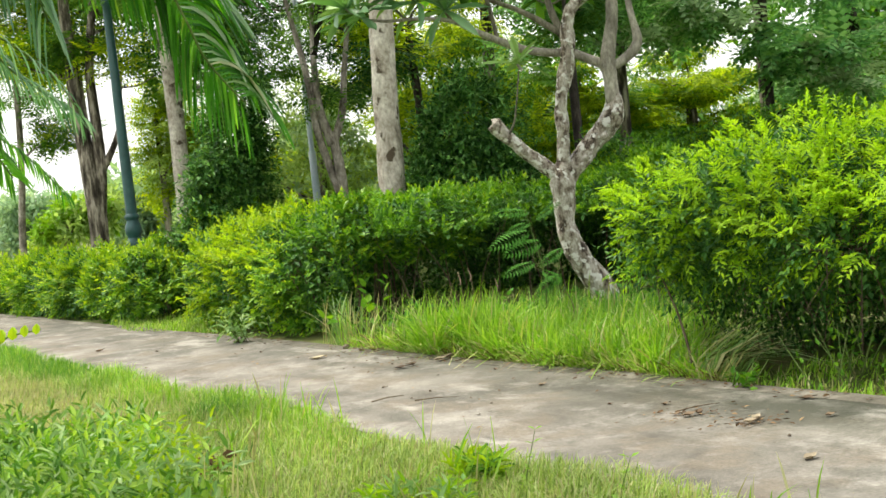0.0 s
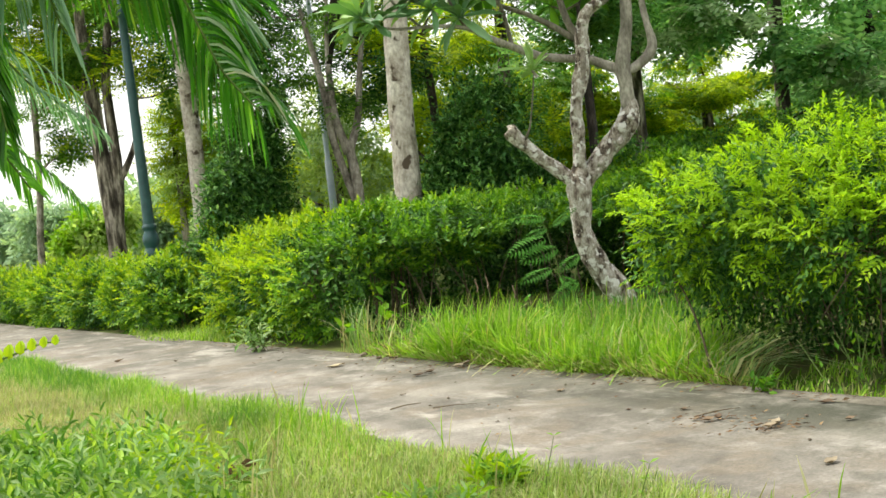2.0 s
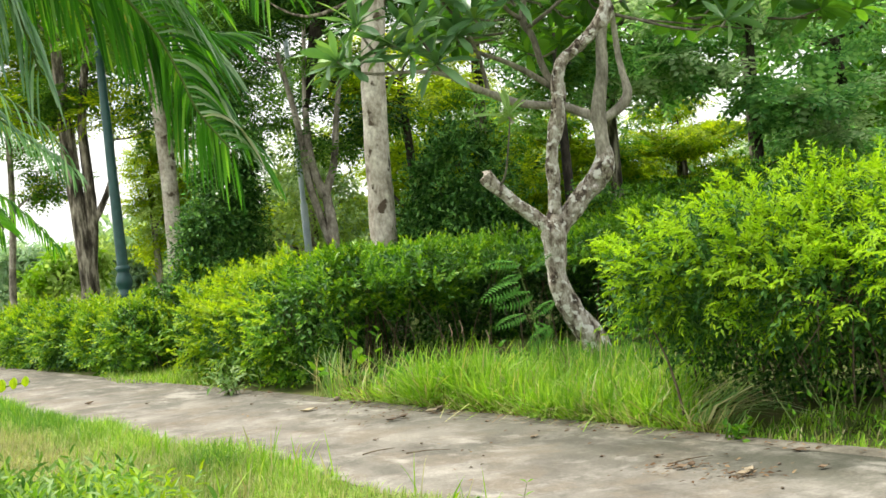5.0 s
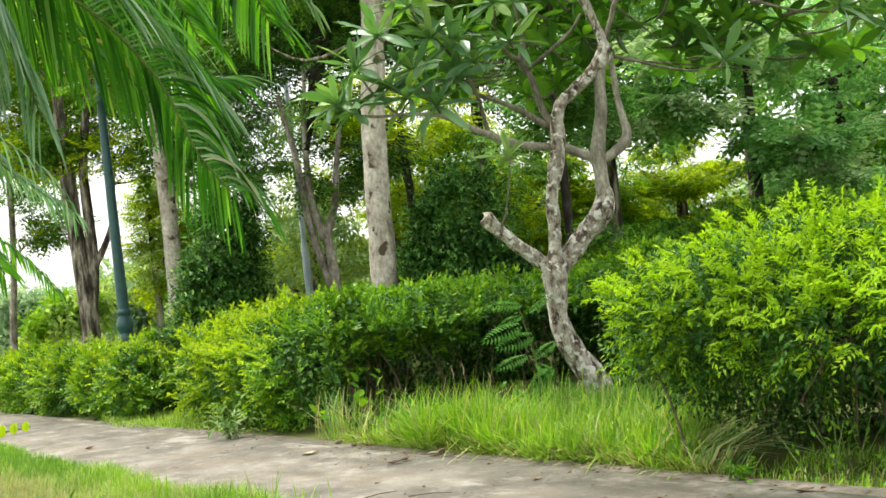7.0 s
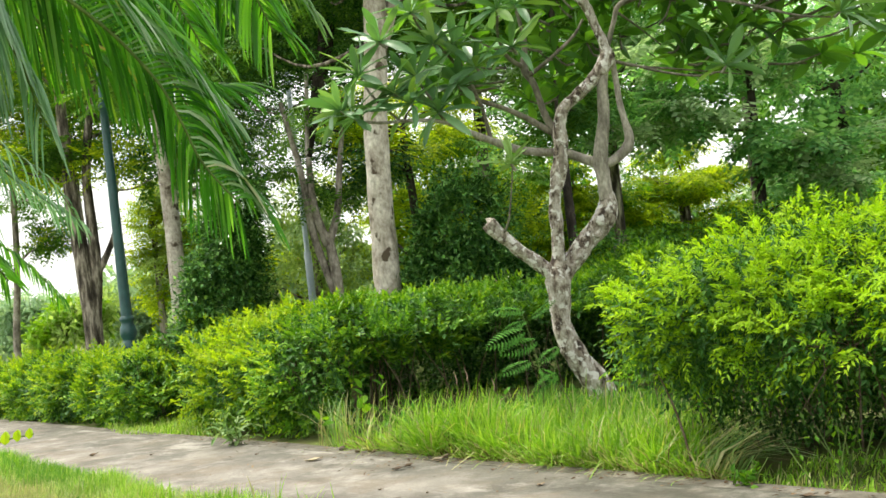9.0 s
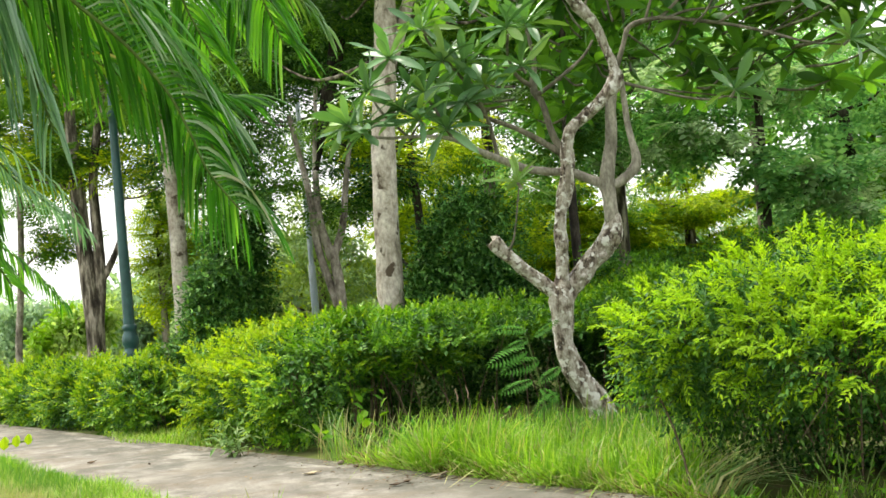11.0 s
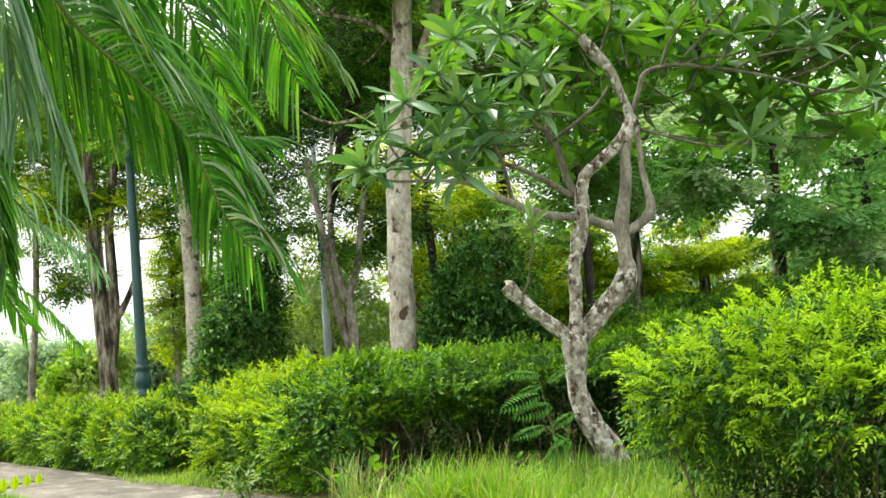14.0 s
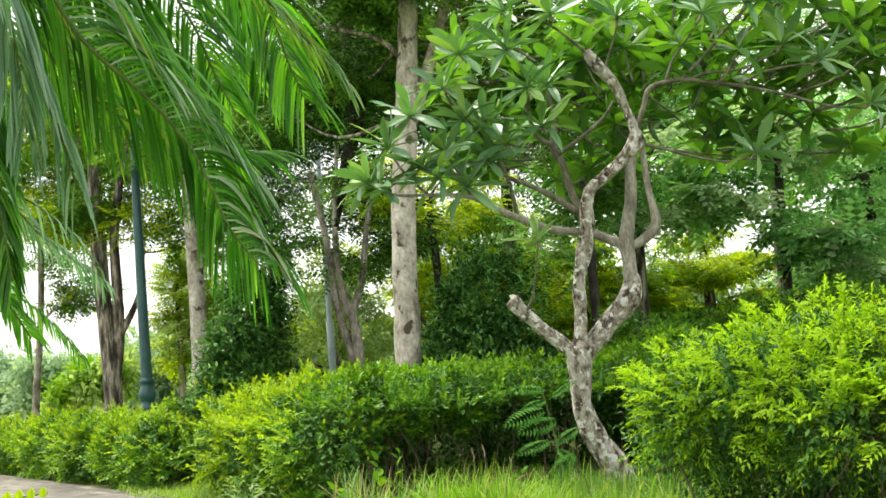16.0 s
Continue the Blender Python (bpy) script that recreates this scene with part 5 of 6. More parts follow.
# ---- lamp post ----
def lathe(name, profile, x, y, mat, seg=20):
    """A turned shape round an upright axis; profile: radius, height."""
    ang = np.linspace(0, 2 * np.pi, seg, endpoint=False)
    v = [(x + r * math.cos(t), y + r * math.sin(t), z) for r, z in profile for t in ang]
    f = [(i * seg + j, i * seg + (j + 1) % seg, (i + 1) * seg + (j + 1) % seg, (i + 1) * seg + j) for i in range(len(profile) - 1) for j in range(seg)]
    return bulk(name, np.array(v), np.array(f), mat, smooth=True)


LX, LY = -5.22, 22.0
post = thing("lamp_post", (LX, LY, 0), "dark teal green painted cast iron lamp post behind the hedge", "lamp post")
part("pedestal", lathe("pedestal", [(0.000, 0.000), (0.226, 0.000), (0.226, 0.080), (0.192, 0.120), (0.158, 0.200), (0.152, 0.667), (0.181, 0.746), (0.181, 0.813), (0.135, 0.892), (0.113, 0.971)], LX, LY, M_POST), post)
part("collar", lathe("collar", [(0.113, 0.971), (0.141, 1.062), (0.141, 1.129), (0.107, 1.174), (0.107, 1.208), (0.135, 1.265), (0.144, 1.332), (0.130, 1.411), (0.102, 1.468), (0.102, 1.502), (0.124, 1.535), (0.124, 1.569), (0.096, 1.603)], LX, LY, M_POST), post)
part("shaft", lathe("shaft", [(0.096, 1.597), (0.090, 2.528), (0.079, 3.882), (0.070, 5.010), (0.068, 5.146), (0.085, 5.168), (0.085, 5.236), (0.056, 5.281), (0.056, 6.138)], LX, LY, M_POST), post)
pole = thing("pole", (-2.27, 24.5, 0), "slim grey galvanised pole among distant trees", "pole")
part("shaft", lathe("shaft", [(0.0, 0.0), (0.075, 0.0), (0.07, 2.4), (0.05, 2.45), (0.045, 6.0)], -2.27, 24.5, M_STEEL), pole)


# ---- palm ----
def leaflet(p, d0, across, length, fall, width, k=9):
    """A long narrow folded leaflet that leaves the rachis along d0 and bends over under its weight."""
    v, q = [], np.array(p, float)
    d0 = unit(d0)
    for i in range(k):
        u = i / (k - 1)
        d = unit(d0 + np.array([0, 0, -fall * 1.7 * u ** 0.95]))
        w = unit(across - d * across.dot(d))
        n = np.cross(d, w)
        h = width * (math.sin(math.pi * (0.09 + 0.88 * u ** 0.85)) ** 0.65) if i < k - 1 else 0.0012
        v += [q - w * h - n * h * 0.45, q, q + w * h - n * h * 0.45]
        q = q + d * (length / (k - 1))
    f = [(i * 3 + j, i * 3 + j + 1, i * 3 + j + 4, i * 3 + j + 3) for i in range(k - 1) for j in range(2)]
    return np.array(v), np.array(f)


def frond(palm, rows, count, length, rng, twist=40.0, open_=52.0, fall=(1.0, 1.0), single=False, mat=None, width=0.017, lift=0.15, stout=0.011):
    """A feather frond: a rachis with a row of leaflets on each side. fall: how much those of either side hang."""
    line = smooth_line(rows, 8)
    fr = part("frond", tube_mesh("frond", [tube([(*p, stout * (1 - 0.8 * i / (len(rows) - 1)) + 0.002) for i, p in enumerate(rows)], 6, 8)], M_RACHIS), palm)
    acc = np.concatenate([[0], np.cumsum(np.linalg.norm(np.diff(line, axis=0), axis=1))])
    at_ = lambda d: np.array([np.interp(min(max(d, 0), acc[-1]), acc, line[:, k]) for k in range(3)])
    V, F, at = [], [], 0
    sway = [rng.normal(size=3) * 0.09 for _ in range(9)]
    for i in range(count):
        f = 0.05 + 0.94 * i / (count - 1)
        d = f * acc[-1]
        p, t = at_(d), unit(at_(d + 0.05) - at_(d - 0.05))
        flat = unit(np.cross(t, np.array([0, 0, 1.0])))
        tw, op = radians(twist), radians(open_ * (1.12 - 0.5 * f * f))
        side = flat * math.cos(tw) + np.cross(flat, t) * math.sin(tw)
        top = np.cross(t, side) if np.cross(t, side)[2] > 0 else -np.cross(t, side)
        for s, fl in zip((-1, 1), fall):
            ln = length * (0.48 + 0.62 * math.sin(math.pi * (0.14 + 0.80 * f))) * rng.uniform(0.93, 1.07)
            d0 = t * math.cos(op) + side * s * math.sin(op) + top * lift + sway[(i // 7 + s) % 9] + 0.06 * rng.normal(size=3)
            v, q = leaflet(p, d0, t + 0.25 * rng.normal(size=3), ln, fl * rng.uniform(0.8, 1.25), width * rng.uniform(0.8, 1.15))
            if single:
                # some near-row leaflets are pale, as painted sheen
                part("leaflet", bulk("leaflet", v, q, M_PALMSHEEN if s > 0 and rng.random() < 0.3 else M_PALM, smooth=True), fr)
            else:
                V.append(v)
                F.append(q + at)
                at += len(v)
    if V:
        part("foliage", bulk("foliage", np.vstack(V), np.vstack(F), mat or M_PALMB, smooth=True), fr, kind="stuff")
    return fr


pr = np.random.default_rng(91)
palm = thing("palm_tree", (-3.5, 6.0, 0), "feather palm with arching drooping green fronds", "palm tree")
part("trunk", tube_mesh("trunk", [tube([(-3.5, 6.0, -0.05, 0.17), (-3.48, 6.0, 1.0, 0.12), (-3.42, 6.0, 2.2, 0.10), (-3.4, 6.0, 3.3, 0.09), (-3.4, 6.0, 3.9, 0.11)], 12, 6, 0.02, pr)], M_PALEBARK), palm)
# the low frond that arches across, its near row of leaflets hanging straight down
frond(palm, [(-3.35, 5.95, 3.85), (-2.7, 5.7, 3.95), (-2.1, 5.55, 3.68), (-1.77, 5.58, 3.37), (-1.58, 5.66, 3.04), (-1.5, 5.72, 2.93), (-1.41, 5.78, 2.84), (-1.31, 5.84, 2.74), (-1.21, 5.9, 2.61), (-1.13, 5.96, 2.48), (-1.07, 6.02, 2.32), (-1.02, 6.08, 2.16), (-0.95, 6.14, 2.04), (-0.87, 6.2, 1.93)], 150, 0.66, pr, 30, 66, (1.9, 1.7), True, width=0.0095, lift=0.95)
frond(palm, [(-3.35, 5.85, 3.8), (-2.7, 5.3, 3.6), (-2.35, 5.0, 3.35), (-2.16, 5.0, 3.22), (-2.05, 5.03, 3.1), (-1.97, 5.06, 2.95), (-1.93, 5.1, 2.75), (-1.92, 5.15, 2.5)], 70, 0.55, pr, 35, 40, (2.6, 2.6), mat=M_PALMGREY, width=0.013)
# behind it, one whose leaflets run along the rachis
frond(palm, [(-3.35, 6.0, 3.88), (-2.7, 6.0, 4.05), (-2.25, 6.35, 3.78), (-1.87, 6.45, 3.37), (-1.71, 6.5, 3.16), (-1.53, 6.55, 2.98), (-1.34, 6.6, 2.80), (-1.18, 6.65, 2.67), (-1.04, 6.68, 2.61), (-0.89, 6.7, 2.59)], 110, 0.46, pr, 25, 34, (0.9, 0.6), width=0.0085)
frond(palm, [(-3.35, 6.05, 3.9), (-2.6, 6.1, 4.4), (-1.9, 6.15, 4.25), (-1.5, 6.18, 3.82), (-1.32, 6.2, 3.51), (-1.23, 6.25, 3.33), (-1.15, 6.3, 3.17), (-1.1, 6.35, 3.01), (-1.05, 6.4, 2.88), (-1.0, 6.45, 2.76)], 130, 0.50, pr, 50, 44, (2.6, 0.9), width=0.0092)
frond(palm, [(-3.35, 6.1, 3.95), (-2.5, 6.2, 4.6), (-1.7, 6.3, 4.45), (-1.25, 6.35, 3.95), (-0.99, 6.4, 3.55), (-0.88, 6.44, 3.45), (-0.81, 6.49, 3.34), (-0.77, 6.53, 3.21), (-0.74, 6.57, 3.07), (-0.7, 6.61, 2.95), (-0.66, 6.66, 2.84)], 136, 0.56, pr, 55, 44, (2.6, 0.7), width=0.0092)
frond(palm, [(-3.35, 5.9, 3.85), (-2.6, 5.4, 3.9), (-2.15, 5.1, 3.6), (-1.95, 5.1, 3.4), (-1.81, 5.1, 3.21), (-1.74, 5.15, 3.07), (-1.71, 5.2, 2.92), (-1.70, 5.25, 2.74), (-1.70, 5.3, 2.51)], 84, 0.50, pr, 35, 40, (2.6, 2.6), mat=M_PALMGREY, width=0.011)
frond(palm, [(-3.35, 5.95, 3.7), (-2.8, 5.7, 3.6), (-2.4, 5.6, 3.3), (-2.06, 5.6, 2.95), (-1.99, 5.64, 2.66), (-1.97, 5.67, 2.36), (-1.95, 5.71, 2.12), (-1.94, 5.75, 1.93)], 240, 0.33, pr, 48, 38, (1.1, 0.9), width=0.009)
frond(palm, [(-3.35, 5.95, 3.6), (-2.9, 5.85, 3.0), (-2.50, 5.8, 2.4), (-2.30, 5.9, 2.2), (-2.18, 5.93, 2.07), (-2.09, 5.95, 1.94), (-2.01, 5.97, 1.80), (-1.95, 6.0, 1.68)], 120, 0.24, pr, 60, 42, (0.9, 0.7), width=0.0085, mat=M_PALMLIT)
frond(palm, [(-3.35, 6.1, 3.9), (-2.6, 6.4, 4.3), (-2.05, 6.55, 4.0), (-1.8, 6.6, 3.65), (-1.63, 6.65, 3.48), (-1.5, 6.7, 3.28), (-1.42, 6.75, 3.07), (-1.37, 6.8, 2.85)], 140, 0.56, pr, 30, 44, (2.4, 1.8), width=0.0115)
frond(palm, [(-3.35, 6.15, 3.95), (-2.5, 6.5, 4.7), (-1.8, 6.65, 4.5), (-1.25, 6.7, 3.74), (-1.08, 6.75, 3.59), (-0.99, 6.8, 3.41), (-0.94, 6.85, 3.2), (-0.92, 6.9, 2.98)], 130, 0.5, pr, 30, 44, (2.4, 1.8), width=0.0105)
frond(palm, [(-3.35, 6.1, 3.9), (-2.8, 6.4, 4.25), (-2.4, 6.6, 4.05), (-2.24, 6.7, 3.87), (-2.1, 6.75, 3.63), (-2.02, 6.8, 3.38), (-1.96, 6.85, 3.14), (-1.95, 6.9, 2.9)], 70, 0.5, pr, 30, 44, (2.4, 1.8), width=0.0105)
frond(palm, [(-3.35, 6.1, 3.95), (-2.4, 6.2, 4.75), (-1.6, 6.25, 4.3), (-1.2, 6.27, 3.8), (-0.98, 6.3, 3.51), (-0.82, 6.35, 3.34), (-0.67, 6.4, 3.17), (-0.53, 6.45, 3.01), (-0.42, 6.5, 2.88)], 110, 0.36, pr, 20, 36, (0.5, 1.3), width=0.0085, mat=M_PALMTIP)
frond(palm, [(-3.35, 6.1, 3.9), (-2.5, 6.2, 4.2), (-1.9, 6.25, 3.75), (-1.6, 6.28, 3.42), (-1.42, 6.3, 3.17), (-1.31, 6.35, 2.92), (-1.22, 6.4, 2.73), (-1.14, 6.45, 2.54), (-1.07, 6.5, 2.37), (-1.01, 6.55, 2.21), (-0.96, 6.6, 2.08)], 120, 0.50, pr, 30, 50, (2.6, 2.0), width=0.0105, lift=0.5)
frond(palm, [(-3.35, 6.0, 3.85), (-2.7, 6.0, 3.95), (-2.2, 6.0, 3.6), (-1.96, 6.0, 3.3), (-1.84, 6.05, 3.08), (-1.72, 6.1, 2.91), (-1.60, 6.15, 2.79), (-1.47, 6.2, 2.70), (-1.35, 6.25, 2.60), (-1.27, 6.3, 2.47)], 64, 0.54, pr, 30, 54, (2.2, 1.8), width=0.0085, lift=0.5)
frond(palm, [(-3.35, 5.9, 3.8), (-2.7, 5.6, 3.85), (-2.2, 5.5, 3.45), (-1.97, 5.5, 3.18), (-1.84, 5.5, 2.99), (-1.76, 5.53, 2.87), (-1.71, 5.56, 2.73), (-1.66, 5.59, 2.6), (-1.63, 5.62, 2.46), (-1.6, 5.65, 2.32)], 56, 0.46, pr, 30, 40, (2.4, 2.2), mat=M_PALMGREY, width=0.0085)
for a in (120, 165, 205, 250, 300):
    c, s = math.cos(radians(a)), math.sin(radians(a))
    frond(palm, [(-3.4 + 0.1 * c, 6 + 0.1 * s, 3.85), (-3.4 + 0.7 * c, 6 + 0.7 * s, 4.2), (-3.4 + 1.4 * c, 6 + 1.4 * s, 4.0), (-3.4 + 1.9 * c, 6 + 1.9 * s, 3.3), (-3.4 + 2.1 * c, 6 + 2.1 * s, 2.6)], 44, 0.5, pr)
palm2 = thing("palm_tree", (-5.6, 9.0, 0), "palm with thin greyish drooping frond", "palm tree")
part("trunk", tube_mesh("trunk", [tube([(-5.6, 9.0, -0.05, 0.16), (-5.6, 9.0, 1.2, 0.11), (-5.58, 9.0, 2.6, 0.1)], 10, 5, 0.02, pr)], M_PALEBARK), palm2)
frond(palm2, [(-5.5, 9.0, 2.5), (-4.6, 9.0, 2.6), (-3.9, 9.0, 2.45), (-3.49, 9.0, 2.31), (-3.25, 9.05, 2.24), (-3.07, 9.1, 2.15), (-2.93, 9.15, 2.03), (-2.8, 9.2, 1.89), (-2.71, 9.25, 1.76), (-2.66, 9.3, 1.66)], 90, 0.26, pr, 20, 66, (3.6, 3.6), mat=M_PALMB, width=0.0065, lift=0.3)
frond(palm2, [(-5.5, 9.0, 2.6), (-4.6, 9.0, 3.3), (-3.8, 9.0, 3.25), (-3.2, 9.0, 2.93), (-3.03, 9.05, 2.78), (-2.87, 9.1, 2.57), (-2.73, 9.15, 2.44), (-2.59, 9.2, 2.31), (-2.47, 9.25, 2.21)], 110, 0.34, pr, 35, 48, (1.5, 1.2), mat=M_PALMGREY, width=0.0075)
frond(palm2, [(-5.5, 9.0, 2.65), (-4.6, 8.7, 3.1), (-3.7, 8.6, 3.05), (-3.11, 8.6, 2.86), (-2.84, 8.7, 2.77), (-2.65, 8.8, 2.61), (-2.49, 8.9, 2.41), (-2.39, 9.0, 2.17)], 36, 0.34, pr, 30, 46, (2.6, 2.6), mat=M_PALMGREY, width=0.0065)


# ---- grass ----
def blades(name, pos, height, rng, lean=0.5, width=0.006, mats=None, which=None, wind=(0.15, -0.1), heading=None):
    """Curved tapering grass blades."""
    n = len(pos)
    th = rng.uniform(0, 2 * np.pi, n) if heading is None else heading + 0.35 * rng.normal(size=n)
    d = np.stack([np.cos(th), np.sin(th)], 1) * (lean * rng.random(n))[:, None] + np.array(wind)
    side = np.stack([-np.sin(th + rng.normal(size=n) * 0.6), np.cos(th + rng.normal(size=n) * 0.6)], 1)
    h = np.asarray(height)
    w = width * rng.uniform(0.6, 1.4, n)
    V = np.zeros((n, 7, 3))
    for k, (u, ww) in enumerate(((0, 0.8), (0.4, 1.0), (0.75, 0.7), (1.0, 0.0))):
        c = np.zeros((n, 3))
        c[:, :2] = pos[:, :2] + d * (h * u ** 1.8)[:, None]
        c[:, 2] = pos[:, 2] + h * (u - 0.38 * (d ** 2).sum(1) * u ** 2.5)
        if k < 3:
            off = np.zeros((n, 3))
            off[:, :2] = side * (w * ww)[:, None]
            V[:, 2 * k], V[:, 2 * k + 1] = c - off, c + off
        else:
            V[:, 6] = c
    tri = np.array([(0, 1, 3), (0, 3, 2), (2, 3, 5), (2, 5, 4), (4, 5, 6)])
    F = (np.arange(n)[:, None, None] * 7 + tri[None]).reshape(-1, 3)
    return bulk(name, V.reshape(-1, 3), F, mats, None if which is None else np.repeat(which, 5), smooth=False)


gr = np.random.default_rng(101)


def scatter(n, s0, s1, n0, n1):
    s, m = gr.uniform(s0, s1, n), gr.uniform(n0, n1, n)
    q = s[:, None] * E_ALONG + m[:, None] * E_ACROSS
    return s, m, np.stack([q[:, 0], q[:, 1], ground_z(q[:, 0], q[:, 1]) - 0.01], 1)


def seen_from_lawn(p, lo=2.2, half=0.42):
    return (p[:, 1] > lo) & (np.abs(p[:, 0]) < half * p[:, 1] + 0.3)


# tall grass between kerb and tree
s, m, p = scatter(1500, 5.6, 11.6, KERB - 0.05, 7.2)
edge = KERB + 0.02 + 0.06 * np.sin(s * 2.3) + 0.04 * np.sin(s * 7.1)
keep = (gr.random(len(m)) < np.clip((10.7 - s) / 1.3, 0.03, 1)) & (m > edge) & (s > 6.2 + 0.5 * gr.random(len(s))) & (m < KERB + 0.25 + np.minimum(1.1 * np.maximum(0, s - 6.5), 0.95 + 0.25 * np.sin(s * 1.9)))
p, m, s = p[keep], m[keep], s[keep]
per = 24
vigour = (0.275 + 0.12 * lump(p, 2.6) - 0.05 * np.clip((m - KERB - 0.3) * 1.2, 0, 1)) * np.clip((11.6 - s) / 1.2, 0.35, 1)
p, vigour = np.repeat(p, per, axis=0), np.repeat(vigour, per)
heading = gr.uniform(0, 2 * np.pi, len(p))
p = p + np.stack([np.cos(heading), np.sin(heading), np.zeros(len(p))], 1) * (0.05 * gr.random(len(p)))[:, None]
h = vigour * np.clip(0.92 * np.exp(0.36 * gr.normal(size=len(p))), 0.4, 1.7)
which = (gr.random(len(p)) < 0.06).astype(int)
single("tall_grass", blades("tall_grass", p, h, gr, 1.3, 0.0058, [M_GRASS, M_DRY], which, (0.1, -0.12), heading), on_path(9, 7), "tall bright green grass beside the kerb under the frangipani", "grass", kind="stuff")
# darker grass in the shade between the belt and the tree
s, m, p = scatter(190, 8.0, 10.9, KERB + 1.0, 8.0)
per = 22
heading = gr.uniform(0, 2 * np.pi, len(p) * per)
p = np.repeat(p, per, axis=0) + np.stack([np.cos(heading), np.sin(heading), np.zeros(len(heading))], 1) * (0.05 * gr.random(len(heading)))[:, None]
single("shade_grass", blades("shade_grass", p, gr.uniform(0.14, 0.36, len(p)), gr, 1.2, 0.0058, [M_LUSH, M_DRY], (gr.random(len(p)) < 0.12).astype(int), (0.1, -0.12), heading), on_path(9.5, 7.3), "dark green grass with dry blades in the shade under the frangipani", "grass", kind="stuff")
s, m, p = scatter(1300, 7.0, 11.6, KERB + 0.05, 7.3)
single("grass_stalks", blades("grass_stalks", p, gr.uniform(0.30, 0.60, len(p)), gr, 2.0, 0.0045, [M_GRASS, M_DRY], (gr.random(len(p)) < 0.2).astype(int)), on_path(8.5, 7), "long arching grass blades with pale dry stalks", "grass", kind="stuff")
# blades and withered straw hanging over the kerb
s, m, p = scatter(1100, 6.0, 11.0, KERB - 0.02, KERB + 0.12)
single("grass_fringe", blades("grass_fringe", p, gr.uniform(0.10, 0.30, len(p)), gr, 0.9, 0.0045, [M_GRASS, M_DRY, M_CRUMB], gr.choice(3, len(p), p=[0.5, 0.32, 0.18]), tuple(-0.8 * E_ACROSS[:2])), on_path(8.5, KERB), "grass blades and withered straw hanging over the kerb", "grass", kind="stuff")
# arching tuft beside the bush
s, m, p = scatter(130, 6.0, 6.7, KERB + 0.02, KERB + 0.25)
single("grass_tuft", blades("grass_tuft", p, gr.uniform(0.34, 0.62, len(p)), gr, 0.5, 0.0075, [M_DRY, M_PALEWEED], (gr.random(len(p)) < 0.65).astype(int), (0.95, -0.5)), on_path(6.3, 6.0), "arching tuft of long pale grass beside the bush", "grass", kind="stuff")
s, m, p = scatter(110, 11.3, 11.9, KERB + 0.1, KERB + 0.5)
single("grass_tuft", blades("grass_tuft", p, gr.uniform(0.3, 0.58, len(p)), gr, 1.0, 0.0055, [M_PALEWEED, M_DRY], (gr.random(len(p)) < 0.4).astype(int)), on_path(11.6, 6.0), "thin pale grass tuft at the hedge foot", "grass", kind="stuff")
# short grass in the gap between hedges, and along the hedge feet
s, m, p = scatter(5200, 14.8, 18.6, KERB - 0.35, 7.2)
k = m > KERB - 0.02 - 0.30 * np.clip(1 - np.abs(s - 16.8) / 1.6, 0, 1)
single("short_grass", blades("short_grass", p[k], gr.uniform(0.05, 0.16, int(k.sum())), gr, 0.9, 0.006, [M_LAWN, M_GRASS], (gr.random(int(k.sum())) < 0.5).astype(int)), on_path(16.8, 6.2), "short green grass in the gap between hedges", "grass", kind="stuff")
s, m, p = scatter(2200, 3.0, 6.0, KERB - 0.03, KERB + 0.9)
single("short_grass", blades("short_grass", p, gr.uniform(0.03, 0.12, len(p)), gr, 1.0, 0.005, [M_GRASS, M_DRY], (gr.random(len(p)) < 0.2).astype(int)), on_path(4.5, 6.2), "sparse short grass under the bush", "grass", kind="stuff")

# the lawn where the camera stands
s, m, p = scatter(520000, 0.5, 17.5, -4.5, EDGE + 0.22)
edge = EDGE + 0.02 + 0.09 * np.sin(s * 1.7) + 0.06 * np.sin(s * 4.3 + 1) + 0.05 * np.sin(s * 13.0) * np.sin(s * 5.1) + 0.03 * gr.normal(size=len(s))
keep = seen_from_lawn(p) & (m < edge)
p, m, s = p[keep], m[keep], s[keep]
thick = 0.5 + 0.5 * lump(p + 3, 2.1)
h = (0.05 + 0.085 * thick) * gr.uniform(0.5, 1.4, len(p)) * np.clip(0.8 + (edge[keep] - m) * 1.5, 0.75, 1.0)
pale = np.clip(0.5 + 0.6 * lump(p * np.array([1, 1, 0]) + 1.0, 1.1), 0, 1)
inset = edge[keep] - m
pale = np.maximum(pale, np.clip((s - 6.5) / 1.5, 0, 1) * np.clip((inset - 0.45) / 0.25, 0, 1) * np.clip((2.2 - inset) / 0.6, 0, 1) * 0.9)
which = np.where(gr.random(len(p)) < 0.05 + 0.34 * pale ** 2, 1, 0)
lush = np.clip((s - 6.0) / 2.0, 0, 1) * np.clip((0.55 - inset) / 0.3, 0, 1)
which = np.where(gr.random(len(p)) < 0.7 * lush, 2, which)
straw = np.clip(s - 8.0, 0, 1) * np.clip((14.0 - s) / 1.5, 0, 1) * np.clip((inset - 0.55) / 0.25, 0, 1) * np.clip((1.9 - inset) / 0.4, 0, 1)
which = np.where(gr.random(len(p)) < 0.5 * straw, 1, which)
deep = np.clip((s - 10.5) / 1.5, 0, 1) * np.clip((0.8 - inset) / 0.3, 0, 1)
deep = np.maximum(deep, np.exp(-((s - 8.3) / 0.35) ** 2 - ((inset - 0.45) / 0.25) ** 2))
which = np.where(gr.random(len(p)) < 0.75 * deep, 3, which)
h = h * (1 + 0.35 * lush + 0.4 * deep)
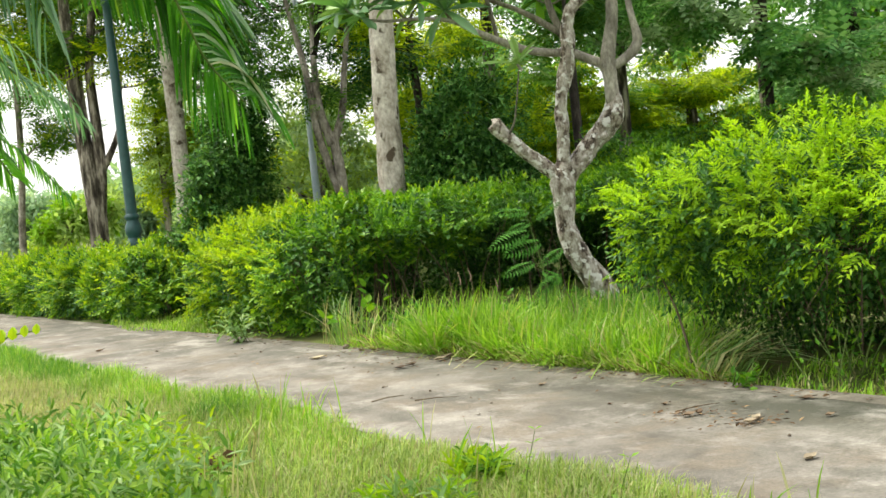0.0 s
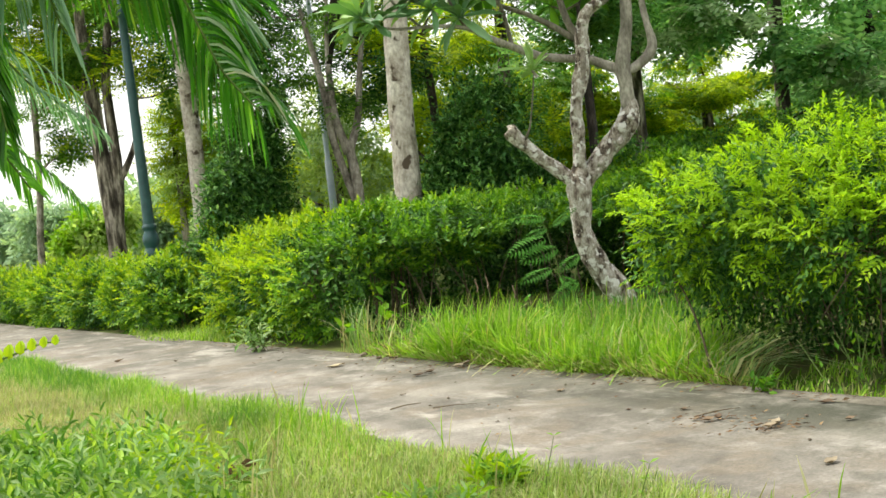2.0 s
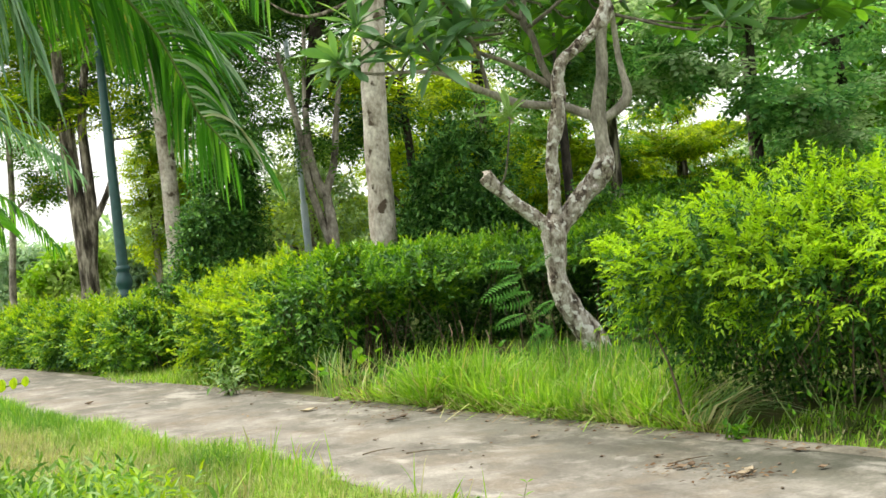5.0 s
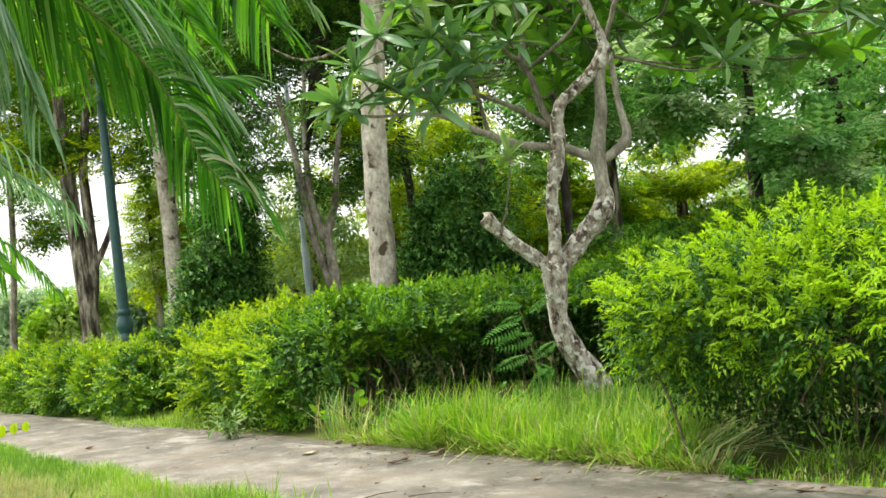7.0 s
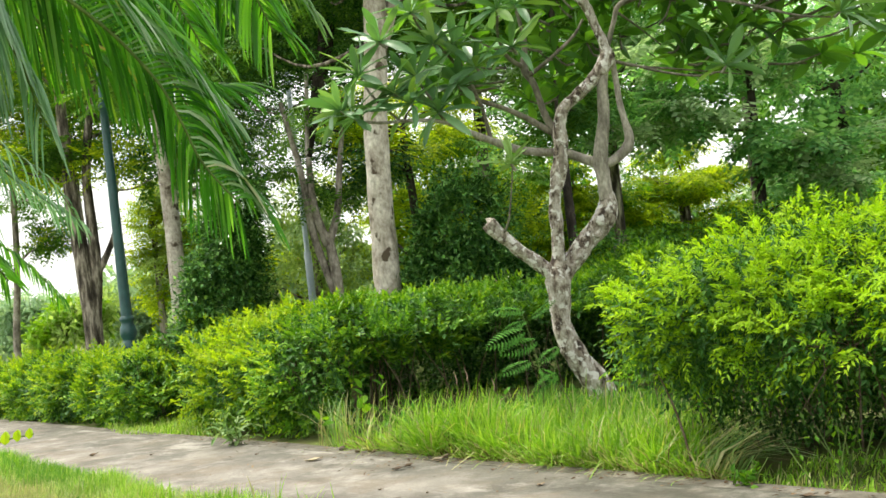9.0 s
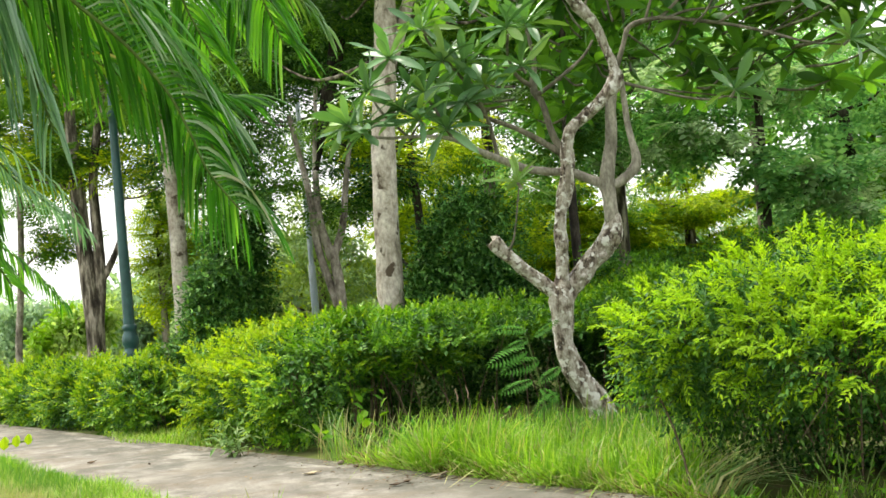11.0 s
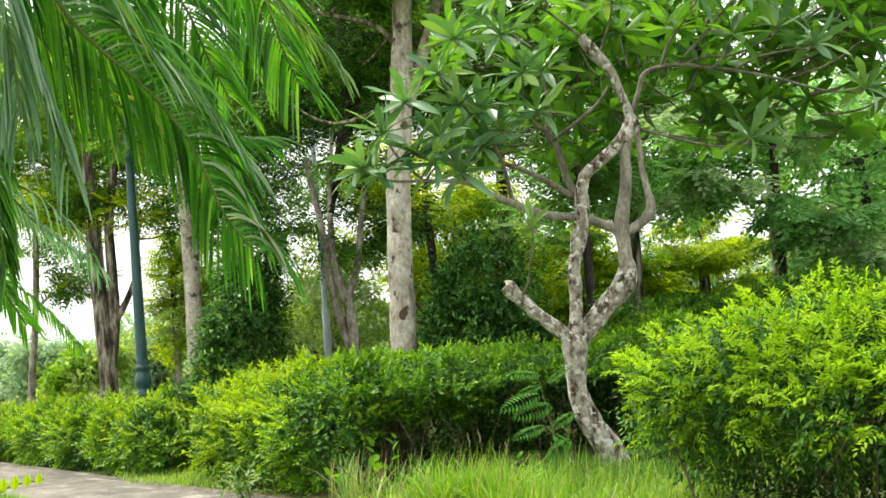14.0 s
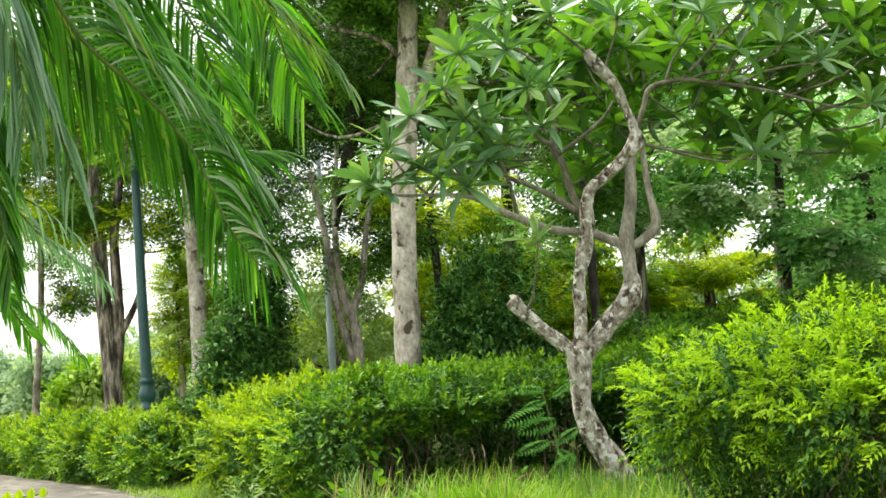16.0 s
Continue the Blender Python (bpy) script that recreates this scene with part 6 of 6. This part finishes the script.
single("lawn_grass", blades("lawn_grass", p, h, gr, 1.25, 0.0027, [M_LAWN, M_DRY, M_GRASS, M_LUSH], which), (0, 5, 0), "fine pale green and straw-coloured lawn grass", "grass", kind="stuff")


# and round about it, coarser
n_ = 36000
p = np.stack([gr.uniform(-7, 5, n_), gr.uniform(-5, 9, n_), np.zeros(n_)], 1)
p[:, 2] = ground_z(p[:, 0], p[:, 1]) - 0.01
m = p[:, 0] * E_ACROSS[0] + p[:, 1] * E_ACROSS[1]
p = p[(m < EDGE - 0.03) & ~seen_from_lawn(p)]
single("lawn_grass", blades("lawn_grass", p, gr.uniform(0.06, 0.2, len(p)), gr, 1.15, 0.009, [M_LAWN, M_DRY], (gr.random(len(p)) < 0.25).astype(int)), (0, 0, 0), "fine pale green and straw-coloured lawn grass", "grass", kind="stuff")


s, m, p = scatter(900, 3.0, 9.0, 1.2, EDGE - 0.05)
k = (0.5 + 0.5 * lump(p, 5.0)) > 0.62
p = p[k & seen_from_lawn(p, 3.5)]
single("grass_stalks", blades("grass_stalks", p, gr.uniform(0.18, 0.36, len(p)), gr, 0.6, 0.005, [M_GRASS, M_DRY], (gr.random(len(p)) < 0.3).astype(int)), (0.4, 5.2, 0), "taller single grass blades standing in the lawn", "grass", kind="stuff")


# ---- weeds ----
def weed_patch(label, n, region, leaf, height, mats, seed, per=7, dens=None):
    rng = np.random.default_rng(seed)
    x0, x1, y0, y1 = region
    q = np.stack([rng.uniform(x0, x1, n), rng.uniform(y0, y1, n), np.zeros(n)], 1)
    if dens is not None:
        q = q[dens(q) > rng.random(n)]
    q = q[(q[:, 0] * E_ACROSS[0] + q[:, 1] * E_ACROSS[1]) < EDGE - 0.05]
    n = len(q)
    out = np.tile(np.array([0, 0, 1.0]), (n, 1))
    P, A, N, S, T = shoot_leaves(q + np.array([0, 0, 0.01]), out, rng, height, per, leaf, 0.6, 0.35)
    A = unit(A + np.array([0, 0, -0.1]))
    v, f = place(BROAD, P, unit(A + 0.25 * rng.normal(size=A.shape)), unit(N + 0.35 * rng.normal(size=N.shape)), S * 1.25, S * 0.55)
    ob = single("weeds", bulk("weeds", v, f, mats, np.repeat((rng.random(len(P)) < 0.45).astype(int), 6)), (float(q[:, 0].mean()), float(q[:, 1].mean()), 0), label, "weeds", kind="stuff")
    return ob


weed_patch("low bright green leafy weeds in the lawn", 4200, (-3.4, -0.4, 3.4, 8.4), 0.088, 0.36, [M_WEED, M_PALEWEED], 111, 8,
           dens=lambda q: np.clip(1.35 - np.abs(q[:, 0] / q[:, 1] + 0.35) / 0.14 - 0.25 * np.maximum(q[:, 1] - 5.8, 0), 0, 1) * (0.35 + 0.65 * (lump(q + 2, 5.0) > -0.1)))
weed_patch("yellow-green narrow-leaved weeds in the lawn", 800, (-2.6, -1.0, 5.4, 8.2), 0.085, 0.26, [M_YOUNG, M_PALEWEED], 114, 8,
           dens=lambda q: np.clip(1.3 - np.abs(q[:, 0] / q[:, 1] + 0.262) / 0.05, 0, 1) * (0.3 + 0.7 * (lump(q, 4.0) > -0.2)))
weed_patch("low yellow-green weeds in the lawn", 26, (-0.46, -0.02, 5.35, 5.75), 0.075, 0.17, [M_LIME, M_PALEWEED], 112)
weed_patch("low yellow-green weeds in the lawn", 22, (-0.04, 0.14, 5.9, 6.1), 0.09, 0.16, [M_YOUNG, M_WEED], 113)
q = np.stack([gr.normal(-1.46, 0.08, 40), gr.normal(6.85, 0.12, 40), gr.uniform(0.02, 0.14, 40)], 1)
v, f = place(BROAD, q, gr.normal(size=(40, 3)), gr.normal(size=(40, 3)) + np.array([0, 0, 0.8]), gr.uniform(0.05, 0.11, 40))
single("leaf_litter", bulk("leaf_litter", v, f, M_CRUMB), (-1.46, 6.85, 0.0), "withered brown leaves among lawn weeds", "leaf litter", kind="stuff")


def stalk_weed(label, base, top, leaf, pairs, mat, template=LEAF, width=0.004, spread=1.0, seed=3):
    """A single weed: a stalk with leaves along it."""
    rng = np.random.default_rng(seed)
    b, t = np.array(base, float), np.array(top, float)
    ob = thing("weed", tuple(b), label, "weed")
    mid_ = (b + t) / 2 + rng.normal(size=3) * 0.03
    rows = [(*b, width * 1.4), (*mid_, width), (*t, width * 0.4)]
    part("stalk", tube_mesh("stalk", [tube(rows, 5, 6)], M_RACHIS), ob)
    line = smooth_line([r[:3] for r in rows], 10)
    P, A, N, S = [], [], [], []
    for i in range(pairs):
        f = 0.25 + 0.75 * i / max(1, pairs - 1)
        c = line[int(f * (len(line) - 1))]
        th = i * 2.4
        for sgn in (0, np.pi):
            d = np.array([math.cos(th + sgn), math.sin(th + sgn), 0.25])
            P.append(c)
            A.append(unit(d * spread + np.array([0, 0, 0.2])))
            N.append(np.array([0, 0, 1.0]) + 0.3 * rng.normal(size=3))
            S.append(leaf * rng.uniform(0.7, 1.2))
    for i in range(len(P)):
        v, f = place(template, np.array(P[i:i + 1]), np.array(A[i:i + 1]), np.array(N[i:i + 1]), np.array(S[i:i + 1]))
        part("leaf", bulk("leaf", v, f, mat), ob)
    return ob


def leafy_clump(label, base, shoots, length, leaf, mat, seed, template=LEAF):
    """A small plant of several leafy shoots from one root."""
    rng = np.random.default_rng(seed)
    q = np.array(base) + np.stack([rng.normal(size=shoots) * 0.05, rng.normal(size=shoots) * 0.05, np.zeros(shoots)], 1)
    out = unit(np.stack([rng.normal(size=shoots) * 0.5, rng.normal(size=shoots) * 0.5 - 0.3, np.ones(shoots)], 1))
    P, A, N, S, T = shoot_leaves(q, out, rng, length, 6, leaf, 0.3, 0.2)
    ob = thing("weed", tuple(base), label, "weed")
    v, f = place(template, P, A, N, S)
    part("foliage", bulk("foliage", v, f, mat), ob)
    for i in range(min(shoots, 8)):
        part("stalk", tube_mesh("stalk", [tube([(*q[i], 0.005), (*(q[i] + out[i] * length * 0.5), 0.004), (*(q[i] + out[i] * length * 0.9), 0.002)], 5, 3)], M_RACHIS), ob)
    return ob


leafy_clump("broad-leaved young plant at the foot of the hedge", (-0.78, 12.95, 0.0), 5, 0.72, 0.14, M_HEDGE, 4, BROAD)
leafy_clump("pale green leafy plant beside the footpath", (-2.24, 13.95, 0.0), 16, 0.5, 0.13, M_PALEWEED, 5, SLIM)
leafy_clump("leafy weed growing under the bush", (2.22, 7.5, 0.0), 5, 0.42, 0.06, M_HEDGE, 6)
leafy_clump("leafy weed growing under the bush", (2.75, 7.5, 0.0), 6, 0.36, 0.06, M_HEDGE, 17)
leafy_clump("leafy weed growing under the bush", (2.45, 7.75, 0.0), 6, 0.4, 0.065, M_HEDGE, 18)
leafy_clump("leafy weed growing under the bush", (2.5, 7.25, 0.0), 4, 0.26, 0.06, M_HEDGE, 7)
leafy_clump("slender leafy sapling before the hollow of the bush", (2.62, 7.35, 0.0), 4, 0.58, 0.075, M_MID, 21)
leafy_clump("slender leafy sapling before the hollow of the bush", (2.95, 7.2, 0.0), 5, 0.46, 0.07, M_MID, 22)
leafy_clump("low leafy weed beside the arching grass", (1.8, 7.85, 0.0), 6, 0.22, 0.07, M_HEDGE, 8, BROAD)
stalk_weed("thin weed standing in the lawn", (0.26, 5.75, 0.0), (0.32, 5.7, 0.30), 0.05, 6, M_WEED, LEAF, 0.003, seed=9)
stalk_weed("thin weed standing in the lawn", (0.62, 5.2, 0.0), (0.66, 5.15, 0.25), 0.05, 5, M_WEED, LEAF, 0.003, seed=10)

for i, (wx, wy) in enumerate(((0.1, 12.5), (0.5, 12.7), (0.95, 12.55), (1.25, 12.9), (1.9, 12.7), (2.2, 12.3), (2.35, 11.6), (-0.3, 12.75), (1.5, 12.1))):
    leafy_clump("low dark green leafy plant in the shade of the hedge", (wx, wy, 0.0), 9, 0.42, 0.10, M_FERN, 150 + i, BROAD if i % 2 else LEAF)

# feathery seedling at the foot of the frangipani
feather = thing("seedling", (0.88, 12.1, 0), "feathery compound-leaved seedling in front of the hedge", "plant")
part("stalk", tube_mesh("stalk", [tube([(0.90, 12.1, 0, 0.010), (0.92, 12.06, 0.5, 0.008), (0.84, 12.03, 0.95, 0.006), (0.80, 12.02, 1.15, 0.004)], 6, 5)], M_RACHIS), feather)
part("stalk", tube_mesh("stalk", [tube([(0.92, 12.1, 0, 0.008), (1.02, 12.06, 0.4, 0.007), (1.10, 12.03, 0.75, 0.004)], 6, 5)], M_RACHIS), feather)
fr_ = np.random.default_rng(120)
FERN = pinnate_template(12, 0.46, 0.032)
for a, b in (((0.86, 12.02, 1.12), (0.51, 11.9, 1.18)), ((0.85, 12.02, 0.95), (0.44, 11.85, 0.86)), ((0.95, 12.02, 0.84), (0.57, 11.8, 0.78)), ((0.87, 12.02, 1.04), (1.09, 11.9, 1.2)), ((1.13, 12.02, 0.76), (0.88, 11.85, 0.65)), ((0.86, 12.02, 0.66), (0.53, 11.8, 0.6)), ((1.09, 12.02, 0.52), (0.82, 11.9, 0.38)), ((0.85, 12.02, 1.03), (0.61, 11.85, 0.99)), ((0.9, 12.02, 0.58), (1.05, 11.8, 0.46))):
    a, b = np.array(a), np.array(b)
    v, f = place(FERN, a[None], (b - a)[None], np.array([[0.25 * fr_.normal(), -0.75, 0.8 + 0.2 * fr_.normal()]]), np.array([np.linalg.norm(b - a) * 0.98]))
    part("leaf", bulk("leaf", v, f, M_FERN), feather)

# yellow-green sprig close to the camera
sprig = thing("sprig", (-1.5, 3.5, 0), "bright yellow-green sprig of small oval leaflets", "plant")
part("stalk", tube_mesh("stalk", [tube([(-1.55, 3.5, -0.02, 0.009), (-1.5, 3.5, 0.7, 0.007), (-1.36, 3.5, 1.05, 0.005), (-1.22, 3.5, 1.13, 0.003), (-1.12, 3.52, 1.145, 0.002)], 6, 6)], M_RACHIS), sprig)
P, A, N, S = [], [], [], []
for i in range(8):
    x = -1.36 + 0.033 * i
    zz = 1.06 + 0.085 * (1 - math.exp(-i / 3.5))
    for sg in (-1, 1):
        P.append((x, 3.5, zz))
        A.append((0.16 + 0.1 * sg, -0.5 * sg, 0.95))
        N.append((0.1 * i % 0.3, -1.0, 0.35))
        S.append(0.062 - 0.004 * i)
for i in range(len(P)):
    v, f = place(BROAD, np.array(P[i:i + 1]), np.array(A[i:i + 1]), np.array(N[i:i + 1]), np.array(S[i:i + 1]))
    part("leaflet", bulk("leaflet", v, f, M_YOUNG), sprig)

# dry red seed heads and bare stalks in the tall grass
rg = np.random.default_rng(130)
for x, y, z in ((0.12, 11.9, 0.60), (0.22, 11.95, 0.62), (0.45, 11.7, 0.52)):
    w = thing("weed", (x, y, 0), "dry reddish seed stalk in tall grass", "weed", "dry seed stalks")
    part("stalk", tube_mesh("stalk", [tube([(x, y, 0, 0.005), (x + 0.02, y, z * 0.6, 0.004), (x, y, z, 0.003)], 5, 4)], M_TWIG), w)
    part("seed_head", tube_mesh("seed_head", [tube([(x, y, z - 0.08, 0.003), (x + 0.01, y, z - 0.04, 0.005), (x, y, z + 0.0, 0.004), (x - 0.01, y, z + 0.04, 0.002)], 7, 4, 0.15, rg)], M_RED), w)
for i in range(9):
    sx, nx = rg.uniform(6.3, 9.0), rg.uniform(6.2, 8.0)
    x, y, _ = on_path(sx, nx)
    h_ = rg.uniform(0.4, 0.6)
    single("dry_stalk", tube_mesh("dry_stalk", [tube([(x, y, 0, 0.006), (x + rg.normal() * 0.04, y, h_ * 0.6, 0.005), (x + rg.normal() * 0.08, y, h_, 0.003)], 5, 4)], M_TWIG), (x, y, 0), "bare dry brown stalk standing in tall grass", "stalk", "dry stalks")


# ---- litter on the path ----
def dead_leaf(x, y, size, turn, curl, mat=M_DEAD, label="curled dry brown fallen leaf on the footpath"):
    k, v = 6, []
    for i in range(k):
        u = i / (k - 1)
        w = 0.28 * math.sin(math.pi * (0.08 + 0.87 * u)) * size
        z = 0.018 + 0.7 * curl * size * (u - 0.4) ** 2
        for j, q in enumerate((-1, -0.4, 0.4, 1)):
            v.append(((u - 0.5) * size, q * w, z + abs(q) ** 2 * curl * w * 0.7 + 0.004 * math.sin(9 * u + j)))
    f = [(i * 4 + j, i * 4 + j + 1, i * 4 + j + 5, i * 4 + j + 4) for i in range(k - 1) for j in range(3)]
    me = bulk("fallen_leaf", np.array(v), np.array(f), mat, smooth=True)
    ob = new("fallen_leaf", me)
    ob.matrix_world = pose(x, y, 0, 0, 0, turn)
    return tagged(ob, label, "leaf", "fallen leaves")


dead_leaf(-1.24, 11.64, 0.17, 10, 0.5, M_BLEACH, "pale bleached fallen leaf on the footpath")
LITTER = [(1.55, 5.77, 0.13, 40, 1.2), (-0.85, 11.9, 0.16, 70, 0.6), (-0.7, 11.75, 0.18, -20, 0.8), (-2.31, 13.95, 0.2, 15, 0.9),
          (-4.01, 14.6, 0.16, 30, 1.3), (-0.44, 10.38, 0.18, 5, 0.7), (-0.35, 10.5, 0.15, 60, 1.0), (-0.12, 10.63, 0.2, 35, 0.9), (-0.05, 10.75, 0.18, -15, 1.2),
          (1.26, 7.09, 0.13, 20, 0.9), (1.32, 7.12, 0.11, 80, 1.2), (1.2, 7.15, 0.10, -30, 0.8), (1.51, 6.73, 0.14, 10, 0.8), (1.56, 6.80, 0.12, 60, 1.1), (1.46, 6.78, 0.10, -50, 0.9),
          (1.2, 7.5, 0.09, 0, 0.9), (1.13, 9.12, 0.16, 20, 0.9), (1.05, 9.15, 0.12, 70, 0.8), (0.57, 8.73, 0.1, 45, 0.7), (1.92, 6.68, 0.1, 15, 0.8), (-0.54, 9.4, 0.07, 15, 0.6),
          (1.95, 7.2, 0.15, -10, 0.7), (-1.9, 12.7, 0.07, 20, 0.8), (-3.2, 13.9, 0.08, 50, 0.8), (0.3, 9.7, 0.07, 10, 0.8), (0.9, 7.7, 0.06, 30, 0.8)]
for x, y, size, turn, curl in LITTER:
    dead_leaf(x, y, size * 0.72, turn, curl * 0.7)
rs = np.random.default_rng(140)
# crumbs of leaf and bark on the concrete, thickest in drifts and along the kerb
q = []
for cx, cy, n_, sx_, sy_ in ((1.28, 7.1, 60, 0.16, 0.10), (1.52, 6.75, 60, 0.15, 0.10), (-0.2, 10.55, 90, 0.35, 0.25), (-0.6, 11.7, 60, 0.35, 0.25), (1.1, 9.0, 40, 0.2, 0.2), (0.4, 8.6, 40, 0.9, 0.9), (-1.6, 12.0, 40, 0.9, 1.2)):
    q.append(np.stack([cx + sx_ * rs.normal(size=n_), cy + sy_ * rs.normal(size=n_), np.full(n_, 0.024)], 1))
sk = rs.uniform(3.5, 15, 420)
q.append(np.array([on_path(a, KERB - 0.12 + 0.10 * rs.normal(), 0.026) for a in sk]))
q = np.vstack(q)
across = q[:, 0] * E_ACROSS[0] + q[:, 1] * E_ACROSS[1]
q = q[(across > EDGE + 0.05) & (across < KERB + 0.02)]
ax = np.stack([rs.normal(size=len(q)), rs.normal(size=len(q)), 0.08 * rs.normal(size=len(q))], 1)
v, f = place(LEAF, q, ax, np.array([0, 0, 1.0]) + 0.25 * rs.normal(size=(len(q), 3)), rs.uniform(0.012, 0.05, len(q)))
single("leaf_litter", bulk("leaf_litter", v, f, M_CRUMB), (0.5, 9.0, 0.02), "scattered brown crumbs of dry leaves on the footpath", "leaf litter", kind="stuff")
for x, y, size in ((-1.02, 12.2, 0.034), (-0.78, 8.28, 0.011), (-1.02, 8.42, 0.011), (1.6, 6.3, 0.009), (0.2, 8.2, 0.009), (-0.2, 9.0, 0.010), (1.75, 6.9, 0.010)):
    d = unit(rs.normal(size=(1, 3)))
    bm = bmesh.new()
    bmesh.ops.create_icosphere(bm, subdivisions=2, radius=size)
    for vv in bm.verts:
        k = 1 + 0.18 * math.sin(vv.co.x * 3 / size + 1) * math.sin(vv.co.y * 2.5 / size + 2) + rs.normal() * 0.04
        vv.co = Vector((vv.co.x * k * 1.2, vv.co.y * k, vv.co.z * k * 0.7))
    me = bpy.data.meshes.new("stone")
    bm.to_mesh(me)
    bm.free()
    me.materials.append(M_STONE)
    st = new("stone", me)
    st.location = (x, y, 0.012 + size * 0.55)
    tagged(st, "small brown stone lying on the footpath", "stone", "small stones")
for x, y, ln, a in ((-0.5, 11.6, 0.6, -35), (1.2, 7.2, 0.3, 20), (0.0, 10.4, 0.35, 10), (-0.6, 8.75, 0.25, 30), (-0.3, 8.6, 0.3, -10), (1.45, 6.6, 0.25, 50)):
    c, s = math.cos(radians(a)), math.sin(radians(a))
    single("fallen_twig", tube_mesh("fallen_twig", [tube([(x, y, 0.024, 0.005), (x + c * ln * 0.5, y + s * ln * 0.5, 0.032, 0.004), (x + c * ln, y + s * ln + 0.02, 0.022, 0.002)], 5, 4, 0.06, rs)], M_TWIG), (x, y, 0.02), "dry brown twig lying on the footpath", "twig", "fallen twigs")
